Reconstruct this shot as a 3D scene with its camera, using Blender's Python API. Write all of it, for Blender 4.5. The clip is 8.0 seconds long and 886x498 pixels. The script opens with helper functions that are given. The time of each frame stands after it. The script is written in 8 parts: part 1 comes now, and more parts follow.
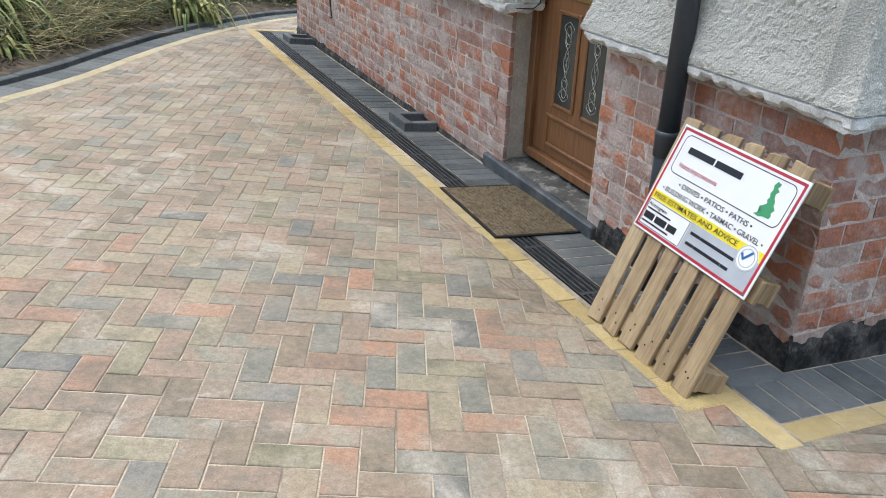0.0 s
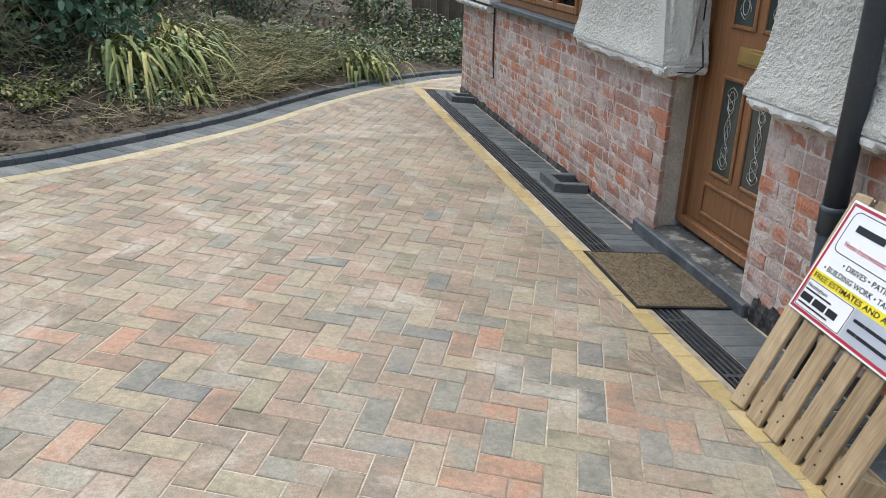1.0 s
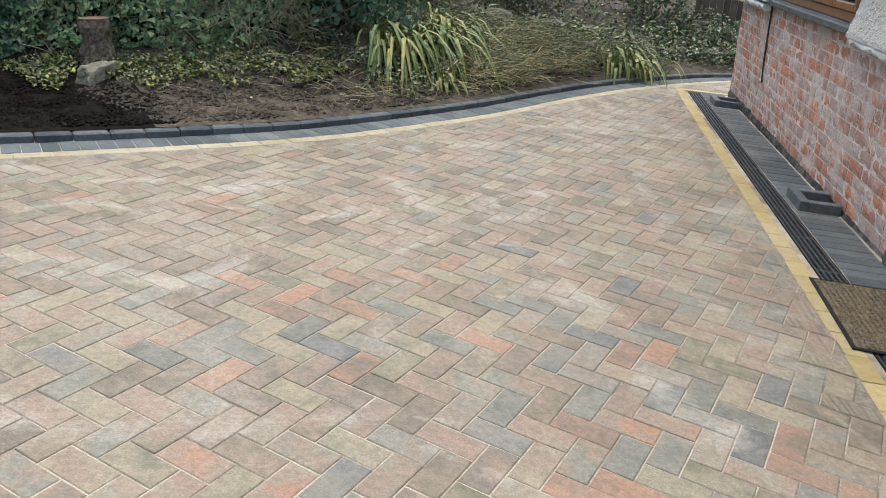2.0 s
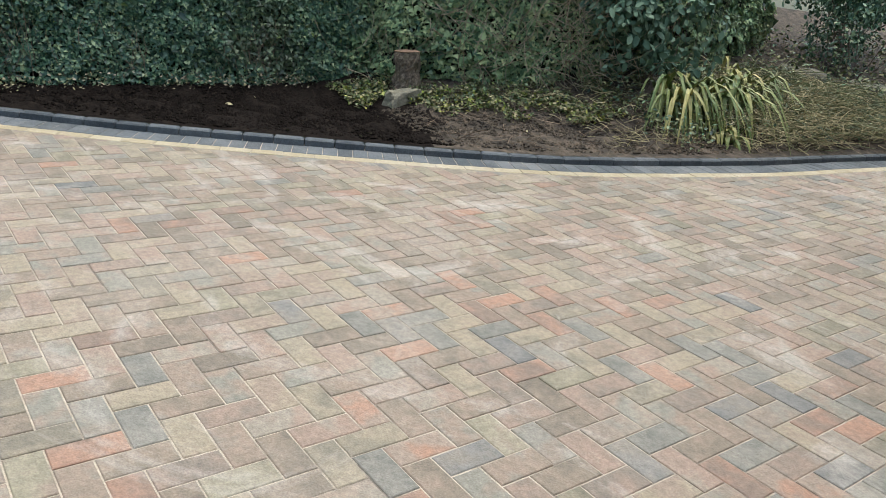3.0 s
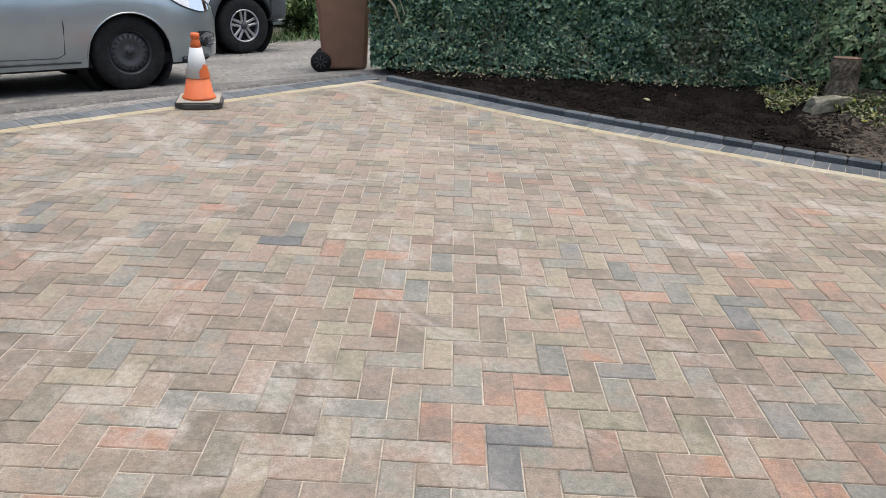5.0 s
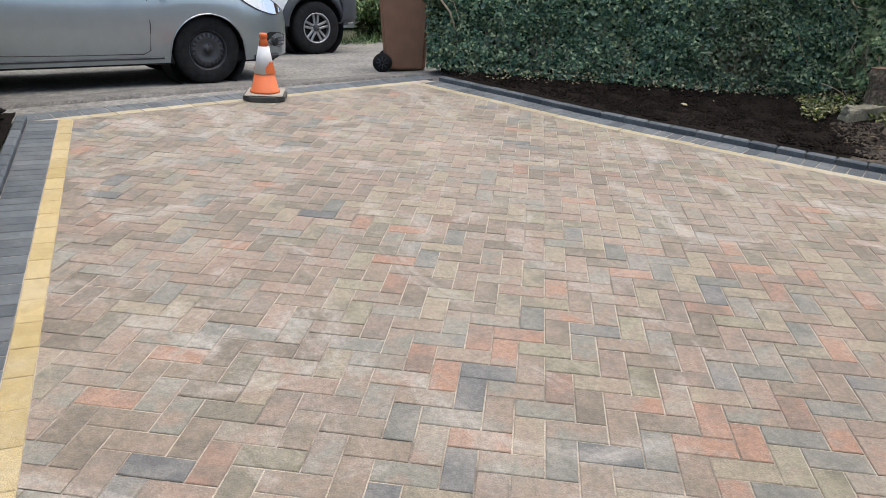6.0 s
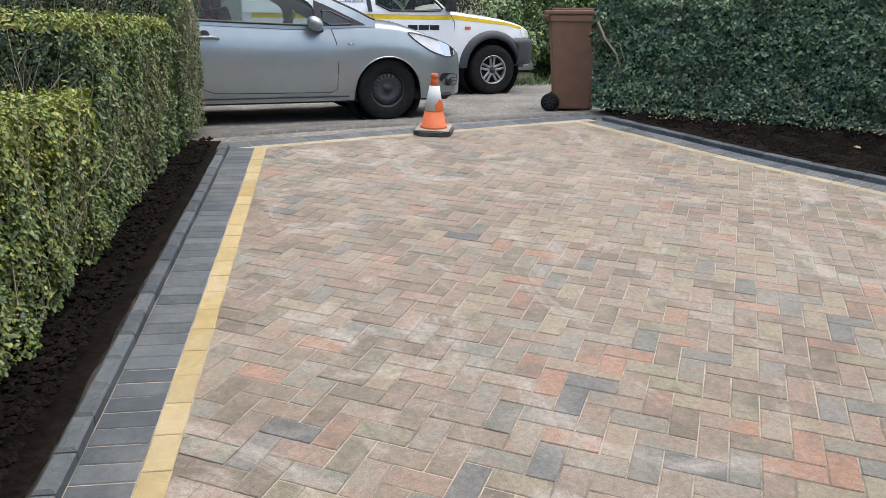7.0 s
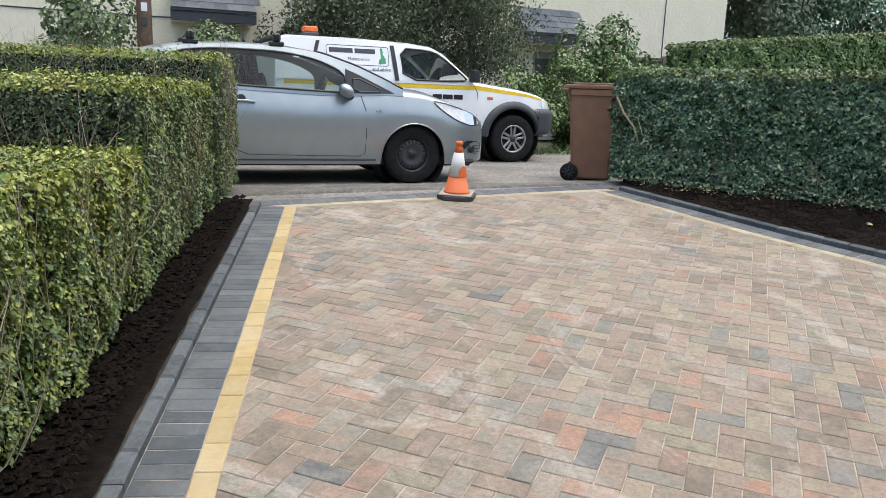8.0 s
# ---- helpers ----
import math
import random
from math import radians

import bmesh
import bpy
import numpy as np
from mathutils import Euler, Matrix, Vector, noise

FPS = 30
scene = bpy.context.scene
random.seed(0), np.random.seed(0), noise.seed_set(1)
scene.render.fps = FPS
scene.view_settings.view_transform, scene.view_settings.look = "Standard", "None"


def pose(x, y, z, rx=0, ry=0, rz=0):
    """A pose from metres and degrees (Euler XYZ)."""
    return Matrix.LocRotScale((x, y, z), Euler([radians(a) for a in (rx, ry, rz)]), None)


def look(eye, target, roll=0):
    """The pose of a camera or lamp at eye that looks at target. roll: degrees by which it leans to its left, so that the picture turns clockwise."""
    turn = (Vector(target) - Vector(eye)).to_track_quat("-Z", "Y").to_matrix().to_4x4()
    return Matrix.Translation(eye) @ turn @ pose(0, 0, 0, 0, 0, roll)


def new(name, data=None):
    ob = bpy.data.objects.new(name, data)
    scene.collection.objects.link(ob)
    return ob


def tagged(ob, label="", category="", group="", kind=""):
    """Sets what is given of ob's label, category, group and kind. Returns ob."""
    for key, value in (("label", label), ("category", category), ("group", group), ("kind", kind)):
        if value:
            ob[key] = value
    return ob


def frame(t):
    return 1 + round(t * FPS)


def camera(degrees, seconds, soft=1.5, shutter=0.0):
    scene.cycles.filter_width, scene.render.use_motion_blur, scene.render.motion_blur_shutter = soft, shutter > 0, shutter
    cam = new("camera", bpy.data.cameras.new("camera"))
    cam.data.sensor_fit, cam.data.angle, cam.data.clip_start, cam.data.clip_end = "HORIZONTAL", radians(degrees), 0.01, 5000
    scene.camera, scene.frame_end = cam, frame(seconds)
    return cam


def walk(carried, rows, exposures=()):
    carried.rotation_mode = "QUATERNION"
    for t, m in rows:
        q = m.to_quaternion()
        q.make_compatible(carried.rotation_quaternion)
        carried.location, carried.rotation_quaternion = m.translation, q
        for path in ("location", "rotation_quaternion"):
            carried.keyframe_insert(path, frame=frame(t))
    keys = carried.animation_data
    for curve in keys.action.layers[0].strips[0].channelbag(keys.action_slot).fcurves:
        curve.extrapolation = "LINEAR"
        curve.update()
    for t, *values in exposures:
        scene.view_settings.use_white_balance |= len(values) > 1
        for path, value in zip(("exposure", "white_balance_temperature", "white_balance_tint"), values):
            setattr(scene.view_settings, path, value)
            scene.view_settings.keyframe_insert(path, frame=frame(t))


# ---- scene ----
from mathutils import geometry

cam = camera(58.9, 8.0, 0.75)
# the drive is a plane that falls towards the house: SLOPE turns the drive's own frame into the upright world
UP = Vector((-0.07, -0.04, 1.0)).normalized()
SLOPE = UP.rotation_difference(Vector((0, 0, 1))).to_matrix().to_4x4()
PATH = [
    (0, (0.608, -1.418, 1.395), (0.774, 0.417, 0.616), 6.1),
    (0.5, (0.635, -1.413, 1.392), (0.621, 0.448, 0.659), 6.2),
    (1, (0.688, -1.354, 1.384), (0.449, 0.511, 0.705), 5.9),
    (1.5, (0.848, -1.212, 1.371), (0.358, 0.596, 0.67), 6.8),
    (2, (1.022, -1.17, 1.353), (0.15, 0.468, 0.608), 6.0),
    (2.2, (1.119, -1.17, 1.334), (0.091, 0.362, 0.561), 5.8),
    (3.3, (1.566, -1.039, 1.345), (0.0, 0.012, 0.68), 7.3),
    (3.5, (1.663, -0.991, 1.351), (0.039, -0.02, 0.704), 7.4),
    (4, (1.932, -0.897, 1.34), (0.202, -0.18, 0.637), 7.3),
    (4.5, (2.179, -0.736, 1.387), (0.354, -0.371, 0.654), 5.0),
    (5, (2.397, -0.465, 1.412), (0.554, -0.455, 0.634), 3.0),
    (5.2, (2.482, -0.404, 1.418), (0.644, -0.474, 0.633), 2.6),
    (6.3, (2.979, -0.035, 1.497), (1.148, -0.299, 0.738), 3.3),
    (6.5, (3.031, 0.047, 1.506), (1.22, -0.339, 0.751), 2.4),
    (7, (3.128, 0.133, 1.51), (1.361, -0.494, 0.814), 1.3),
    (7.5, (3.25, 0.12, 1.521), (1.468, -0.552, 0.909), 2.2),
    (8, (3.328, 0.137, 1.542), (1.527, -0.544, 1.001), 2.8),
]
walk(cam, [(t, SLOPE @ look(eye, target, roll)) for t, eye, target, roll in PATH], [(0.0, 0.79, 6450, 3.8), (2.0, 0.73, 6450, 3.8), (3.5, 0.69, 6450, 5.0), (5.0, 0.59, 6500, 9.0), (7.0, 0.58, 6500, 9.0), (8.0, 0.66, 6550, 8.0)])

# world, sun, exposure
world = bpy.data.worlds.new("overcast_sky")
scene.world = world
world.use_nodes = True
wn = world.node_tree.nodes
sky = wn.new("ShaderNodeTexSky")
sky.sky_type, sky.sun_disc = "NISHITA", False
SUN_ELEVATION, SUN_AZIMUTH = radians(79), radians(328)
sky.sun_elevation, sky.sun_rotation = SUN_ELEVATION, SUN_AZIMUTH
sky.air_density, sky.dust_density, sky.ozone_density = 1.0, 4.0, 1.0
wn["Background"].inputs[1].default_value = 0.19
world.node_tree.links.new(sky.outputs[0], wn["Background"].inputs[0])
sun = new("sun", bpy.data.lights.new("sun", "SUN"))
sun.data.energy, sun.data.angle, sun.data.color = 1.5, radians(95), (1.0, 0.97, 0.92)
sun.matrix_world = look((0, 0, 0), (-math.sin(SUN_AZIMUTH) * math.cos(SUN_ELEVATION), -math.cos(SUN_AZIMUTH) * math.cos(SUN_ELEVATION), -math.sin(SUN_ELEVATION)))
scene.view_settings.exposure = 0.62

# ---- materials ----
def material(name, stops, rough=0.8, scale=8.0, bump=0.2, bump_scale=60.0, random_mix=0.0, island=0.0, metal=0.0, second=None, second_scale=2.0, second_amount=0.5, detail=6.0, spread=(0.3, 0.7), hue=0.0, coord="Object", spec=0.5, trans=0.0, coat=0.0, grain=0.3, grain_scale=240.0, mottle=0.0, second_from=(0.46, 0.72), stretch=None, swipe=None):
    """A surface: noise through a colour ramp, a second stain at a larger scale, fine relief."""
    m = bpy.data.materials.new(name)
    m.use_nodes = True
    nt = m.node_tree
    n, l = nt.nodes, nt.links
    b = n["Principled BSDF"]
    b.inputs["Roughness"].default_value, b.inputs["Metallic"].default_value = rough, metal
    b.inputs["Specular IOR Level"].default_value = spec
    b.inputs["Coat Weight"].default_value = coat
    tc = n.new("ShaderNodeTexCoord")
    tex = n.new("ShaderNodeTexNoise")
    tex.inputs["Scale"].default_value, tex.inputs["Detail"].default_value = scale, detail
    place = tc.outputs[coord]
    if stretch:
        long = n.new("ShaderNodeVectorMath")
        long.operation = "MULTIPLY"
        long.inputs[1].default_value = stretch
        l.new(place, long.inputs[0])
        place = long.outputs[0]
    l.new(place, tex.inputs["Vector"])
    ramp = n.new("ShaderNodeValToRGB")
    k = len(stops) - 1
    while len(ramp.color_ramp.elements) < len(stops):
        ramp.color_ramp.elements.new(0.5)
    for i, c in enumerate(stops):
        e = ramp.color_ramp.elements[i]
        e.position = spread[0] + (spread[1] - spread[0]) * i / max(k, 1)
        e.color = (*c, 1)
    value = tex.outputs["Fac"]
    if random_mix or island:
        src = n.new("ShaderNodeObjectInfo").outputs["Random"] if random_mix else n.new("ShaderNodeNewGeometry").outputs["Random Per Island"]
        mx = n.new("ShaderNodeMix")
        mx.inputs[0].default_value = random_mix or island
        l.new(value, mx.inputs[2]), l.new(src, mx.inputs[3])
        value = mx.outputs[0]
        shift = n.new("ShaderNodeVectorMath")
        shift.operation = "MULTIPLY_ADD"
        comb = n.new("ShaderNodeCombineXYZ")
        for i in range(3):
            l.new(src, comb.inputs[i])
        shift.inputs[1].default_value = (37.0, 91.0, 53.0)
        l.new(comb.outputs[0], shift.inputs[0]), l.new(place, shift.inputs[2])
        l.new(shift.outputs[0], tex.inputs["Vector"])
    l.new(value, ramp.inputs[0])
    colour = ramp.outputs[0]
    if second:
        t2 = n.new("ShaderNodeTexNoise")
        t2.inputs["Scale"].default_value, t2.inputs["Detail"].default_value, t2.inputs["Roughness"].default_value = second_scale, 8.0, 0.65
        geo = n.new("ShaderNodeNewGeometry")
        l.new(geo.outputs["Position"], t2.inputs["Vector"])
        r2 = n.new("ShaderNodeMapRange")
        r2.inputs["From Min"].default_value, r2.inputs["From Max"].default_value = second_from
        r2.inputs["To Max"].default_value = second_amount
        l.new(t2.outputs["Fac"], r2.inputs["Value"])
        m2 = n.new("ShaderNodeMix")
        m2.data_type = "RGBA"
        m2.inputs[7].default_value = (*second, 1)
        l.new(r2.outputs[0], m2.inputs[0]), l.new(colour, m2.inputs[6])
        colour = m2.outputs[2]
    if swipe:
        # broom marks: pale dust drawn out in bent streaks
        t6 = n.new("ShaderNodeTexNoise")
        t6.inputs["Scale"].default_value, t6.inputs["Detail"].default_value, t6.inputs["Roughness"].default_value, t6.inputs["Distortion"].default_value = 1.15, 7.0, 0.68, 2.2
        geo6 = n.new("ShaderNodeNewGeometry")
        l.new(geo6.outputs["Position"], t6.inputs["Vector"])
        r6 = n.new("ShaderNodeMapRange")
        r6.inputs["From Min"].default_value, r6.inputs["From Max"].default_value = 0.53, 0.70
        r6.inputs["To Max"].default_value = 0.72
        l.new(t6.outputs["Fac"], r6.inputs["Value"])
        m6 = n.new("ShaderNodeMix")
        m6.data_type = "RGBA"
        m6.inputs[7].default_value = (*swipe, 1)
        l.new(r6.outputs[0], m6.inputs[0]), l.new(colour, m6.inputs[6])
        colour = m6.outputs[2]
    if grain and bump:
        t4 = n.new("ShaderNodeTexNoise")
        t4.inputs["Scale"].default_value, t4.inputs["Detail"].default_value = grain_scale, 3.0
        l.new(place, t4.inputs["Vector"])
        r4 = n.new("ShaderNodeMapRange")
        r4.inputs["From Min"].default_value, r4.inputs["From Max"].default_value = 0.3, 0.7
        r4.inputs["To Min"].default_value, r4.inputs["To Max"].default_value = 1 - grain, 1 + grain
        l.new(t4.outputs["Fac"], r4.inputs["Value"])
        m4 = n.new("ShaderNodeVectorMath")
        m4.operation = "SCALE"
        l.new(colour, m4.inputs[0]), l.new(r4.outputs[0], m4.inputs["Scale"])
        colour = m4.outputs[0]
    if mottle:
        t5 = n.new("ShaderNodeTexNoise")
        t5.inputs["Scale"].default_value, t5.inputs["Detail"].default_value, t5.inputs["Roughness"].default_value = 48.0, 4.0, 0.7
        geo5 = n.new("ShaderNodeNewGeometry")
        l.new(geo5.outputs["Position"], t5.inputs["Vector"])
        r5 = n.new("ShaderNodeMapRange")
        r5.inputs["From Min"].default_value, r5.inputs["From Max"].default_value = 0.3, 0.7
        r5.inputs["To Min"].default_value, r5.inputs["To Max"].default_value = 1 - mottle, 1 + mottle
        l.new(t5.outputs["Fac"], r5.inputs["Value"])
        m5 = n.new("ShaderNodeVectorMath")
        m5.operation = "SCALE"
        l.new(colour, m5.inputs[0]), l.new(r5.outputs[0], m5.inputs["Scale"])
        colour = m5.outputs[0]
    l.new(colour, b.inputs["Base Color"])
    if trans:
        b.inputs["Transmission Weight"].default_value = trans
    if bump:
        t3 = n.new("ShaderNodeTexNoise")
        t3.inputs["Scale"].default_value, t3.inputs["Detail"].default_value = bump_scale, 5.0
        l.new(place, t3.inputs["Vector"])
        bp = n.new("ShaderNodeBump")
        bp.inputs["Strength"].default_value, bp.inputs["Distance"].default_value = bump, 0.01
        l.new(t3.outputs["Fac"], bp.inputs["Height"])
        l.new(bp.outputs[0], b.inputs["Normal"])
    return m


DUST = (0.40, 0.355, 0.29)
PAVER_TONES = {
    "brown": [(0.144, 0.120, 0.089), (0.190, 0.154, 0.113), (0.226, 0.174, 0.130), (0.186, 0.178, 0.142)],
    "buff": [(0.158, 0.141, 0.104), (0.219, 0.190, 0.134), (0.258, 0.217, 0.152), (0.231, 0.180, 0.134)],
    "pink": [(0.167, 0.139, 0.109), (0.219, 0.166, 0.126), (0.248, 0.180, 0.136), (0.236, 0.207, 0.160)],
    "grey": [(0.132, 0.130, 0.109), (0.168, 0.162, 0.136), (0.200, 0.187, 0.152), (0.216, 0.178, 0.138)],
    "terracotta": [(0.175, 0.129, 0.097), (0.242, 0.154, 0.108), (0.288, 0.169, 0.112), (0.234, 0.184, 0.140)],
    "charcoal": [(0.100, 0.101, 0.096), (0.132, 0.131, 0.121), (0.160, 0.154, 0.138), (0.190, 0.172, 0.140)],
    "olive": [(0.144, 0.131, 0.090), (0.195, 0.176, 0.122), (0.234, 0.211, 0.148), (0.222, 0.176, 0.132)],
}
PAVER_LOOK = dict(second=DUST, second_scale=1.6, second_amount=0.35, second_from=(0.50, 0.74), spread=(0.33, 0.67), grain=0.15, grain_scale=170.0, mottle=0.24, swipe=(0.39, 0.36, 0.31))
PAVERS = [material("paver_" + k, v, 0.72, 9.0, 0.4, 150.0, random_mix=0.34, **PAVER_LOOK) for k, v in PAVER_TONES.items()]
PAVERS_FAR = [material("paver_joined_" + k, v, 0.72, 9.0, 0.4, 150.0, island=0.34, **PAVER_LOOK) for k, v in PAVER_TONES.items()]
SAND = material("kiln_dried_sand", [(0.33, 0.285, 0.22), (0.46, 0.40, 0.32)], 0.95, 30.0, 0.2, 400.0, second=(0.12, 0.10, 0.08), second_scale=2.7, second_amount=0.85, second_from=(0.46, 0.62))
YELLOW = material("buff_yellow_concrete", [(0.33, 0.25, 0.105), (0.43, 0.335, 0.16)], 0.85, 14.0, 0.4, 300.0, random_mix=0.4, second=(0.42, 0.37, 0.27), second_scale=1.7, second_amount=0.6, mottle=0.12)
YELLOW_DUSTY = material("dusty_buff_concrete", [(0.31, 0.265, 0.165), (0.385, 0.34, 0.23)], 0.85, 14.0, 0.4, 300.0, random_mix=0.4, second=(0.42, 0.38, 0.29), second_scale=1.7, second_amount=0.8, mottle=0.12)
BLUE = material("charcoal_blue_concrete", [(0.066, 0.078, 0.085), (0.112, 0.126, 0.134)], 0.78, 12.0, 0.4, 300.0, random_mix=0.5, second=(0.25, 0.25, 0.24), second_scale=2.6, second_amount=0.4, mottle=0.15, spec=0.3)
KERB = material("dark_kerb_concrete", [(0.055, 0.066, 0.074), (0.100, 0.114, 0.122)], 0.75, 10.0, 0.4, 250.0, random_mix=0.6, second=(0.17, 0.178, 0.18), second_scale=3.0, second_amount=0.35, mottle=0.2, spec=0.3)
GRATE = material("black_grate_plastic", [(0.030, 0.033, 0.037), (0.060, 0.064, 0.070)], 0.5, 20.0, 0.05, spec=0.4)
BRICK = material("old_red_brick", [(0.50, 0.20, 0.105), (0.43, 0.18, 0.11), (0.35, 0.178, 0.135), (0.36, 0.24, 0.20), (0.43, 0.345, 0.305)], 0.92, 6.0, 0.8, 60.0, random_mix=0.55, second=(0.54, 0.46, 0.42), second_scale=5.5, second_amount=0.80, second_from=(0.46, 0.60), spread=(0.22, 0.76), mottle=0.17, grain=0.15)
BRICK_FAR = material("old_red_brick_joined", [(0.50, 0.20, 0.105), (0.43, 0.18, 0.11), (0.35, 0.178, 0.135), (0.36, 0.24, 0.20), (0.43, 0.345, 0.305)], 0.92, 6.0, 0.8, 60.0, island=0.55, second=(0.54, 0.46, 0.42), second_scale=5.5, second_amount=0.80, second_from=(0.46, 0.60), spread=(0.22, 0.76), mottle=0.17, grain=0.15)
MORTAR = material("lime_mortar", [(0.50, 0.43, 0.39), (0.68, 0.61, 0.56)], 0.95, 9.0, 0.8, 70.0, second=(0.25, 0.18, 0.15), second_scale=6.0, second_amount=0.6, mottle=0.2)
TAR = material("black_bitumen_paint", [(0.008, 0.008, 0.009), (0.02, 0.02, 0.021)], 0.55, 10.0, 0.9, 45.0, second=(0.24, 0.22, 0.20), second_scale=9.0, second_amount=0.75, mottle=0.3)
RENDER = material("white_roughcast_render", [(0.485, 0.480, 0.435), (0.605, 0.600, 0.555)], 0.9, 3.0, 0.9, 150.0, second=(0.45, 0.44, 0.40), second_scale=2.5, second_amount=0.35, mottle=0.08)
DRIP = material("white_painted_drip_edge", [(0.55, 0.55, 0.53), (0.78, 0.78, 0.76)], 0.7, 9.0, 0.5, 60.0, second=(0.25, 0.23, 0.21), second_scale=11.0, second_amount=0.6)
PLASTER = material("grey_cement_plaster", [(0.58, 0.55, 0.46), (0.80, 0.77, 0.66)], 0.9, 8.0, 0.6, 60.0, second=(0.36, 0.29, 0.24), second_scale=4.0, second_amount=0.5, mottle=0.15)
OAK = material("golden_oak_laminate", [(0.185, 0.085, 0.036), (0.29, 0.14, 0.062)], 0.38, 40.0, 0.05, 120.0, grain=0.12, stretch=(1.0, 1.0, 0.05))
STONE = material("worn_concrete_step", [(0.055, 0.055, 0.052), (0.13, 0.125, 0.115)], 0.85, 7.0, 0.8, 60.0, second=(0.36, 0.34, 0.31), second_scale=9.0, second_amount=0.7, second_from=(0.52, 0.60), mottle=0.3)
STEP_FACE = material("slate_blue_step_paint", [(0.045, 0.055, 0.065), (0.09, 0.10, 0.11)], 0.6, 9.0, 0.4, 60.0, second=(0.2, 0.2, 0.2), second_scale=9.0, second_amount=0.5)
SLATE = material("slate_sill", [(0.05, 0.06, 0.065), (0.10, 0.11, 0.115)], 0.6, 9.0, 0.3, 60.0)
PIPE = material("anthracite_pipe_paint", [(0.034, 0.043, 0.056), (0.052, 0.063, 0.078)], 0.42, 6.0, 0.1, 50.0)
MAT_FIBRE = material("brown_coir_matting", [(0.10, 0.074, 0.043), (0.22, 0.17, 0.105)], 0.95, 40.0, 1.0, 160.0, second=(0.22, 0.18, 0.13), second_scale=9.0, second_amount=0.4)
RUBBER = material("black_rubber", [(0.009, 0.009, 0.009), (0.020, 0.020, 0.020)], 0.8, 20.0, 0.2, 80.0, spec=0.2)
PALLET = material("sawn_pallet_wood", [(0.22, 0.155, 0.085), (0.36, 0.265, 0.155), (0.46, 0.355, 0.22)], 0.85, 38.0, 0.3, 90.0, random_mix=0.3, second=(0.20, 0.135, 0.075), second_scale=7.0, second_amount=0.5, grain=0.18, stretch=(1.0, 0.06, 1.0))
SOIL = material("dark_topsoil", [(0.006, 0.0048, 0.004), (0.017, 0.0135, 0.011)], 1.0, 25.0, 1.0, 60.0, spec=0.05)
EARTH = material("dry_garden_earth", [(0.026, 0.020, 0.013), (0.060, 0.047, 0.032), (0.118, 0.091, 0.063)], 0.98, 13.0, 1.0, 45.0, second=(0.016, 0.013, 0.010), second_scale=3.5, second_amount=0.7, mottle=0.35)
IVY = material("dark_ivy_leaf", [(0.019, 0.053, 0.033), (0.045, 0.108, 0.061), (0.108, 0.196, 0.104), (0.38, 0.45, 0.23)], 0.36, 5.0, 0.0, island=0.85, second=(0.085, 0.088, 0.040), second_scale=1.3, second_amount=0.65, second_from=(0.50, 0.66), spread=(0.10, 1.0), spec=0.45)
IVY_PALE = material("pale_ivy_leaf", [(0.071, 0.144, 0.068), (0.152, 0.262, 0.122), (0.275, 0.384, 0.183), (0.439, 0.500, 0.244)], 0.5, 5.0, 0.0, island=0.85, second=(0.17, 0.17, 0.075), second_scale=2.2, second_amount=0.5, spread=(0.10, 0.92), spec=0.3)
PRIVET = material("privet_leaf", [(0.036, 0.068, 0.020), (0.098, 0.156, 0.040), (0.23, 0.29, 0.078)], 0.42, 5.0, 0.0, island=0.85, second=(0.12, 0.115, 0.042), second_scale=2.5, second_amount=0.5, spread=(0.15, 0.92))
PRIVET_TOP = material("young_privet_leaf", [(0.10, 0.155, 0.020), (0.20, 0.26, 0.036), (0.34, 0.35, 0.062)], 0.42, 5.0, 0.0, island=0.85, second=(0.32, 0.24, 0.06), second_scale=3.0, second_amount=0.5, spread=(0.2, 0.85))
# darker copy of the privet leaf: end-face shade put into the colour
SHADED_PRIVET = material("shaded_privet_leaf", [(0.022, 0.040, 0.017), (0.045, 0.075, 0.028), (0.10, 0.14, 0.05)], 0.42, 5.0, 0.0, island=0.85, spread=(0.15, 0.92))
# near-black core colour that carries the shade deep between the leaves
INNER = material("hedge_core_shade", [(0.008, 0.010, 0.006), (0.022, 0.024, 0.014)], 1.0, 14.0, 1.0, 30.0)
TWIG = material("brown_twig", [(0.10, 0.072, 0.048), (0.24, 0.18, 0.12)], 0.9, 12.0, 0.3, island=0.6)
PALE_TWIG = material("pale_dry_twig", [(0.20, 0.17, 0.115), (0.38, 0.32, 0.225)], 0.9, 12.0, 0.0, island=0.7)
STRAW = material("dry_straw_stalk", [(0.14, 0.128, 0.066), (0.25, 0.225, 0.12), (0.40, 0.35, 0.20)], 0.9, 12.0, 0.0, island=0.8)
STRAP = material("strap_leaf", [(0.085, 0.135, 0.035), (0.19, 0.225, 0.07), (0.37, 0.33, 0.12)], 0.5, 6.0, 0.0, island=0.8, spread=(0.15, 0.85))
SHRUB = material("grey_green_shrub_leaf", [(0.043, 0.090, 0.056), (0.084, 0.151, 0.095), (0.162, 0.241, 0.157)], 0.6, 5.0, 0.0, island=0.85, spread=(0.15, 0.88), spec=0.3)
LANE = material("worn_lane_surface", [(0.115, 0.110, 0.098), (0.20, 0.19, 0.168), (0.29, 0.275, 0.245)], 0.95, 22.0, 0.9, 50.0, second=(0.075, 0.073, 0.068), second_scale=0.9, second_amount=0.75, spread=(0.25, 0.75), mottle=0.3)
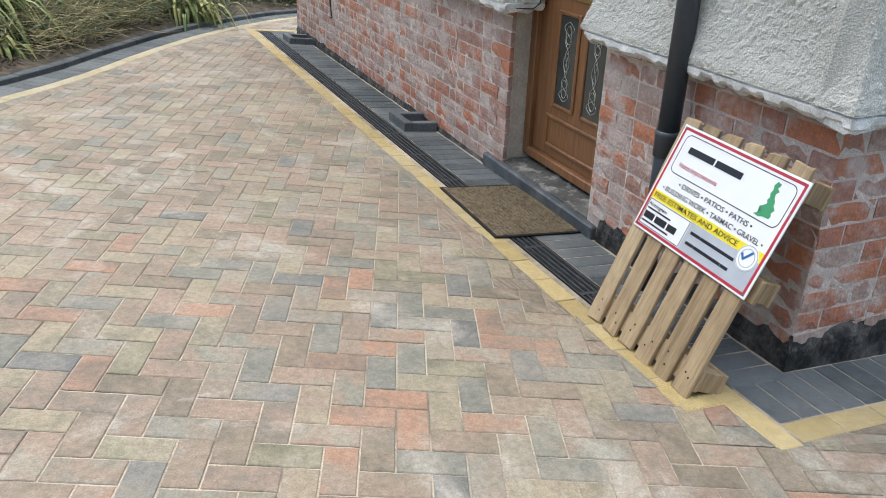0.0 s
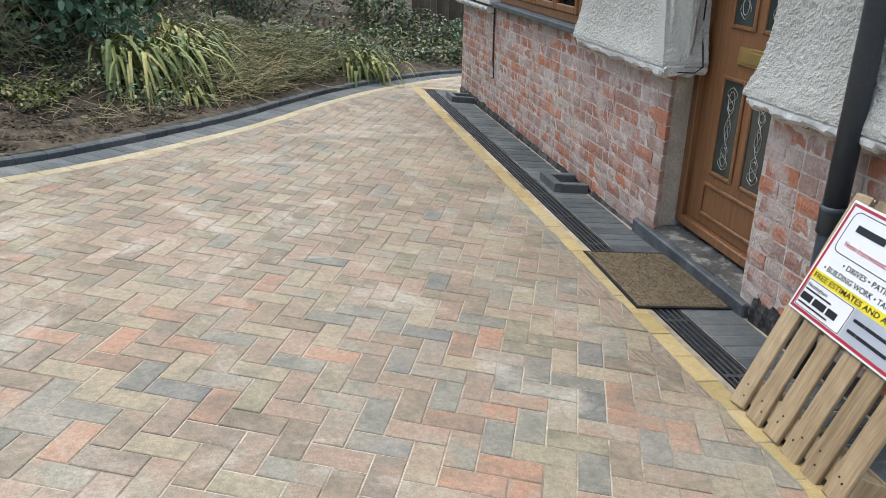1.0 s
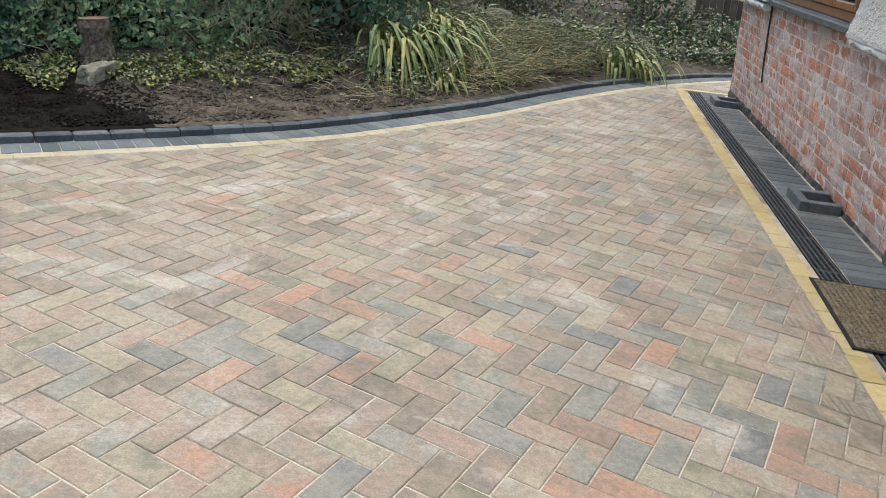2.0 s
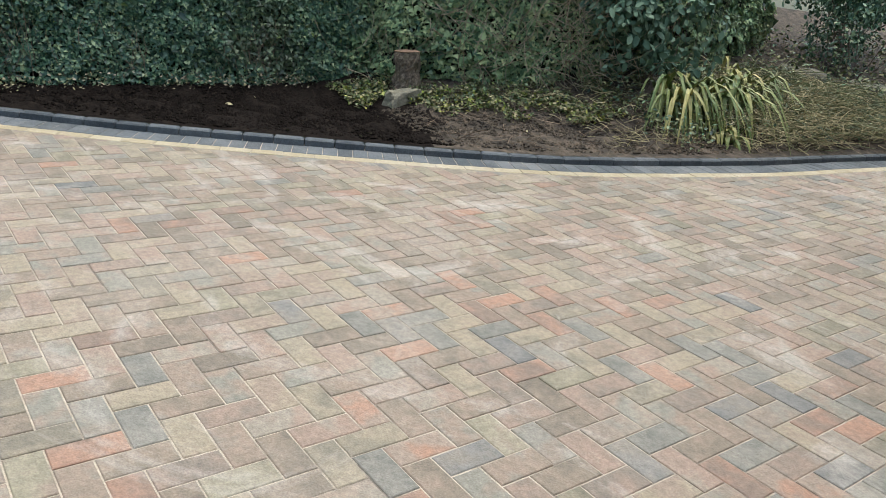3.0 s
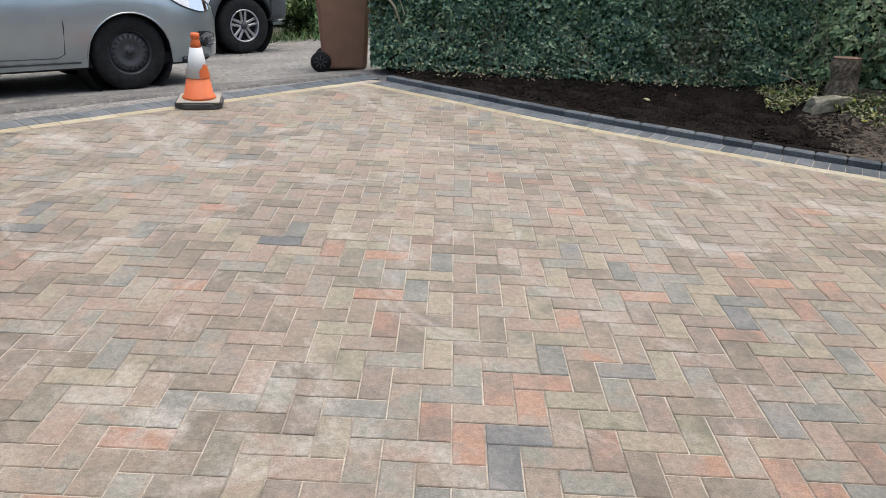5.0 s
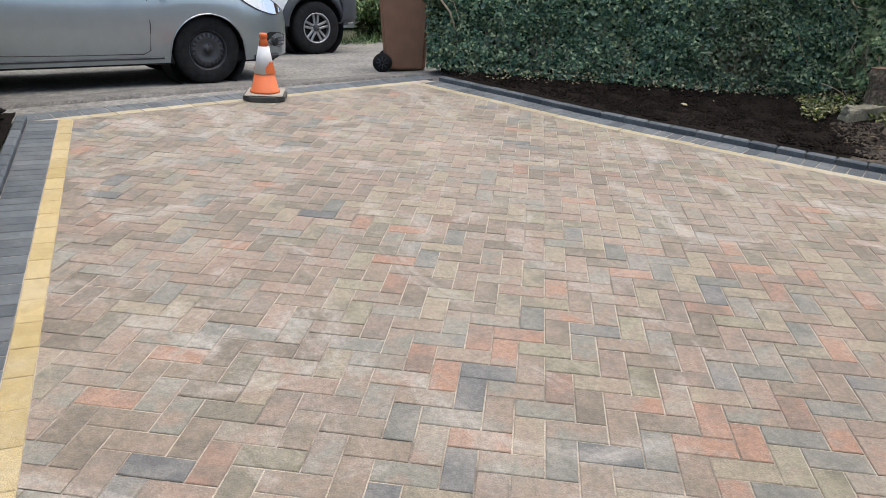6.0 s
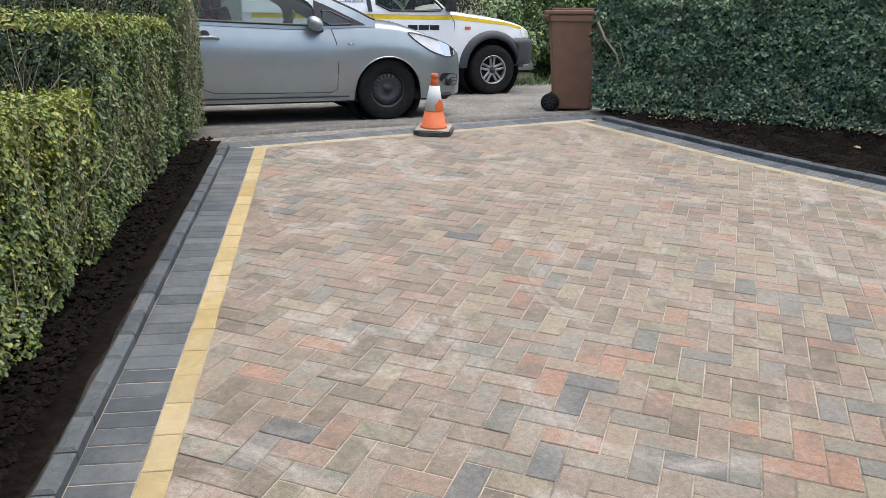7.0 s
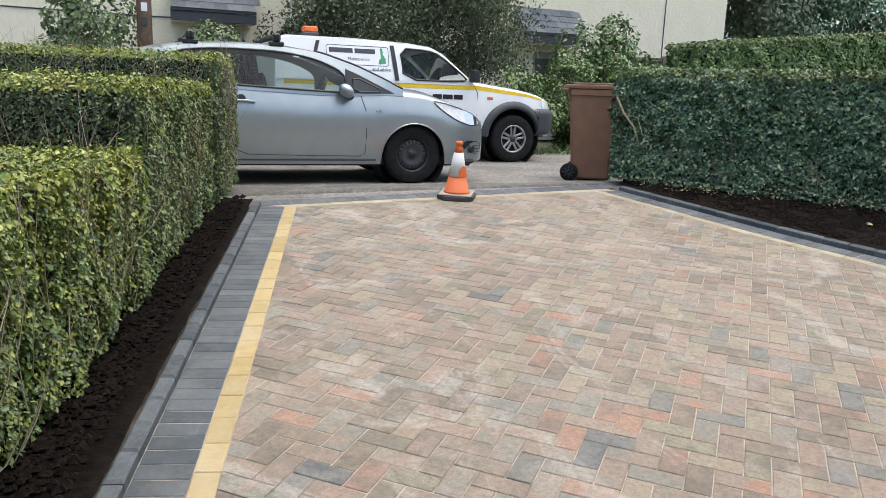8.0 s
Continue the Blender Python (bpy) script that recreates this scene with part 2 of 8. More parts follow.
TARMAC = material("dark_tarmac", [(0.085, 0.082, 0.075), (0.15, 0.143, 0.13)], 0.95, 40.0, 1.0, 70.0, second=(0.22, 0.205, 0.18), second_scale=5.0, second_amount=0.8, mottle=0.3)
GROUND = material("far_ground", [(0.05, 0.06, 0.03), (0.10, 0.10, 0.06)], 0.95, 2.0, 0.5)
BARK = material("bark", [(0.06, 0.045, 0.032), (0.14, 0.11, 0.085)], 0.95, 12.0, 1.0, 25.0)
ROCK = material("garden_rock", [(0.075, 0.072, 0.055), (0.15, 0.14, 0.11)], 0.9, 6.0, 0.8, 25.0, second=(0.06, 0.075, 0.03), second_scale=3.0, second_amount=0.7)
CREAM = material("cream_roughcast", [(0.82, 0.76, 0.58), (0.88, 0.82, 0.66)], 0.9, 2.0, 0.9, 12.0, second=(0.72, 0.66, 0.51), second_scale=0.8, second_amount=0.4)
ROOF = material("grey_slate_roof", [(0.07, 0.085, 0.10), (0.13, 0.15, 0.165)], 0.7, 5.0, 0.3, random_mix=0.4)


def plain(name, colour, rough=0.5, metal=0.0, coat=0.0, spread_by=0.12, bump=0.03):
    c = Vector(colour)
    return material(name, [tuple(c * (1 - spread_by)), tuple(c * (1 + spread_by))], rough, 7.0, bump, 90.0, metal=metal, coat=coat, grain=0.0)


def glass(name, tint, rough=0.02):
    """Thin glass: see-through with a tint, gloss by Fresnel."""
    m = bpy.data.materials.new(name)
    m.use_nodes = True
    n, l = m.node_tree.nodes, m.node_tree.links
    n.remove(n["Principled BSDF"])
    clear, shine, mix, fr = n.new("ShaderNodeBsdfTransparent"), n.new("ShaderNodeBsdfGlossy"), n.new("ShaderNodeMixShader"), n.new("ShaderNodeFresnel")
    clear.inputs["Color"].default_value = (*tint, 1)
    shine.inputs["Roughness"].default_value = rough
    fr.inputs["IOR"].default_value = 1.4
    l.new(fr.outputs[0], mix.inputs[0]), l.new(clear.outputs[0], mix.inputs[1]), l.new(shine.outputs[0], mix.inputs[2])
    l.new(mix.outputs[0], n["Material Output"].inputs["Surface"])
    return m


SILVER = plain("silver_blue_car_paint", (0.345, 0.385, 0.39), 0.30, 0.6, 0.7, 0.04, 0.0)
WHITE_PAINT = plain("white_van_paint", (0.84, 0.85, 0.84), 0.3, 0.0, 0.6, 0.03, 0.0)
BLACK_PLASTIC = plain("black_plastic", (0.018, 0.018, 0.02), 0.5)
GREY_PLASTIC = plain("dark_grey_bumper_plastic", (0.045, 0.05, 0.055), 0.55)
STEEL = plain("dark_steel_rim", (0.045, 0.047, 0.05), 0.5, 0.2)
ALLOY = plain("alloy_rim", (0.42, 0.42, 0.42), 0.35, 0.8)
CHROME = plain("brushed_metal", (0.55, 0.55, 0.55), 0.25, 1.0)
BRASS = plain("brass", (0.62, 0.44, 0.17), 0.32, 0.85)
CAR_GLASS = glass("tinted_car_glass", (0.60, 0.66, 0.64))
LAMP_GLASS = glass("clear_lamp_glass", (0.95, 0.95, 0.95), 0.12)
DOOR_GLASS = plain("leaded_door_glass", (0.045, 0.052, 0.048), 0.15)
LEAD = plain("pale_lead_came", (0.46, 0.47, 0.43), 0.35, 0.4)
ORANGE = plain("orange_cone_plastic", (0.62, 0.13, 0.03), 0.55)
CONE_WHITE = plain("worn_white_sleeve", (0.62, 0.62, 0.60), 0.5)
BIN_BROWN = plain("brown_bin_plastic", (0.215, 0.112, 0.066), 0.48, spread_by=0.10)
SIGN_WHITE = plain("white_sign_board", (0.80, 0.81, 0.83), 0.4, spread_by=0.02)
SIGN_RED = plain("red_sign_border", (0.42, 0.03, 0.05), 0.4)
SIGN_YELLOW = plain("yellow_sign_band", (0.80, 0.66, 0.03), 0.4)
SIGN_GREY = plain("grey_sign_panel", (0.42, 0.45, 0.50), 0.4)
SIGN_BLACK = plain("black_sign_print", (0.015, 0.015, 0.018), 0.4)
SIGN_GREEN = plain("green_sign_print", (0.06, 0.30, 0.13), 0.4)
SIGN_BLUE = plain("blue_sign_print", (0.03, 0.14, 0.40), 0.4)
CHALK = plain("faint_white_chalk", (0.66, 0.60, 0.57), 0.95)
INTERIOR = plain("dark_interior", (0.02, 0.02, 0.022), 0.8)
SEAT_RED = plain("red_seat_trim", (0.25, 0.03, 0.03), 0.8)


# ---- helpers for building ----
def link_mesh(name, me, parent=None, label="", m=None):
    ob = new(name, me)
    if parent:
        ob.parent = parent
    if m is not None:
        ob.matrix_basis = m
    if label:
        ob["label"] = label
    return ob


def part(name, bm, mat, parent=None, label="", m=None, smooth=False):
    """Links a bmesh as one mesh object under a thing or part."""
    me = bpy.data.meshes.new(name)
    bm.normal_update()
    bm.to_mesh(me)
    bm.free()
    for x in (mat if isinstance(mat, (list, tuple)) else [mat]):
        me.materials.append(x)
    if smooth:
        me.shade_smooth()
    return link_mesh(name, me, parent, label, m)


def thing(name, m, label, category, group="", kind=""):
    ob = new(name)
    ob.empty_display_size = 0.1
    ob.matrix_basis = m
    return tagged(ob, label, category, group, kind)


def box(bm, lo, hi, bevel=0.0, mat=0, m=None, segments=1):
    r = bmesh.ops.create_cube(bm, size=1.0)
    vs = r["verts"]
    lo, hi = Vector(lo), Vector(hi)
    for v in vs:
        v.co = Vector([(lo[i] + hi[i]) / 2 + v.co[i] * (hi[i] - lo[i]) for i in range(3)])
    fs = {f for v in vs for f in v.link_faces}
    for f in fs:
        f.material_index = mat
    if bevel:
        e = list({e for v in vs for e in v.link_edges})
        g = bmesh.ops.bevel(bm, geom=e, offset=bevel, segments=segments, profile=0.7, affect="EDGES")
        vs = list({v for f in g["faces"] for v in f.verts} | {v for v in vs if v.is_valid})
    if m is not None:
        bmesh.ops.transform(bm, matrix=m, verts=vs)
    return bm


def boxes(*items, bevel=0.0):
    bm = bmesh.new()
    for lo, hi in items:
        box(bm, lo, hi, bevel)
    return bm


def lathe(profile, segments=32, axis="Z", caps=True):
    """Turns (radius, height) pairs round an axis."""
    bm = bmesh.new()
    rings = []
    for r, h in profile:
        ring = []
        for i in range(segments):
            a = 2 * math.pi * i / segments
            c, s = r * math.cos(a), r * math.sin(a)
            ring.append(bm.verts.new((c, s, h) if axis == "Z" else (h, c, s) if axis == "X" else (c, h, s)))
        rings.append(ring)
    for a, b in zip(rings, rings[1:]):
        for i in range(segments):
            bm.faces.new((a[i], a[(i + 1) % segments], b[(i + 1) % segments], b[i]))
    for ring in (rings[0], rings[-1]) if caps else ():
        if len({v.co.to_tuple(5) for v in ring}) > 2:
            bm.faces.new(ring)
    bmesh.ops.remove_doubles(bm, verts=bm.verts, dist=1e-5)
    bmesh.ops.recalc_face_normals(bm, faces=bm.faces)
    return bm


def tube(points, radius, sides=8, taper=1.0):
    """A round bar along points."""
    bm = bmesh.new()
    pts = [Vector(p) for p in points]
    rings = []
    for i, p in enumerate(pts):
        d = (pts[min(i + 1, len(pts) - 1)] - pts[max(i - 1, 0)]).normalized()
        a = d.orthogonal().normalized()
        b = d.cross(a)
        r = radius * (1 + (taper - 1) * i / max(len(pts) - 1, 1))
        rings.append([bm.verts.new(p + r * (a * math.cos(2 * math.pi * k / sides) + b * math.sin(2 * math.pi * k / sides))) for k in range(sides)])
    for a, b in zip(rings, rings[1:]):
        j = min(range(sides), key=lambda q: (b[q].co - a[0].co).length)
        for k in range(sides):
            bm.faces.new((a[k], a[(k + 1) % sides], b[(k + 1 + j) % sides], b[(k + j) % sides]))
    bm.faces.new(rings[0][::-1]), bm.faces.new(rings[-1])
    return bm


def extrude_outline(outline, y0, y1, bevel=0.0):
    """A plate from an (x, z) outline between y0 and y1."""
    bm = bmesh.new()
    a = [bm.verts.new((x, y0, z)) for x, z in outline]
    b = [bm.verts.new((x, y1, z)) for x, z in outline]
    k = len(outline)
    bm.faces.new(a), bm.faces.new(b[::-1])
    for i in range(k):
        bm.faces.new((a[(i + 1) % k], a[i], b[i], b[(i + 1) % k]))
    bmesh.ops.recalc_face_normals(bm, faces=bm.faces)
    if bevel:
        e = [e for e in bm.edges if abs(e.verts[0].co.y - e.verts[1].co.y) < 1e-6]
        bmesh.ops.bevel(bm, geom=e, offset=bevel, segments=2, profile=0.6, affect="EDGES")
    return bm


def raw_mesh(name, verts, faces, mats, indices=None, smooth=False):
    me = bpy.data.meshes.new(name)
    me.from_pydata(verts, [], faces)
    for x in mats:
        me.materials.append(x)
    if indices is not None:
        me.polygons.foreach_set("material_index", indices)
    if smooth:
        me.shade_smooth()
    return me


LEAF_SHAPES = {
    "oval": [(0, 0, 0), (0.28, 0.35, 0.06), (0.22, 0.75, 0.05), (0, 1, -0.04), (-0.22, 0.75, 0.05), (-0.28, 0.35, 0.06)],
    "ivy": [(0, 0, 0), (0.42, 0.12, 0.03), (0.25, 0.42, 0.05), (0, 1, -0.06), (-0.25, 0.42, 0.05), (-0.42, 0.12, 0.03)],
}


def leaf_mesh(name, places, normals, sizes, mats, rng, shape="oval", droop=0.5, index=None):
    """Many small leaves in one mesh: each turned about its own facing."""
    places, normals, sizes = np.asarray(places, float), np.asarray(normals, float), np.asarray(sizes, float)
    k = len(places)
    nrm = normals + rng.normal(0, 0.55, (k, 3))
    nrm /= np.linalg.norm(nrm, axis=1)[:, None]
    up = rng.normal(0, 0.6, (k, 3)) + np.array([0, 0, -droop])
    t = up - (up * nrm).sum(1)[:, None] * nrm
    t /= np.linalg.norm(t, axis=1)[:, None]
    s = np.cross(nrm, t)
    out = np.array(LEAF_SHAPES[shape])
    n = len(out)
    v = places[:, None, :] + sizes[:, None, None] * (out[None, :, 0:1] * s[:, None, :] + (out[None, :, 1:2] - 0.4) * t[:, None, :] + out[None, :, 2:3] * nrm[:, None, :])
    me = bpy.data.meshes.new(name)
    me.vertices.add(k * n)
    me.vertices.foreach_set("co", v.reshape(-1).astype(np.float32))
    tri = np.array([(0, 1, 2, 3), (0, 3, 4, 5)])
    f = (np.arange(k)[:, None, None] * n + tri[None]).reshape(-1)
    me.loops.add(len(f))
    me.loops.foreach_set("vertex_index", f.astype(np.int32))
    me.polygons.add(k * 2)
    me.polygons.foreach_set("loop_start", np.arange(0, k * 8, 4, dtype=np.int32))
    for x in mats:
        me.materials.append(x)
    if index is not None:
        me.polygons.foreach_set("material_index", np.repeat(np.asarray(index, np.int32), 2))
    me.update(calc_edges=True)
    me.validate()
    return me


def stalk_mesh(name, starts, ends, widths, mats, sag=0.0, rng=None, steps=4):
    """Thin three-sided twigs, stalks or blades from start to end."""
    verts, faces = [], []
    for a, b, w in zip(starts, ends, widths):
        a, b = Vector(a), Vector(b)
        d = (b - a)
        side = d.orthogonal().normalized()
        other = d.normalized().cross(side)
        bend = Vector((rng.normal(0, 1), rng.normal(0, 1), rng.normal(0, 1))) * d.length * 0.12 if rng is not None else Vector()
        base = len(verts)
        for i in range(steps + 1):
            q = i / steps
            p = a + d * q + Vector((0, 0, -sag * q * q)) + bend * math.sin(math.pi * q)
            r = w * (1 - 0.7 * q)
            for k in range(3):
                ang = 2.094 * k
                verts.append(p + r * (side * math.cos(ang) + other * math.sin(ang)))
        for i in range(steps):
            for k in range(3):
                o = base + 3 * i
                faces.append((o + k, o + (k + 1) % 3, o + 3 + (k + 1) % 3, o + 3 + k))
    return raw_mesh(name, verts, faces, mats)

# ---- plan ----
CORNER = Vector((2.11, 0.97))                       # near house corner on the drive
TURN_HOUSE = 20.6
ALONG = Vector((-math.sin(radians(TURN_HOUSE)), math.cos(radians(TURN_HOUSE))))
INTO = Vector((math.cos(radians(TURN_HOUSE)), math.sin(radians(TURN_HOUSE))))
HOUSE = pose(2.104, 0.966, 0, 0, 0, TURN_HOUSE)      # x into the house, y along the front wall


def beside(d, s):
    """A point of the drive's plan from house distances: d into the house, s along its front wall."""
    return CORNER + INTO * d + ALONG * s




def drive_z(x, y):
    """Height of the drive's plane under a world place."""
    n = SLOPE.to_3x3() @ Vector((0, 0, 1))
    return -(n.x * x + n.y * y) / n.z


def smooth_line(points, step):
    """Catmull-Rom through points, cut into equal steps."""
    pts = [Vector(p) for p in points]
    pts = [2 * pts[0] - pts[1]] + pts + [2 * pts[-1] - pts[-2]]
    dense = []
    for i in range(1, len(pts) - 2):
        a, b, c, d = pts[i - 1:i + 3]
        for k in range(40):
            t = k / 40
            dense.append(0.5 * (2 * b + (c - a) * t + (2 * a - 5 * b + 4 * c - d) * t * t + (3 * b - a - 3 * c + d) * t ** 3))
    dense.append(pts[-2])
    out, left = [dense[0]], step
    for a, b in zip(dense, dense[1:]):
        g = (b - a).length
        done = 0.0
        while g - done >= left:
            done += left
            out.append(a + (b - a) * done / g)
            left = step
        left -= g - done
    return out


CURVE = [(-5.1, -2.0), (-4.66, -1.26), (-4.08, -0.45), (-3.52, 0.335), (-3.10, 1.035), (-2.70, 1.735), (-2.335, 2.44), (-2.07, 3.09), (-1.83, 4.01), (-1.66, 4.85), (-1.55, 5.76), (-1.37, 6.87), (-1.07, 8.0), (-0.62, 9.14), (0.05, 10.1), (0.9, 10.9)]
FAR_CORNER = Vector((-4.66, -1.25))
LEFT_CORNER = Vector((-2.40, -3.40))
LEFT_END = Vector((6.18, 1.19))
curve_line = [p for p in smooth_line(CURVE[1:], 0.1)]
curve_line = [FAR_CORNER] + [p for p in curve_line if p.y > -1.12]
HOUSE_EDGE = [beside(4.2, -0.36), beside(-0.39, -0.36), beside(-0.39, -0.12), beside(-0.545, -0.12), beside(-0.56, 7.55), beside(2.5, 7.55)]
OUTLINE = [LEFT_CORNER, LEFT_END] + HOUSE_EDGE + [Vector((2.4, 11.2))] + curve_line[::-1]

# ---- ground, lane, beds ----
LANE_Z = 0.335
LANE_DIR = (Vector((-5.295, -1.212)) - Vector((-2.758, -3.983))).normalized()
LANE_OUT = Vector((-LANE_DIR.y, LANE_DIR.x))
LANE_EDGE = Vector((-3.94, -2.53)) + LANE_OUT * 0.0


def sheet(name, xs, ys, height, mat, label, category, kind="structure"):
    verts = [(x, y, height(x, y)) for y in ys for x in xs]
    w = len(xs)
    faces = [(j * w + i, j * w + i + 1, (j + 1) * w + i + 1, (j + 1) * w + i) for j in range(len(ys) - 1) for i in range(w - 1)]
    me = raw_mesh(name, verts, faces, [mat], smooth=True)
    return tagged(link_mesh(name, me), label, category, kind=kind)


def ground_z(x, y):
    z = max(-0.6, min(drive_z(x, y), LANE_Z)) - 0.05
    return z


span = [-400, -200, -90, -50] + [-30 + 1.0 * i for i in range(61)] + [50, 90, 200, 400]
sheet("ground", span, span, ground_z, GROUND, "dark garden earth and grass reaching to the distance", "ground")


def lane_point(a, b):
    """World place a metres along the lane and b metres across it from the drive's edge."""
    return LANE_EDGE + LANE_DIR * a + LANE_OUT * b


def build_lane():
    verts, faces = [], []
    aa = [-40, -25, -15, -10] + [-6 + 0.25 * i for i in range(41)] + [6, 10, 15, 25, 40]
    bb = [-0.45, -0.02, 0.1, 0.25, 0.5, 1.0, 1.5, 2.0, 2.5, 3.0, 3.5, 4.0, 4.5, 5.2]
    rng = random.Random(5)
    for a in aa:
        for b in bb:
            p = lane_point(a, b)
            e = lane_point(a, 0)
            edge = min(max(drive_z(e.x, e.y), 0.33), 0.45)
            t = min(max(b, 0) / 1.0, 1.0)
            z = edge * (1 - t) + LANE_Z * t + rng.uniform(-0.003, 0.003) - 0.012 * (b < 0.05)
            z = drive_z(p.x, p.y) - 0.02 if b < -0.1 else z
            q = b + (rng.uniform(0, 0.03) if b < 0.05 else 0)
            p = lane_point(a, q)
            verts.append((p.x, p.y, z))
    w = len(bb)
    for i in range(len(aa) - 1):
        for j in range(w - 1):
            faces.append((i * w + j, i * w + j + 1, (i + 1) * w + j + 1, (i + 1) * w + j))
    me = raw_mesh("road", verts, faces, [LANE], smooth=True)
    tagged(link_mesh("road", me), "worn pale concrete and gravel lane beyond the drive", "road", kind="structure")
    verts, faces = [], []
    n = 160
    for i in range(n + 1):
        a = -2.6 + 5.6 * i / n
        ragged = 0.62 + 0.22 * noise.noise(Vector((a * 1.7, 3, 0))) + 0.10 * noise.noise(Vector((a * 7, 1, 0)))
        for b in (-0.004, 0.012, 0.3 * ragged, 0.7 * ragged, ragged):
            p, e = lane_point(a, b), lane_point(a, 0)
            edge = min(max(drive_z(e.x, e.y), 0.33), 0.45)
            z = edge * (1 - b) + LANE_Z * b + (0.010 if b < 0.9 * ragged else -0.008) + 0.002 * noise.noise(Vector((a * 14, b * 20, 2)))
            z = min(z, drive_z(e.x, e.y)) - 0.03 if b < 0 else z
            verts.append((p.x, p.y, z))
    for i in range(n):
        for j in range(4):
            faces.append((i * 5 + j, i * 5 + j + 1, (i + 1) * 5 + j + 1, (i + 1) * 5 + j))
    tagged(link_mesh("road_edge", raw_mesh("road_edge", verts, faces, [TARMAC], smooth=True)), "strip of worn dark tarmac between the lane and the new blocks", "tarmac", kind="structure")


build_lane()


def offset_point(line, i, off):
    """A point off metres outside a plan line, to its left as it runs."""
    a, b = line[max(i - 1, 0)], line[min(i + 1, len(line) - 1)]
    d = (b - a).normalized()
    return line[i] + Vector((-d.y, d.x)) * off, d


def bank_rise(y, off):
    """Height of the bed above the drive's plane behind the kerb."""
    t = min(max((y - 2.2) / 2.5, 0), 1)
    return 0.045 + off * (0.02 + 0.20 * t) + 0.06 * t * min(off * 2, 1) * math.sin(off * 2.1 + y)


def build_beds():
    offs = [0.372] + [0.40 + 0.1 * i for i in range(9)] + [1.4, 1.7, 2.0, 2.4, 2.8, 3.3, 4.0, 5.0]
    rng = random.Random(3)
    line = curve_line + [curve_line[-1] + Vector((0.7, 0.65)) * k for k in (0.5, 1.5, 3.0)]
    rows = []
    for i in range(len(line)):
        row = []
        for off in offs:
            p, d = offset_point(line, i, off)
            n = noise.noise(Vector((p.x * 5, p.y * 5, 0))) * 0.03 + noise.noise(Vector((p.x * 17, p.y * 17, 3))) * 0.015 + noise.noise(Vector((p.x * 45, p.y * 45, 5))) * 0.01
            z = drive_z(p.x, p.y) + bank_rise(p.y, off - 0.385) + (n if off > 0.4 else 0)
            row.append((p.x, p.y, z))
        rows.append(row)
    for name, mat, test, label in (("soil_bed", SOIL, True, "freshly dug dark topsoil bed behind the kerb"), ("earth_bank", EARTH, False, "dry rough earth bank with roots and stones")):
        verts, faces, idx = [], [], {}
        for i in range(len(rows) - 1):
            for j in range(len(offs) - 1):
                x, y, _ = rows[i][j]
                dark = y + 0.9 * (offs[j] - 0.4) * -0.45 + 0.25 * noise.noise(Vector((x * 3, y * 3, 1))) < 2.25
                if dark != test:
                    continue
                f = []
                for a, b in ((i, j), (i + 1, j), (i + 1, j + 1), (i, j + 1)):
                    if (a, b) not in idx:
                        idx[a, b] = len(verts)
                        verts.append(rows[a][b])
                    f.append(idx[a, b])
                faces.append(f[::-1])
        me = raw_mesh(name, verts, faces, [mat], smooth=True)
        tagged(link_mesh(name, me), label, "soil", kind="structure")
    verts, faces = [], []
    d = (LEFT_END - LEFT_CORNER).normalized()
    out = Vector((d.y, -d.x))
    n = 110
    offs = [0.372] + [0.40 + 0.08 * i for i in range(9)] + [1.3, 2.2]
    for i in range(n + 1):
        for off in offs:
            p = LEFT_CORNER + d * (-0.05 + i * 9.0 / n) + out * off
            z = drive_z(p.x, p.y) + 0.05 + 0.02 * noise.noise(Vector((p.x * 6, p.y * 6, 0))) + 0.014 * noise.noise(Vector((p.x * 19, p.y * 19, 4))) + 0.01 * noise.noise(Vector((p.x * 45, p.y * 45, 5)))
            verts.append((p.x, p.y, z))
    w = len(offs)
    for i in range(n):
        for j in range(w - 1):
            faces.append((i * w + j, i * w + j + 1, (i + 1) * w + j + 1, (i + 1) * w + j))
    tagged(link_mesh("soil_bed", raw_mesh("soil_bed", verts, faces, [SOIL], smooth=True)), "freshly dug dark topsoil strip below the clipped hedge", "soil", kind="structure")


build_beds()

# ---- house ----
RENDER_Z = 0.74       # lower edge of the render
BASE_Z = -0.42
WALL_LENGTH = 7.35
TOP_Z = 2.7
DOOR_S0, DOOR_S1 = 1.34, 2.25      # opening in the front wall
WIN_S0, WIN_S1, WIN_Z = 3.72, 5.85, 0.86
house = thing("house", HOUSE, "old house with brick base and white roughcast walls", "house", kind="")




# mortar cores of the brick base, set 8 mm behind the brick faces
base_front = part("base_wall", boxes(((0.005, 0.005, BASE_Z), (0.30, DOOR_S0 - 0.008, RENDER_Z + 0.1)), ((0.005, 2.402, BASE_Z), (0.30, WALL_LENGTH - 0.008, RENDER_Z + 0.04)), ((0.008, DOOR_S0 - 0.008, BASE_Z), (0.30, DOOR_S1 + 0.008, -0.16))), MORTAR, house, "lime mortar core of the brick base")
base_gable = part("base_wall", boxes(((0.302, 0.005, BASE_Z), (4.0, 0.30, RENDER_Z + 0.1))), MORTAR, house, "lime mortar core of the gable's brick base")


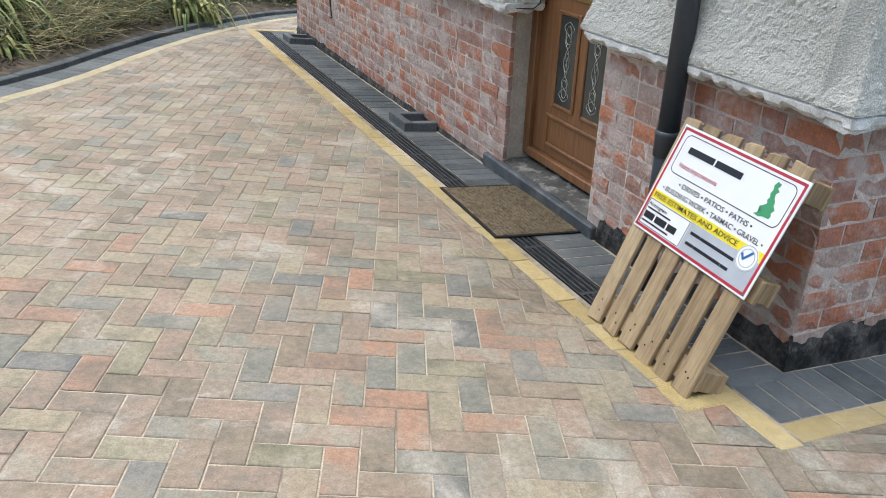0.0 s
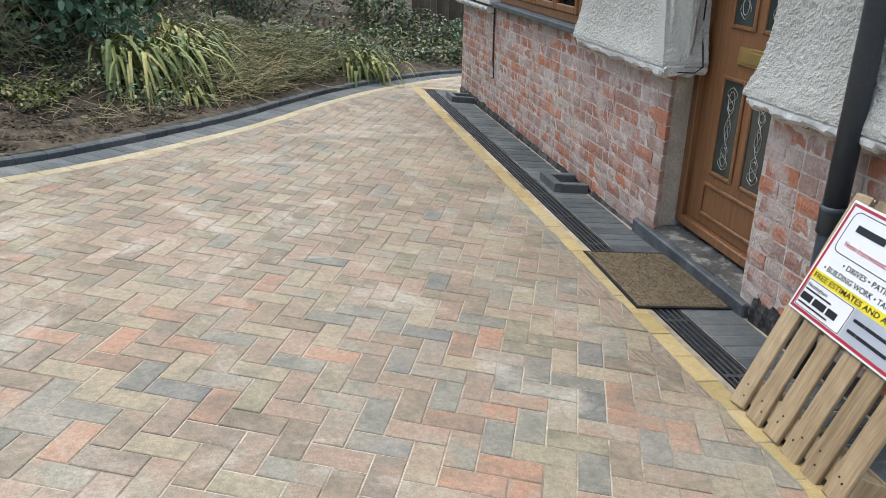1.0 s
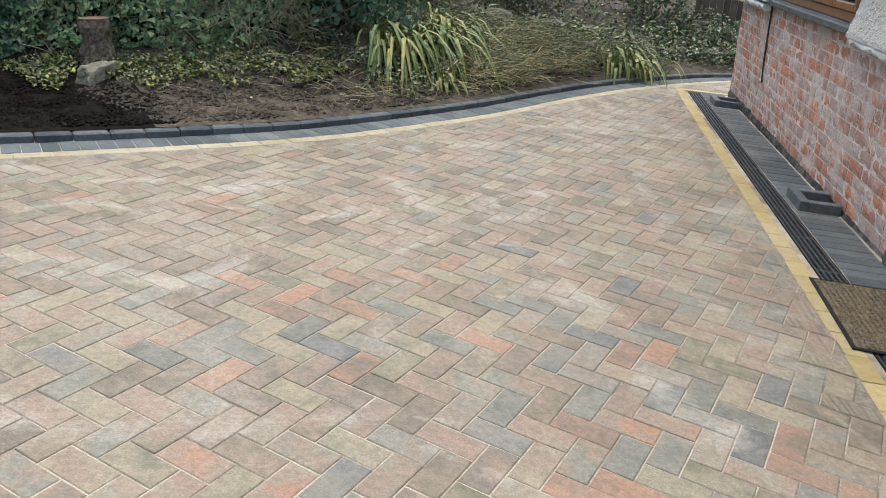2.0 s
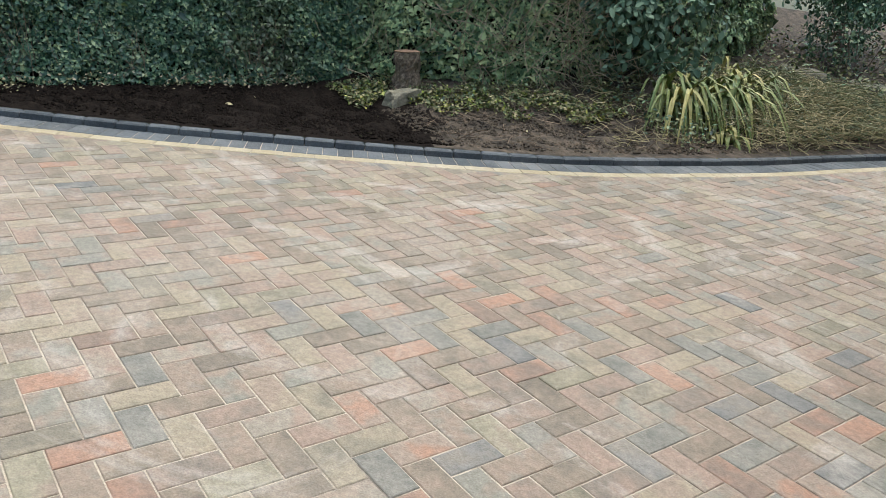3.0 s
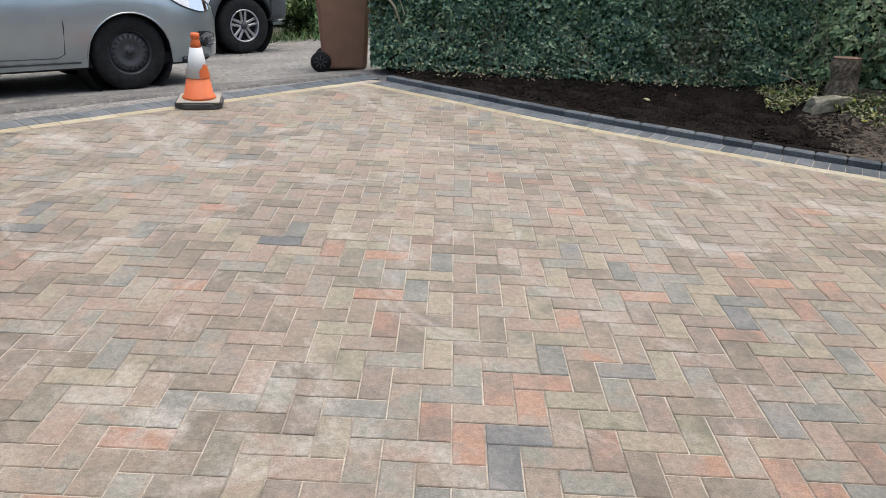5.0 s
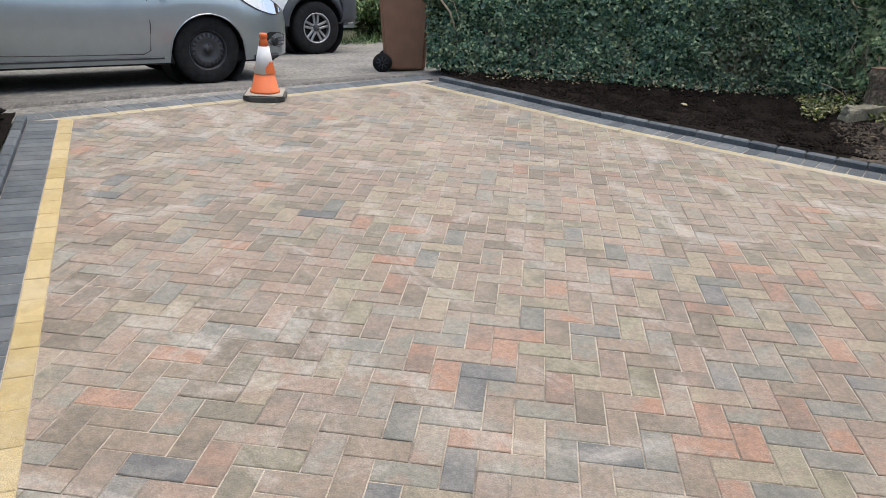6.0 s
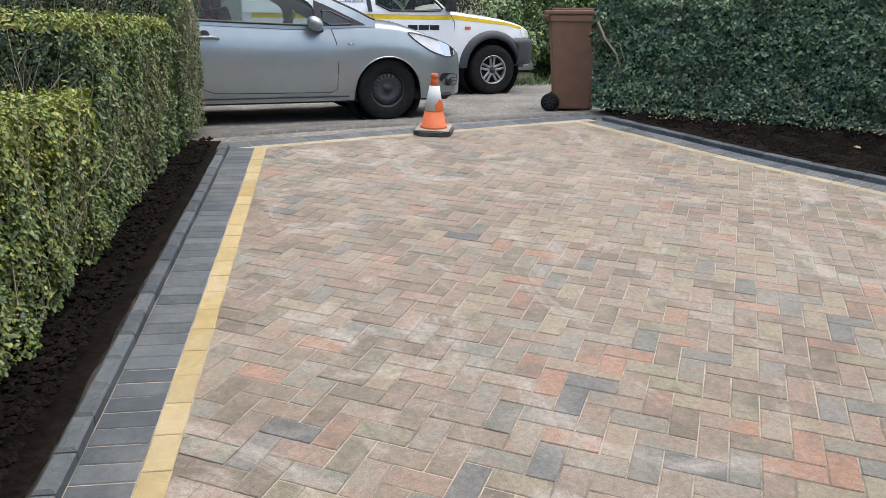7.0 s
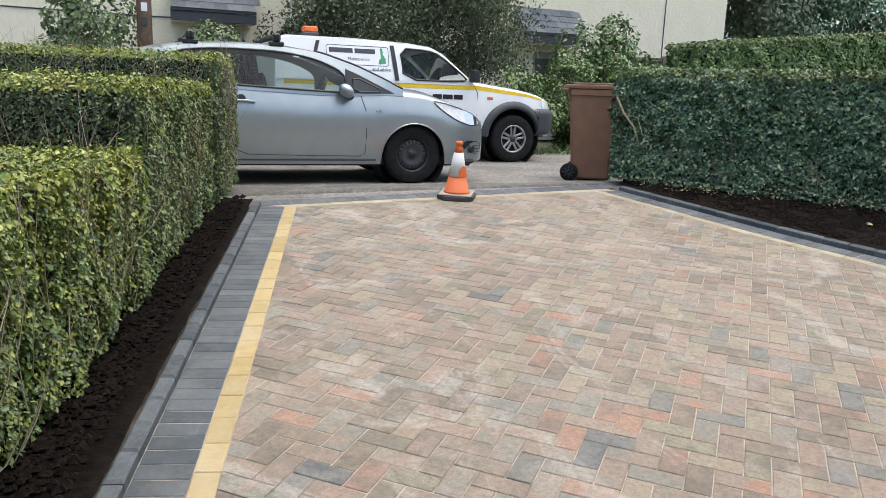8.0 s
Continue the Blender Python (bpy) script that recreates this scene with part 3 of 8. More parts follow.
def render_panel(s0, s1, z0, z1, name="render_wall", thick=0.035, gable=False, flare=True, shift=0.0, fine=0.0065, mitre=(1, 1)):
    """A roughcast panel with a bell-cast foot: profile in depth against height, run along the wall with a bumpy skin."""
    foot = [(0.0, -0.092), (0.025, -0.090), (0.06, -0.078), (0.11, -0.063), (0.18, -0.049), (0.26, -0.040), (0.36, -0.034), (9.0, -0.033)]

    def depth(h):
        for (a, p), (b, q) in zip(foot, foot[1:]):
            if h <= b:
                return p + (q - p) * (h - a) / (b - a)

    prof, h = [], 0.0
    while z0 + 0.05 + h < min(z1, 1.75):
        prof.append((depth(h) if flare else -0.033, z0 + 0.05 + h))
        h += fine
    prof.append((-0.033, z1))
    verts, faces = [], []
    n = max(int((s1 - s0) / fine), 2)
    w = len(prof) + 2
    for i in range(n + 1):
        for k, (d, zz) in enumerate([(0.05, prof[0][1])] + prof + [(0.2, z1)]):
            out = (prof[0][0] if k == 0 else d if k <= len(prof) else -0.033) + 0.033
            a, b = s0 + out * mitre[0], s1 - out * mitre[1]
            s = a + (b - a) * i / n
            p = Vector((s, zz, shift * 7 + (50 if gable else 0)))
            b = 0
            if 0 < k < w - 1:
                near = noise.voronoi(p * 62 + noise.noise_vector(p * 30) * 0.8)[0][0]
                b = -0.0085 * max(0, 1 - 1.15 * near) * (0.45 + 0.9 * max(0, noise.noise(p * 34) + 0.45)) + 0.003 * noise.noise(p * 6)
            verts.append((s, d + b + shift, zz) if gable else (d + b, s, zz))
    for i in range(n):
        for k in range(w - 1):
            f = (i * w + k, (i + 1) * w + k, (i + 1) * w + k + 1, i * w + k + 1)
            faces.append(f if gable else f[::-1])
    ends = [tuple(range(w)), tuple(range(n * w, n * w + w))]
    faces += ends
    me = raw_mesh(name, verts, faces, [RENDER])
    bm = bmesh.new()
    bm.from_mesh(me)
    bmesh.ops.recalc_face_normals(bm, faces=bm.faces)
    bm.to_mesh(me)
    bm.free()
    return link_mesh(name, me, house, "white roughcast render with a flared foot")


def drip_edge(s0, s1, gable=False, seed=0, shift=0.0):
    """The ragged moulded drip under the render."""
    rng = random.Random(seed)
    verts, faces = [], []
    n = int((s1 - s0) / 0.012)
    low = 0.0
    for i in range(n + 1):
        s = s0 + (s1 - s0) * i / n
        if i % 3 == 0:
            low = rng.uniform(-0.012, 0.010)
        z0 = RENDER_Z + low + 0.006 * math.sin(s * 2.3) + 0.008 * noise.noise(Vector((s * 5, 1, seed)))
        prof = [(0.02, z0 + 0.012), (-0.062, z0), (-0.080, z0 + 0.008), (-0.092, z0 + 0.022), (-0.092, RENDER_Z + 0.040), (-0.080, RENDER_Z + 0.052), (0.02, RENDER_Z + 0.052)]
        for d, z in prof:
            d += 0.004 * noise.noise(Vector((s * 20, z * 30, 2))) if d < 0 else 0
            verts.append((s, d + shift, z) if gable else (d, s, z))
    w = 7
    for i in range(n):
        for k in range(w - 1):
            f = (i * w + k, (i + 1) * w + k, (i + 1) * w + k + 1, i * w + k + 1)
            faces.append(f if gable else f[::-1])
    faces += [tuple(range(w)), tuple(range(n * w, n * w + w))]
    return link_mesh("drip_edge", raw_mesh("drip_edge", verts, faces, [DRIP]), house, "chipped white drip moulding")


render_panel(-0.033, DOOR_S0 + 0.02, RENDER_Z, TOP_Z)
drip_edge(-0.085, DOOR_S0 + 0.05, seed=1)
render_panel(DOOR_S1 - 0.003, WIN_S0 - 0.18, RENDER_Z, TOP_Z, mitre=(1, 0))
drip_edge(DOOR_S1 - 0.085, WIN_S0 - 0.24, seed=2)
render_panel(-0.033, 0.165, RENDER_Z, 1.977, gable=True, shift=DOOR_S1 + 0.03, mitre=(1, 0))
drip_edge(-0.085, 0.165, gable=True, seed=6, shift=DOOR_S1 + 0.03)
render_panel(WIN_S1 + 0.05, WALL_LENGTH, RENDER_Z + 0.03, TOP_Z)
drip_edge(WIN_S1 + 0.08, WALL_LENGTH, seed=3)
render_panel(-0.033, 0.75, RENDER_Z, TOP_Z, gable=True, mitre=(1, 0))
render_panel(0.752, 4.0, RENDER_Z, TOP_Z, gable=True, fine=0.02, mitre=(0, 0))
drip_edge(-0.085, 4.0, gable=True, seed=4)
part("wall_core", boxes(((0.05, 0.05, RENDER_Z + 0.1), (0.30, DOOR_S0, TOP_Z)), ((0.05, 2.402, RENDER_Z + 0.1), (0.30, WIN_S0, TOP_Z)), ((0.05, WIN_S1, RENDER_Z + 0.1), (0.30, WALL_LENGTH, TOP_Z)),
    ((0.05, DOOR_S0, 1.98), (0.30, 2.40, TOP_Z)), ((0.05, WIN_S0, 2.05), (0.30, WIN_S1, TOP_Z)), ((0.302, 0.05, RENDER_Z + 0.1), (4.0, 0.30, TOP_Z)), ((3.7, 0.302, BASE_Z), (4.0, WALL_LENGTH, TOP_Z)), ((0.302, WALL_LENGTH - 0.3, BASE_Z), (3.698, WALL_LENGTH, TOP_Z))), RENDER, house, "white rendered wall")
part("wall_over_door", boxes(((-0.034, DOOR_S0 + 0.021, 1.98), (0.048, DOOR_S1 - 0.021, TOP_Z))), RENDER, house)
part("wall_over_window", boxes(((-0.034, WIN_S0 - 0.179, 2.05), (0.048, WIN_S1 + 0.049, TOP_Z))), RENDER, house)
part("roof_slab", boxes(((-0.25, -0.25, TOP_Z + 0.002), (4.2, WALL_LENGTH + 0.2, TOP_Z + 0.15)), bevel=0.02), ROOF, house)
# cement reveals of the doorway, worn where they meet the brick
bm = bmesh.new()
jamb = [(0.009, DOOR_S1 + 0.006), (0.20, 2.335), (0.30, 2.335), (0.30, 2.40), (0.009, 2.40)]
lo, hi = [bm.verts.new((x, y, -0.40)) for x, y in jamb], [bm.verts.new((x, y, 1.978)) for x, y in jamb]
bm.faces.new(lo[::-1]), bm.faces.new(hi)
for i in range(5):
    bm.faces.new((lo[i], lo[(i + 1) % 5], hi[(i + 1) % 5], hi[i]))
box(bm, (0.012, DOOR_S0 - 0.03, -0.13), (0.30, DOOR_S0 - 0.002, 1.98), 0.006)
part("door_reveal", bm, PLASTER, house, "grey cement plaster reveal of the doorway")


def tar_band(s0, s1, top, gable, seed, rag):
    """A lumpy bitumen skin with a ragged upper edge."""
    bm = bmesh.new()
    n = int((s1 - s0) / 0.02)
    rows = []
    for i in range(n + 1):
        s = s0 + (s1 - s0) * i / n
        z1 = top + rag * (noise.noise(Vector((s * 6, seed, 0))) + 0.6 * noise.noise(Vector((s * 22, seed, 3))))
        row = []
        for k in range(7):
            z = BASE_Z + (z1 - BASE_Z) * k / 6
            d = -0.010 + 0.006 * noise.noise(Vector((s * 15, z * 15, seed))) if k < 6 else 0.006
            row.append(bm.verts.new((s, d, z) if gable else (d, s, z)))
        rows.append(row)
    for a, b in zip(rows, rows[1:]):
        for k in range(6):
            f = (a[k], b[k], b[k + 1], a[k + 1])
            bm.faces.new(f if gable else f[::-1])
    part("tar_band", bm, TAR, house, "black bitumen band along the foot of the wall")


tar_band(-0.010, 1.22, -0.07, False, 1, 0.02)
tar_band(-0.010, 4.0, -0.045, True, 2, 0.025)
tar_band(2.47, WALL_LENGTH, -0.195, False, 3, 0.02)


def build_step():
    step = thing("door_step", HOUSE, "worn grey concrete doorstep with slate-blue painted front edge", "doorstep")
    bm = bmesh.new()
    box(bm, (-0.03, 1.24, BASE_Z), (0.014, 2.46, -0.135), 0.008)
    part("riser", bm, STEP_FACE, step, "slate-blue painted riser")
    bm = bmesh.new()
    box(bm, (0.016, 1.30, -0.3), (0.32, 2.30, -0.132), 0.012, segments=2)
    bmesh.ops.subdivide_edges(bm, edges=[e for e in bm.edges if e.calc_length() > 0.2], cuts=14, use_grid_fill=True)
    for v in bm.verts:
        if v.co.z > -0.14:
            v.co.z += 0.006 * noise.noise(v.co * 9) + 0.004 * noise.noise(v.co * 25)
    part("tread", bm, STONE, step, "worn concrete tread with peeling paint")


build_step()


def build_door():
    door = thing("door_1", HOUSE, "closed golden oak panelled front door with leaded glass panels", "door", kind="structure")
    z0, z1, x = -0.11, 1.96, 0.20
    s0, s1 = 1.30, 2.334
    part("door_frame", boxes(((x - 0.03, s1 - 0.07, z0), (x + 0.05, s1, z1)), ((x - 0.03, s0, z0), (x + 0.05, s0 + 0.07, z1)), ((x - 0.03, s0 + 0.071, z1 - 0.07), (x + 0.05, s1 - 0.071, z1)), ((x - 0.035, s0 + 0.071, z0), (x + 0.05, s1 - 0.071, z0 + 0.055)), bevel=0.006), OAK, door, "golden oak door frame")
    leaf = part("door_leaf", boxes(((x, s0 + 0.073, z0 + 0.057), (x + 0.045, s1 - 0.073, z1 - 0.073)), bevel=0.004), OAK, door, "golden oak door leaf")
    cols = ((1.57, 1.79), (1.85, 2.07))

    def moulding(a, b, c, d, name="panel_moulding"):
        w = 0.022
        bm = boxes(((x - 0.014, a, c), (x + 0.002, a + w, d)), ((x - 0.014, b - w, c), (x + 0.002, b, d)), ((x - 0.014, a + w + 0.001, c), (x + 0.002, b - w - 0.001, c + w)), ((x - 0.014, a + w + 0.001, d - w), (x + 0.002, b - w - 0.001, d)), bevel=0.006)
        return part(name, bm, OAK, leaf)

    for a, b in cols:
        for c, d in ((0.24, 0.77), (1.00, 1.70)):
            moulding(a, b, c, d)
            pane = part("glass_panel", boxes(((x - 0.004, a + 0.023, c + 0.023), (x - 0.001, b - 0.023, d - 0.023))), DOOR_GLASS, leaf, "dark leaded glass panel")
            m = (a + b) / 2
            bm = bmesh.new()
            k = 40
            for sgn in (1, -1):
                pts = [(x - 0.006, m + sgn * 0.05 * math.sin(i / k * math.pi * 6) * (0.6 + 0.4 * math.cos(i / k * math.pi * 2)), c + 0.05 + (d - c - 0.1) * i / k) for i in range(k + 1)]
                t = tube(pts, 0.0019, 5)
                me = bpy.data.meshes.new("came_piece")
                t.to_mesh(me)
                t.free()
                bm.from_mesh(me)
            for zc in (c + 0.12, (c + d) / 2, d - 0.12):
                pts = [(x - 0.006, m + 0.028 * math.cos(i / 12 * 6.283), zc + 0.05 * math.sin(i / 12 * 6.283)) for i in range(13)]
                t = tube(pts, 0.0024, 5)
                me = bpy.data.meshes.new("came_piece")
                t.to_mesh(me)
                t.free()
                bm.from_mesh(me)
            part("lead_scroll", bm, LEAD, leaf, "pale scrolled lead work")
    moulding(1.52, 2.12, 0.0, 0.19)
    plate = part("letter_plate", boxes(((x - 0.012, 1.655, 0.835), (x - 0.001, 1.957, 0.925)), bevel=0.004), BRASS, leaf, "brass letter plate")
    part("letter_flap", boxes(((x - 0.020, 1.685, 0.85), (x - 0.0125, 1.927, 0.908)), bevel=0.003), BRASS, leaf, "brass letter flap")


build_door()


def build_window():
    win = thing("window_1", HOUSE, "golden oak framed window over a slate sill", "window", kind="structure")
    part("window_sill", boxes(((-0.07, WIN_S0 - 0.18, WIN_Z - 0.065), (0.10, WIN_S1 + 0.04, WIN_Z - 0.02)), bevel=0.006), SLATE, win, "dark slate window sill")
    x = 0.02
    w = 0.06
    part("window_frame", boxes(((x, WIN_S0, WIN_Z - 0.018), (x + 0.06, WIN_S1, WIN_Z + 0.045)), ((x, WIN_S0, 1.99), (x + 0.06, WIN_S1, 2.05)), ((x, WIN_S0, WIN_Z + 0.046), (x + 0.06, WIN_S0 + w, 1.989)), ((x, WIN_S1 - w, WIN_Z + 0.046), (x + 0.06, WIN_S1, 1.989)), bevel=0.006), OAK, win, "golden oak window frame")
    n = 4
    g = (WIN_S1 - WIN_S0 - 2 * w) / n
    for i in range(n):
        a, b = WIN_S0 + w + g * i + 0.002, WIN_S0 + w + g * (i + 1) - 0.002
        c, d = WIN_Z + 0.047, 1.988
        sash = part("sash", boxes(((x - 0.012, a, c), (x + 0.045, a + 0.05, d)), ((x - 0.012, b - 0.05, c), (x + 0.045, b, d)), ((x - 0.012, a + 0.051, c), (x + 0.045, b - 0.051, c + 0.05)), ((x - 0.012, a + 0.051, d - 0.05), (x + 0.045, b - 0.051, d)), bevel=0.006), OAK, win)
        part("pane", boxes(((x + 0.01, a + 0.051, c + 0.051), (x + 0.014, b - 0.051, d - 0.051))), CAR_GLASS, sash)
        bm = bmesh.new()
        for k in range(12):
            box(bm, (x + 0.10, a + 0.01, c + 0.02 + k * 0.05), (x + 0.12, b - 0.01, c + 0.05 + k * 0.05))
        part("blind", bm, SLATE, sash, "grey blind slats")
    part("dark_room", boxes(((0.22, WIN_S0, WIN_Z), (0.24, WIN_S1, 2.04))), INTERIOR, win)


build_window()


def build_downpipe():
    pipe = thing("downpipe", HOUSE, "anthracite painted round downpipe on the front wall", "downpipe")
    part("upper_pipe", tube([(-0.10, 0.71, 0.50), (-0.10, 0.71, 1.5), (-0.10, 0.71, 2.65)], 0.043, 20), PIPE, pipe, smooth=True)
    part("lower_pipe", tube([(-0.10, 0.71, -0.20), (-0.10, 0.71, 0.30), (-0.10, 0.71, 0.498)], 0.040, 20), PIPE, pipe, smooth=True)
    bm = lathe([(0.041, 0.41), (0.048, 0.415), (0.048, 0.495), (0.051, 0.50), (0.051, 0.515), (0.043, 0.52)], 24)
    bmesh.ops.translate(bm, vec=(-0.10, 0.71, 0), verts=bm.verts)
    part("pipe_socket", bm, PIPE, pipe, smooth=True)
    part("pipe_bracket", boxes(((-0.11, 0.60, 0.49), (-0.002, 0.65, 0.505)), ((-0.02, 0.58, 0.475), (-0.003, 0.67, 0.52)), bevel=0.004), PIPE, pipe, "black pipe bracket")


build_downpipe()
for pts in ([(3.035 + 0.048 * math.cos(k * 0.55), 0.47 + 0.075 * math.sin(k * 0.55)) for k in range(24)], [(2.955 + 0.024 * math.cos(k * 0.6), 0.615 + 0.05 * math.sin(k * 0.6)) for k in range(12)],
            [(2.965, 0.55), (2.99, 0.42), (3.03, 0.30), (3.09, 0.21)], [(3.06, 0.40), (3.03, 0.32), (2.97, 0.26), (2.90, 0.22)], [(2.985, 0.50), (2.94, 0.36), (2.93, 0.24)], [(3.08, 0.45), (3.12, 0.33), (3.05, 0.27), (3.00, 0.21)]):
    part("chalk_mark", tube([(-0.0012, y, z) for y, z in pts], 0.0017, 4), CHALK, house, "white chalk scribble on the brick")
cable = part("cable", tube([(-0.08, DOOR_S1 - 0.08, RENDER_Z + 0.03), (0.08, DOOR_S1 - 0.085, RENDER_Z + 0.02)] + [(0.13, DOOR_S1 - 0.075 + min(0.06, 0.03 * k), RENDER_Z + 0.05 + 0.1 * k) for k in range(12)], 0.004, 6), BLACK_PLASTIC, house, "thin black cable along the render's foot")
part("cable", tube([(-0.012, 5.93, 0.84), (-0.014, 5.92, 0.6), (-0.015, 5.90, 0.3), (-0.012, 5.86, 0.13), (-0.012, 5.92, 0.12)], 0.008, 6), BLACK_PLASTIC, house, "black cable hanging down the brick")
part("cable", tube([(0.20 + 0.01 * math.sin(k), -0.048 - 0.05 * max(0, 1 - k / 4), RENDER_Z + 0.02 + 0.11 * k) for k in range(15)], 0.004, 6), DRIP, house, "white painted cable on the gable")

# ---- things on and beside the drive ----
def text_mesh(body, size, bold=0.0):
    cu = bpy.data.curves.new("lettering", "FONT")
    cu.body, cu.size, cu.extrude, cu.offset = body, size, 0.0004, bold
    cu.resolution_u = 3
    ob = bpy.data.objects.new("lettering", cu)
    scene.collection.objects.link(ob)
    bpy.context.view_layer.update()
    me = bpy.data.meshes.new_from_object(ob.evaluated_get(bpy.context.evaluated_depsgraph_get()))
    bpy.data.objects.remove(ob)
    return me


def lettering(body, x, y, width, height, mat, parent, m, name="lettering", bold=0.0):
    """Text whose lower left corner is at x, y, fitted to a width and a capital height."""
    me = text_mesh(body, 1.0, bold)
    co = np.empty(len(me.vertices) * 3)
    me.vertices.foreach_get("co", co)
    co = co.reshape(-1, 3)
    w = co[:, 0].max() - co[:, 0].min()
    co[:, 0] = (co[:, 0] - co[:, 0].min()) * width / w + x
    co[:, 1] = co[:, 1] * height / 0.70 + y
    co[:, 2] = co[:, 2] * 1.0 + 0.0006
    me.vertices.foreach_set("co", co.reshape(-1))
    me.materials.append(mat)
    me.update()
    return link_mesh(name, me, parent, "", m)


def bars(x, y, widths, height, mat, parent, m, name="print_bar", gap=0.25):
    """Plain bars for writing that is not lettered."""
    for w in widths:
        part(name, boxes(((x, y, 0.0003), (x + w, y + height, 0.0011))), mat, parent, "plain printed bar", m)
        x += w + height * gap


def ring_plate(x0, y0, x1, y1, radius, line, z0, z1):
    """A thin rounded frame."""
    bm = bmesh.new()

    def loop(a, b, c, d, r):
        pts = []
        for cx, cy, s in ((c - r, d - r, 0), (a + r, d - r, 1), (a + r, b + r, 2), (c - r, b + r, 3)):
            for k in range(7):
                t = math.pi / 2 * (s + k / 6)
                pts.append((cx + r * math.cos(t), cy + r * math.sin(t)))
        return pts

    o, i = loop(x0, y0, x1, y1, radius), loop(x0 + line, y0 + line, x1 - line, y1 - line, max(radius - line, 0.001))
    n = len(o)
    vo, vi = [bm.verts.new((*p, z1)) for p in o], [bm.verts.new((*p, z1)) for p in i]
    wo, wi = [bm.verts.new((*p, z0)) for p in o], [bm.verts.new((*p, z0)) for p in i]
    for k in range(n):
        j = (k + 1) % n
        bm.faces.new((vo[k], vo[j], vi[j], vi[k]))
        bm.faces.new((wo[k], wo[j], vo[j], vo[k]))
        bm.faces.new((vi[k], vi[j], wi[j], wi[k]))
    bmesh.ops.recalc_face_normals(bm, faces=bm.faces)
    return bm


def map_shape(x, y, h, z):
    """A simple island silhouette as a thin plate."""
    pts = [(0.42, 0.0), (0.62, 0.05), (0.95, 0.06), (1.0, 0.14), (0.92, 0.22), (1.02, 0.32), (0.86, 0.40), (0.84, 0.50), (0.72, 0.58), (0.66, 0.70), (0.78, 0.78), (0.62, 0.84), (0.70, 0.97), (0.48, 1.0), (0.38, 0.88), (0.46, 0.76), (0.40, 0.66), (0.50, 0.56), (0.42, 0.48), (0.52, 0.40), (0.40, 0.32), (0.24, 0.26), (0.40, 0.20), (0.52, 0.14), (0.30, 0.09), (0.14, 0.02)]
    bm = bmesh.new()
    a = [bm.verts.new((x + px * h * 0.62, y + py * h, z + 0.0008)) for px, py in pts]
    b = [bm.verts.new((x + px * h * 0.62, y + py * h, z)) for px, py in pts]
    bm.faces.new(a)
    for i in range(len(a)):
        bm.faces.new((a[i], b[i], b[(i + 1) % len(a)], a[(i + 1) % len(a)]))
    bmesh.ops.triangulate(bm, faces=[f for f in bm.faces if len(f.verts) > 4])
    return bm


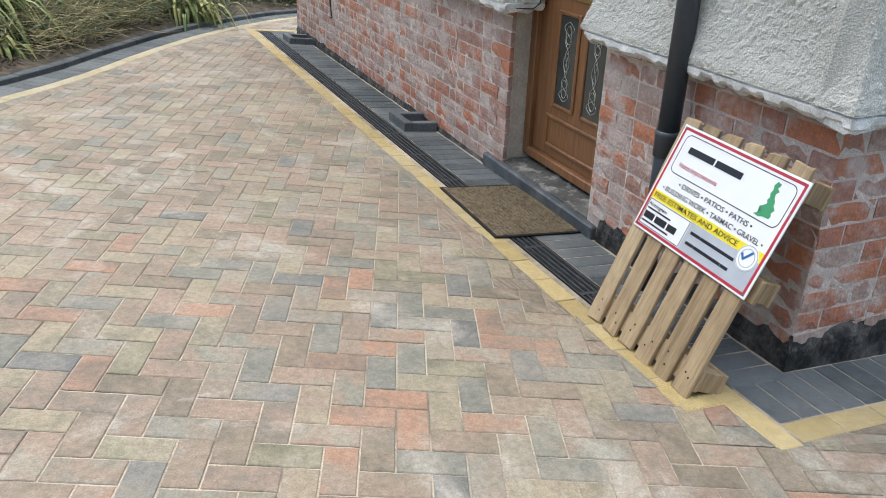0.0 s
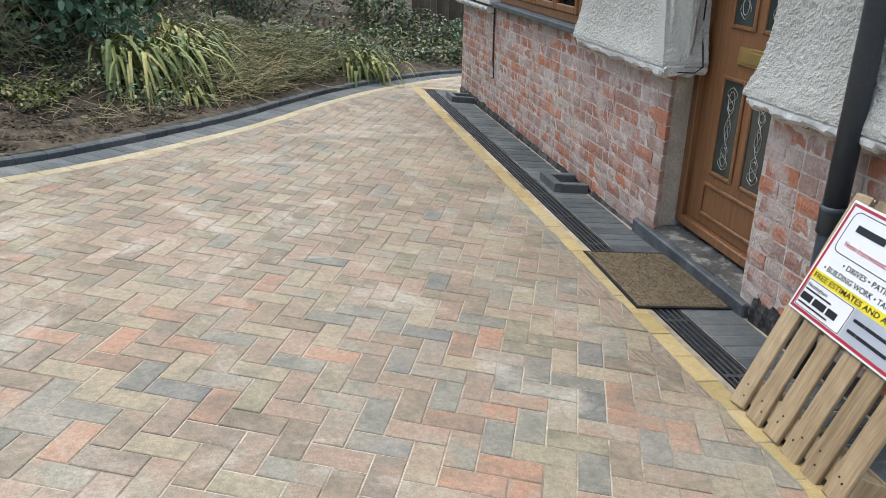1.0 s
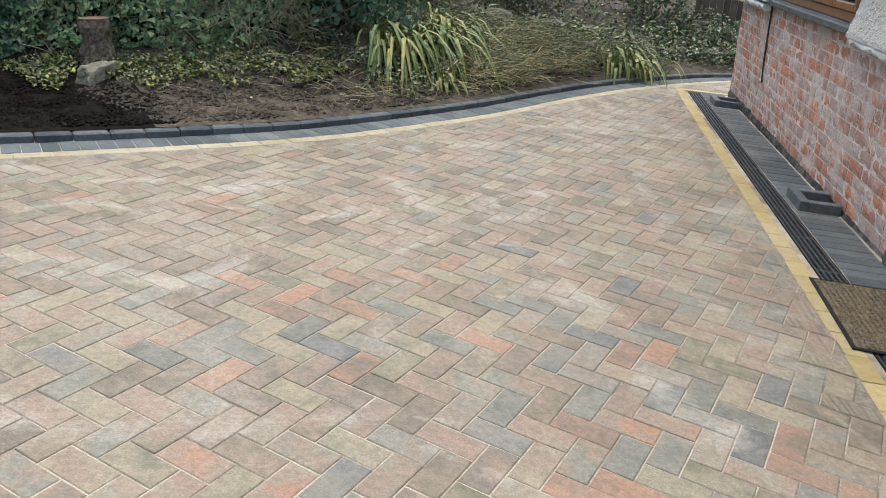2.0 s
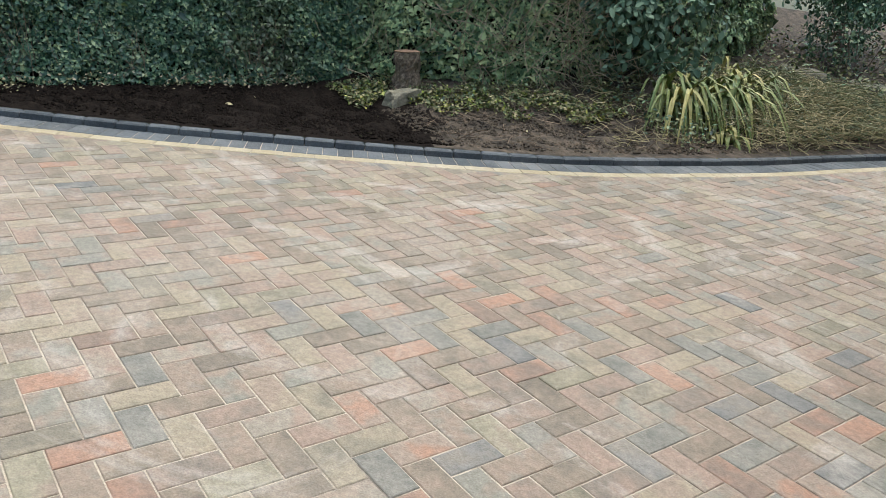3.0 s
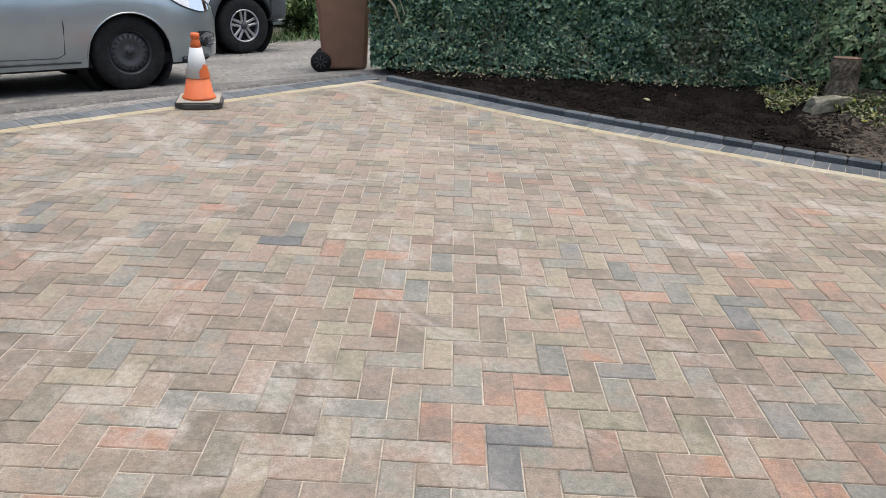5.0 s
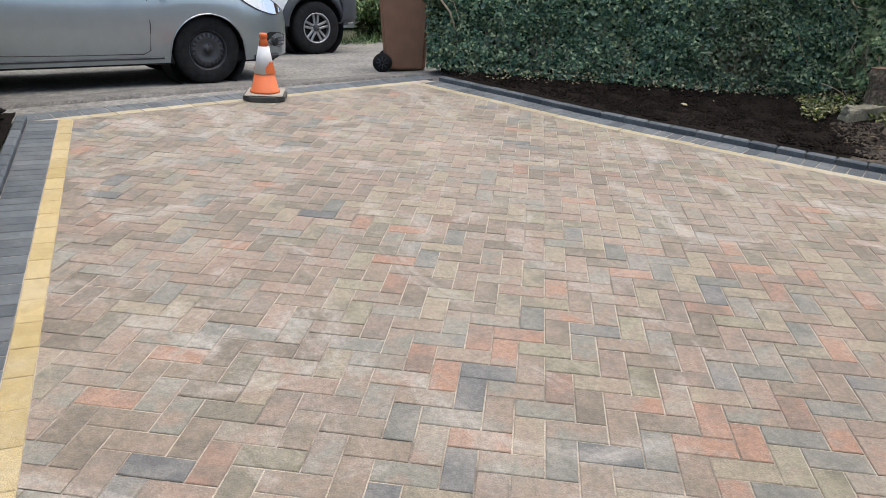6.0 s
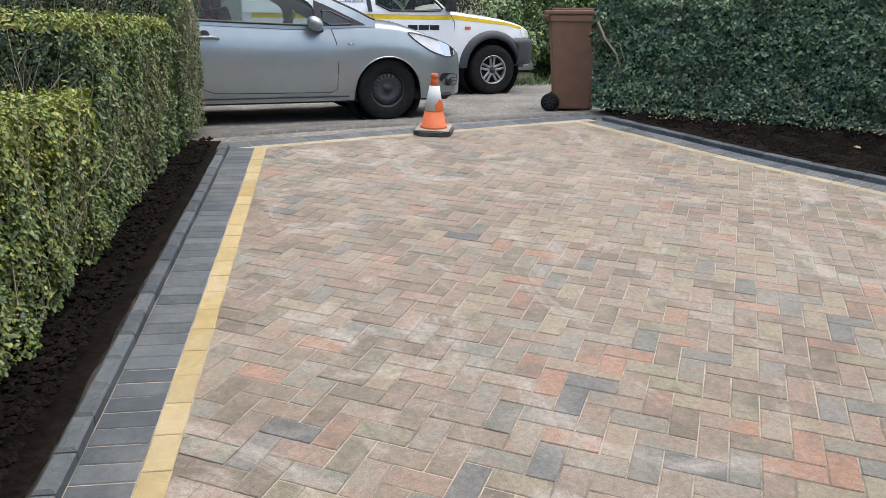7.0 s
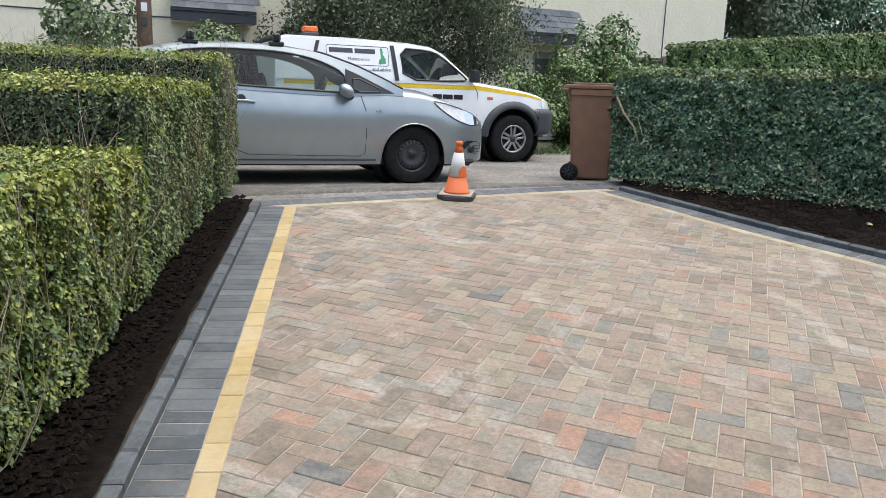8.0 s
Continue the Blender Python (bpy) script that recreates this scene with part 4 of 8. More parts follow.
def build_pallet_and_sign():
    lean = Matrix(((0, 0.400, -0.917, -0.50), (-1, 0, 0, 0.545), (0, 0.917, 0.400, -0.146), (0, 0, 0, 1)))
    frame_m = HOUSE @ lean
    pallet = thing("pallet", frame_m, "small weathered softwood pallet leaning on the house wall", "pallet")
    rng = random.Random(4)
    W, L = 0.60, 0.84
    slat_mesh = []
    for i in range(6):
        bm = bmesh.new()
        x = i * (W - 0.078) / 5
        box(bm, (x, 0.0, -0.018), (x + 0.078, L, 0.0), 0.003)
        bmesh.ops.subdivide_edges(bm, edges=[e for e in bm.edges if e.calc_length() > 0.5], cuts=8)
        for v in bm.verts:
            v.co.x += 0.0025 * noise.noise(Vector((i * 9, v.co.y * 5, 1)))
            v.co.z += 0.002 * noise.noise(Vector((i * 5, v.co.y * 4, v.co.x * 9)))
            if v.co.y < 0.01 or v.co.y > L - 0.01:
                v.co.y += rng.uniform(-0.008, 0.008)
        slat = part("slat", bm, PALLET, pallet)
        for yy in (0.055, 0.085, 0.42):
            nail = lathe([(0.0, 0.0012), (0.0035, 0.0012), (0.0038, 0.0)], 8)
            bmesh.ops.translate(nail, vec=(x + rng.uniform(0.02, 0.058), yy + rng.uniform(-0.01, 0.01), 0.0005), verts=nail.verts)
            part("nail", nail, RUBBER, slat, "dark nail head")
    for yy in (0.03, 0.38, 0.73):
        part("bearer", boxes(((-0.012, yy, -0.037), (W + (0.03 if 0.2 < yy < 0.5 else 0.002), yy + 0.085, -0.0185)), bevel=0.003), PALLET, pallet)
        part("bottom_board", boxes(((-0.005, yy, -0.136), (W + 0.008, yy + 0.085, -0.1185)), bevel=0.003), PALLET, pallet)
        for xx in (0.0, 0.26, 0.52):
            part("block", boxes(((xx, yy + 0.004, -0.118), (xx + 0.08, yy + 0.08, -0.0375)), bevel=0.003), PALLET, pallet)
    board_m = frame_m @ pose(0.012, 0.402, 0.0035, 0, 0, -1.6)
    sign = thing("sign_board", board_m, "white printed advertising board with red border fixed on the pallet", "sign")
    w, h = 0.605, 0.415
    part("board", boxes(((0, 0, 0), (w, h, 0.005)), bevel=0.0015), SIGN_WHITE, sign, "white plastic board")
    up = pose(0, 0, 0.0052)
    part("border", ring_plate(0.008, 0.008, w - 0.008, h - 0.008, 0.004, 0.010, 0.0, 0.0006), SIGN_RED, sign, "red border", up)
    part("title_frame", ring_plate(0.035, 0.238, 0.575, 0.388, 0.028, 0.0028, 0.0, 0.0006), SIGN_BLACK, sign, "thin black rounded frame", up)
    bars(0.078, 0.325, (0.135, 0.13), 0.024, SIGN_BLACK, sign, up, "title_bar", gap=0.4)
    lettering("Home Improvements", 0.070, 0.268, 0.20, 0.019, SIGN_RED, sign, up)
    part("map_mark", map_shape(0.455, 0.250, 0.125, 0.0), SIGN_GREEN, sign, "green island shape", up)
    lettering("\u2022 DRIVES \u2022 PATIOS \u2022 PATHS \u2022", 0.115, 0.203, 0.375, 0.019, SIGN_BLACK, sign, up, bold=0.006)
    lettering("\u2022 BUILDING WORK \u2022 TARMAC \u2022 GRAVEL \u2022", 0.048, 0.168, 0.515, 0.019, SIGN_BLACK, sign, up, bold=0.006)
    part("yellow_band", boxes(((0.0185, 0.124, 0), (w - 0.0185, 0.157, 0.0005))), SIGN_YELLOW, sign, "yellow band", up)
    lettering("FREE ESTIMATES AND ADVICE", 0.030, 0.132, 0.445, 0.018, SIGN_BLACK, sign, pose(0, 0, 0.0055), bold=0.012)
    part("grey_panel", boxes(((0.255, 0.0185, 0), (w - 0.0185, 0.1235, 0.0005))), SIGN_GREY, sign, "pale grey panel", up)
    part("contact_frame", ring_plate(0.0205, 0.0205, 0.252, 0.121, 0.003, 0.0025, 0.0, 0.0006), SIGN_BLACK, sign, "", up)
    lettering("Nottingham", 0.030, 0.096, 0.10, 0.014, SIGN_BLACK, sign, up)
    bars(0.030, 0.083, (0.05, 0.03, 0.05), 0.006, SIGN_BLACK, sign, up)
    bars(0.028, 0.048, (0.055, 0.062, 0.048), 0.025, SIGN_BLACK, sign, up, gap=0.35)
    bars(0.030, 0.033, (0.04, 0.06, 0.05), 0.006, SIGN_BLACK, sign, up)
    on = pose(0, 0, 0.0055)
    bars(0.275, 0.084, (0.05, 0.165), 0.011, SIGN_BLACK, sign, on)
    bars(0.275, 0.046, (0.04, 0.135, 0.035), 0.011, SIGN_BLACK, sign, on)
    disc = lathe([(0.0, 0.0014), (0.044, 0.0014), (0.045, 0.0)], 36)
    part("badge", disc, SIGN_WHITE, sign, "round white badge", pose(0.535, 0.118, 0.0052))
    for r in (0.043, 0.032):
        part("badge_ring", ring_plate(-r, -r, r, r, r, 0.003, 0.0, 0.0005), SIGN_GREY, sign, "", pose(0.535, 0.118, 0.0068))
    bm = bmesh.new()
    box(bm, (-0.004, -0.002, 0), (0.004, 0.022, 0.001), m=pose(-0.012, -0.008, 0, 0, 0, 40))
    box(bm, (-0.004, -0.002, 0.0002), (0.004, 0.042, 0.0011), m=pose(-0.012, -0.008, 0, 0, 0, -38))
    part("tick", bm, SIGN_BLUE, sign, "blue tick", pose(0.535, 0.118, 0.0070))
    for x, y in ((0.012, 0.012), (w - 0.012, 0.012), (w - 0.012, h * 0.72), (0.012, h - 0.012)):
        part("screw", lathe([(0.0, 0.002), (0.004, 0.002), (0.005, 0.0)], 10), CHROME, sign, "", pose(x, y, 0.0055))


build_pallet_and_sign()


def build_mat():
    """Coir mat with a ribbed pile and a rubber rim, lying over the drain."""
    base = SLOPE @ Matrix.Translation((*beside(-0.255, 1.69), 0.0)) @ pose(0, 0, 0, 0, 0, TURN_HOUSE - 1.5)
    mat_thing = thing("doormat", base, "brown ribbed coir doormat with black rubber rim", "doormat")
    part("rubber_base", boxes(((-0.245, -0.365, 0.0015), (0.245, 0.365, 0.008)), bevel=0.002), RUBBER, mat_thing, "black rubber rim")
    verts, faces = [], []
    nx, ny = 150, 140
    for i in range(nx + 1):
        for j in range(ny + 1):
            x, y = -0.228 + 0.456 * i / nx, -0.348 + 0.696 * j / ny
            rib = (0.5 + 0.5 * math.sin(x * 2 * math.pi / 0.024)) * (0.55 + 0.45 * math.sin(y * 2 * math.pi / 0.012))
            z = 0.0082 + 0.0075 * rib + 0.0025 * noise.noise(Vector((x * 90, y * 90, 0))) + 0.0015 * noise.noise(Vector((x * 200, y * 40, 2)))
            if i in (0, nx) or j in (0, ny):
                z = 0.0075
            verts.append((x, y, z))
    for i in range(nx):
        for j in range(ny):
            a = i * (ny + 1) + j
            faces.append((a, a + ny + 1, a + ny + 2, a + 1))
    link_mesh("coir_surface", raw_mesh("coir_surface", verts, faces, [MAT_FIBRE]), mat_thing, "brown ribbed coir pile")


build_mat()


def build_drain():
    """Slotted channel drain between the buff row and the charcoal row, in half-metre grates."""
    base = SLOPE @ Matrix.Translation((*beside(-0.36, 0.0), 0.0)) @ pose(0, 0, 0, 0, 0, TURN_HOUSE)
    drain = thing("channel_drain", base, "black slotted channel drain along the house front", "drain")
    y0, y1 = -0.02, 7.38
    part("channel", boxes(((-0.066, y0, -0.10), (-0.060, y1, -0.001)), ((0.060, y0, -0.10), (0.066, y1, -0.001)), ((-0.0595, y0, -0.045), (0.0595, y1, -0.036))), RUBBER, drain, "black plastic channel")
    step = 0.5
    bm = bmesh.new()
    for x in (-0.057, -0.029, 0.0, 0.029, 0.057):
        box(bm, (x - 0.0048, 0.003, -0.016), (x + 0.0048, step - 0.003, -0.002))
    n = 26
    for k in range(n + 1):
        y = 0.003 + (step - 0.012) * k / n
        box(bm, (-0.055, y, -0.016), (0.055, y + 0.004, -0.007))
    box(bm, (-0.055, step / 2 - 0.012, -0.013), (0.055, step / 2 + 0.012, -0.0028))
    me = bpy.data.meshes.new("grate")
    bm.to_mesh(me)
    bm.free()
    me.materials.append(GRATE)
    for i in range(15):
        link_mesh("grate", me, drain, "black slotted grate" if i == 0 else "", pose(0, y0 + i * step * 0.9866, 0))


build_drain()


def build_gully(s):
    """A square of kerb pieces round a drain hole at the wall's foot."""
    base = SLOPE @ Matrix.Translation((*beside(-0.12, s), 0.0)) @ pose(0, 0, 0, 0, 0, TURN_HOUSE)
    g = thing("drain_gully", base, "square gully surround of dark kerb pieces at the wall foot", "gully", group="gullies along the house front")
    for lo, hi in (((-0.14, -0.16, -0.05), (-0.08, 0.16, 0.062)), ((-0.078, -0.16, -0.05), (0.11, -0.10, 0.06)), ((-0.078, 0.10, -0.05), (0.11, 0.16, 0.06))):
        part("surround_block", boxes((lo, hi), bevel=0.005), BLUE, g)
    part("gully_floor", boxes(((-0.078, -0.098, -0.05), (0.11, 0.098, 0.006))), RUBBER, g, "near-black gully floor plate")


build_gully(3.38)
build_gully(6.78)


def build_cone():
    cone = thing("traffic_cone", SLOPE @ pose(-3.54, -2.35, 0.0, 0, 0, 12), "dirty orange and white traffic cone on a dark base", "traffic cone")
    bm = bmesh.new()
    pts = [(0.172, 0.10), (0.10, 0.172), (-0.10, 0.172), (-0.172, 0.10), (-0.172, -0.10), (-0.10, -0.172), (0.10, -0.172), (0.172, -0.10)]
    for z0, z1, k in ((0.0, 0.045, 1.0),):
        a = [bm.verts.new((x * k, y * k, z0)) for x, y in pts]
        b = [bm.verts.new((x * k, y * k, z1)) for x, y in pts]
        bm.faces.new(b), bm.faces.new(a[::-1])
        for i in range(8):
            bm.faces.new((a[i], a[(i + 1) % 8], b[(i + 1) % 8], b[i]))
    bmesh.ops.bevel(bm, geom=list(bm.edges), offset=0.006, segments=1, affect="EDGES")
    part("base", bm, plain("grimy_grey_rubber", (0.055, 0.052, 0.047), 0.9, spread_by=0.3), cone, "grimy dark grey rubber base")
    bm = bmesh.new()
    box(bm, (-0.155, -0.155, 0.0455), (0.155, 0.155, 0.058), 0.006)
    part("base_plate", bm, plain("grimy_pale_plate", (0.30, 0.27, 0.22), 0.8), cone, "dusty pale plate")
    prof = lambda z: 0.115 - (z - 0.058) * (0.115 - 0.028) / (0.50 - 0.058)
    part("lower_cone", lathe([(0.125, 0.0585), (0.122, 0.075), (prof(0.08), 0.08), (prof(0.215), 0.215)], 32), ORANGE, cone, "orange plastic", smooth=True)
    part("white_sleeve", lathe([(prof(0.215) + 0.003, 0.2152), (prof(0.435) + 0.003, 0.4348)], 32), CONE_WHITE, cone, "worn white reflective sleeve", smooth=True)
    part("upper_cone", lathe([(prof(0.435), 0.435), (prof(0.48), 0.48), (0.026, 0.50), (0.034, 0.505), (0.032, 0.535), (0.018, 0.54), (0.018, 0.5)], 32), ORANGE, cone, smooth=True)
    for ang, zz, ww in ((75, 0.216, 0.07), (50, 0.22, 0.05), (240, 0.218, 0.05), (160, 0.217, 0.03)):
        a0 = radians(ang)
        bm = bmesh.new()
        grid = []
        for i in range(5):
            for j in range(5):
                a = a0 + (i - 2) * ww / 2 / 0.08
                z = zz + 0.10 * j / 4 * (1 - 0.25 * abs(i - 2))
                r = prof(z) + 0.0055
                grid.append(bm.verts.new((r * math.cos(a), r * math.sin(a), z)))
        for i in range(4):
            for j in range(4):
                bm.faces.new((grid[i * 5 + j], grid[(i + 1) * 5 + j], grid[(i + 1) * 5 + j + 1], grid[i * 5 + j + 1]))
        part("torn_patch", bm, ORANGE, cone, "orange showing through the torn sleeve")


build_cone()


def build_bin():
    m = pose(-6.27, -1.58, LANE_Z - 0.005, 0, 0, 5) @ Matrix.Scale(1.05, 4)
    b = thing("wheelie_bin", m, "closed brown plastic wheelie bin beside the hedge", "wheelie bin")
    bm = bmesh.new()
    rings = []
    for z, w, d in ((0.03, 0.23, 0.205), (0.05, 0.245, 0.217), (0.965, 0.285, 0.285), (0.97, 0.30, 0.298), (1.03, 0.30, 0.298), (1.035, 0.285, 0.285)):
        rings.append([bm.verts.new((x * w, y * d, z)) for x, y in ((-1, -1), (1, -1), (1, 1), (-1, 1))])
    for p, q in zip(rings, rings[1:]):
        for i in range(4):
            bm.faces.new((p[i], p[(i + 1) % 4], q[(i + 1) % 4], q[i]))
    bm.faces.new(rings[0][::-1]), bm.faces.new(rings[-1])
    e = [e for e in bm.edges if abs(e.verts[0].co.z - e.verts[1].co.z) > 0.02]
    bmesh.ops.bevel(bm, geom=e, offset=0.035, segments=3, affect="EDGES")
    part("body", bm, BIN_BROWN, b, "brown tapered body", smooth=False)
    bm = bmesh.new()
    box(bm, (-0.305, -0.34, 1.04), (0.305, 0.30, 1.085), 0.02, segments=2)
    box(bm, (-0.25, -0.25, 1.08), (0.25, 0.23, 1.11), 0.015, segments=2)
    lid = part("lid", bm, BIN_BROWN, b, "brown domed lid")
    part("lid_lip", boxes(((-0.20, 0.302, 1.05), (0.20, 0.33, 1.07)), bevel=0.005), BIN_BROWN, lid)
    part("handle", tube([(-0.27, -0.29, 1.0), (-0.27, -0.37, 1.03), (0.27, -0.37, 1.03), (0.27, -0.29, 1.0)], 0.014, 8), BIN_BROWN, b)
    part("axle", tube([(-0.29, -0.235, 0.10), (0.29, -0.235, 0.10)], 0.012, 8), CHROME, b)
    for x in (-0.305, 0.255):
        bm = lathe([(0.02, 0.0), (0.065, 0.0), (0.068, 0.008), (0.10, 0.008), (0.102, 0.014), (0.102, 0.042), (0.10, 0.05), (0.02, 0.05)], 28, "X")
        wheel = part("wheel", bm, RUBBER, b, "black rubber wheel", pose(x, -0.235, 0.102), smooth=True)
        spokes = bmesh.new()
        for k in range(8):
            box(spokes, (-0.002, -0.004, 0.015), (0.006, 0.004, 0.066), m=pose(0, 0, 0, 45 * k))
        part("spokes", spokes, GREY_PLASTIC, wheel, "", pose(-0.003 if x < 0 else 0.049, 0, 0))
    for x in (-0.15, 0.0, 0.15):
        part("rib", boxes(((x - 0.01, 0.348, 0.85), (x + 0.01, 0.356, 0.90)), bevel=0.002), BIN_BROWN, b)


build_bin()

# ---- hedges and planting ----
def hedge_block(name, corners, z_low, z_top, leaf, top_leaf, size, density, label, seed, shape="oval", round_top=0.06, rough=0.035, twigs=60, skip=(), category="hedge", young=0.03, old=(), rise=0.25, big=0.10, twig=None, top_share=0.45):
    """A clipped hedge over a convex ground outline (world places, counter-clockwise): dark core, leaves on every face, bare twigs below."""
    rng = np.random.default_rng(seed)
    pts = [Vector(c) for c in corners]
    hedge = thing(name, Matrix.Identity(4), label, category)
    bm = bmesh.new()
    mid = sum(pts, Vector((0, 0))) / len(pts)
    inner = []
    for i, p in enumerate(pts):
        e, g = (p - pts[i - 1]).normalized(), (pts[(i + 1) % len(pts)] - p).normalized()
        bis = Vector((-e.y - g.y, e.x + g.x)).normalized()
        inner.append(p + bis * 0.13 / max(bis.dot(Vector((-g.y, g.x))), 0.3))
    # solid core in near-black: the hedge's inner shade is in its colour
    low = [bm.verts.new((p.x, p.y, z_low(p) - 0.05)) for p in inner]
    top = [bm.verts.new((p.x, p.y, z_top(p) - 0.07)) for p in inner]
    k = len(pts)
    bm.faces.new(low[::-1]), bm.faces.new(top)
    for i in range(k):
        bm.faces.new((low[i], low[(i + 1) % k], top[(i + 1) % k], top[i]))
    part("core", bm, INNER, hedge, "near-black solid core, shade between the leaves put into its colour")
    P, N, S, I = [], [], [], []
    ts, te, tw = [], [], []
    for i in range(k):
        a, b = pts[i], pts[(i + 1) % k]
        if i in skip:
            continue
        d = (b - a)
        L = d.length
        d.normalize()
        nrm = Vector((d.y, -d.x))
        zt = (z_top(a) + z_top(b)) / 2
        zl = (z_low(a) + z_low(b)) / 2
        # faces turned away from the drive are grown thinner, with larger leaves
        away = nrm.dot(Vector((0.5, 0.0)) - (a + b) / 2) < 0
        n = int(L * (zt - zl) * density * (0.18 if away else 1.0))
        u = rng.uniform(0, L, n)
        h = rng.uniform(0, 1, n) ** 0.9
        for uu, hh in zip(u, h):
            p = a + d * uu
            z0, z1 = z_low(p), z_top(p)
            z = z0 + (z1 - z0) * hh
            wob = rough * (noise.noise(Vector((p.x * 3, p.y * 3, z * 3 + seed))) * 1.3 + noise.noise(Vector((p.x * 9, p.y * 9, z * 9))) * 0.7)
            edge = max(0, 1 - (z1 - z) / round_top) if round_top else 0
            gap = noise.noise(Vector((p.x * 4 + seed, p.y * 4, z * 4)))
            depth = rng.exponential(0.025) + 0.05 * edge ** 2 + (0.05 if gap < -0.22 and rng.random() < 0.7 else 0)
            q = p + nrm * (wob - depth)
            P.append((q.x, q.y, z)), N.append((nrm.x, nrm.y, 0.7)), S.append(size * rng.uniform(0.55, 1.25) * (2.0 if away else 1.0))
            # faces listed in old get the darker copy below the rim, as painted shade
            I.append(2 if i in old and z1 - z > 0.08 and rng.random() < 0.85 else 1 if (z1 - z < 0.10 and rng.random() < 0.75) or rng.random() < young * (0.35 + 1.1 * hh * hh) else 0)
        for _ in range(int(twigs * L)):
            p = a + d * rng.uniform(min(0.2, L / 3), L - min(0.2, L / 3))
            z = z_low(p) + rng.uniform(0, rise)
            ts.append((*(p + nrm * rng.uniform(-0.08, 0.0)), z - 0.05))
            q = p + d * rng.normal(0, 0.16) + nrm * rng.uniform(-0.05, 0.03)
            te.append((q.x, q.y, z + rng.uniform(0.15, 0.5))), tw.append(rng.uniform(0.0012, 0.0035))
    xs, ys = [p.x for p in pts], [p.y for p in pts]
    area = (max(xs) - min(xs)) * (max(ys) - min(ys))
    for _ in range(int(area * density * top_share)):
        p = Vector((rng.uniform(min(xs), max(xs)), rng.uniform(min(ys), max(ys))))
        if any((pts[(i + 1) % k] - pts[i]).cross(p - pts[i]) < 0 for i in range(k)):
            continue
        z = z_top(p) - rng.exponential(0.02) + rough * 0.6 * noise.noise(Vector((p.x * 4, p.y * 4, seed))) + (rng.uniform(0, 0.045) if rng.random() < 0.10 else 0)
        P.append((p.x, p.y, z)), N.append((0, 0, 1)), S.append(size * rng.uniform(0.55, 1.2)), I.append(1 if rng.random() < 0.8 else 0)
    S = [v * (1.6 if rng.random() < big else 1.0) for v in S]
    me = leaf_mesh("foliage", P, N, S, [leaf, top_leaf, SHADED_PRIVET], rng, shape, index=I)
    tagged(link_mesh("foliage", me, hedge), kind="stuff")
    if ts:
        tagged(link_mesh("twig_mass", stalk_mesh("twig_mass", ts, te, tw, [twig or TWIG], rng=rng), hedge), kind="stuff")
    return hedge


HEDGE_A = Vector((1.68, -1.97))
HEDGE_D = Vector((-0.889, -0.459)).normalized()
HEDGE_OUT = Vector((0.459, -0.889)).normalized()


def hedge_at(s, o):
    return HEDGE_A + HEDGE_D * s + HEDGE_OUT * o


def bed_z(p):
    return drive_z(p.x, p.y) + 0.06


hedge_block("hedge", [hedge_at(-3.5, 1.5), hedge_at(1.74, 1.5), hedge_at(1.74, 0.0), hedge_at(-3.5, 0.0)][::-1], bed_z, lambda p: 0.965, PRIVET, PRIVET_TOP, 0.0212, 15000, "low clipped privet hedge with yellow-green top", 11, skip=(3,), young=0.62, twigs=60, rise=0.75, big=0.22, rough=0.055, twig=PALE_TWIG, top_share=0.38)
# old=(3,): the near end faces have their shade in the leaf colour
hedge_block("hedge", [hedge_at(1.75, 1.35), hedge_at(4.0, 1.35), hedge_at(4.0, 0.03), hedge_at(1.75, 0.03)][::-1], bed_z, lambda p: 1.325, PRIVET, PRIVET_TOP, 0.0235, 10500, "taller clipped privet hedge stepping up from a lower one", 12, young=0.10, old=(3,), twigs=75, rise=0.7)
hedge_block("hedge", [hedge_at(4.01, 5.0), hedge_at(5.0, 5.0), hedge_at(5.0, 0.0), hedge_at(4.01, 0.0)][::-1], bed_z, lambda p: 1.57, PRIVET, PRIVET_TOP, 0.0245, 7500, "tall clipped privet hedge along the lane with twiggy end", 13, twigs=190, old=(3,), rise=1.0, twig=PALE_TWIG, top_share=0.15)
hedge_block("ivy_hedge", [(-5.98, -1.14), (-5.20, -1.20), (-4.98, 1.2), (-4.92, 2.3), (-4.90, 3.3), (-5.7, 3.4)], bed_z, lambda p: 1.645, IVY, PRIVET, 0.037, 7800, "clipped hedge thickly grown with dark ivy", 14, shape="ivy", twigs=40, rough=0.05, top_share=0.2)

BRANCH = [Vector((-5.13, -1.162, 1.34)), Vector((-5.12, -1.078, 1.178)),
          Vector((-5.11, -0.961, 1.035)), Vector((-5.12, -0.899, 0.861))]
bare = thing("ivy_branch", Matrix.Identity(4), "pale bare branch lying over the face of the ivy hedge", "branch")
part("stem", tube(BRANCH, 0.014, 7, 0.6), PALE_TWIG, bare, smooth=True)
part("side_twig", tube([BRANCH[1], BRANCH[1] + Vector((0.05, 0.16, -0.05)), BRANCH[1] + Vector((0.06, 0.22, -0.22))], 0.006, 5, 0.5), PALE_TWIG, bare)

# ---- parked vehicles on the lane ----
LAMP_BOWL = plain("lamp_reflector", (0.72, 0.72, 0.70), 0.35, 0.2, spread_by=0.2)
LANE_TURN = math.degrees(math.atan2(LANE_DIR.y, LANE_DIR.x))


def curve_at(points, x):
    """Smooth interpolation of (x, value) points."""
    pts = sorted(points)
    if x <= pts[0][0]:
        return pts[0][1]
    for (a, va), (b, vb) in zip(pts, pts[1:]):
        if x <= b:
            t = (x - a) / (b - a)
            return va + (vb - va) * t
    return pts[-1][1]


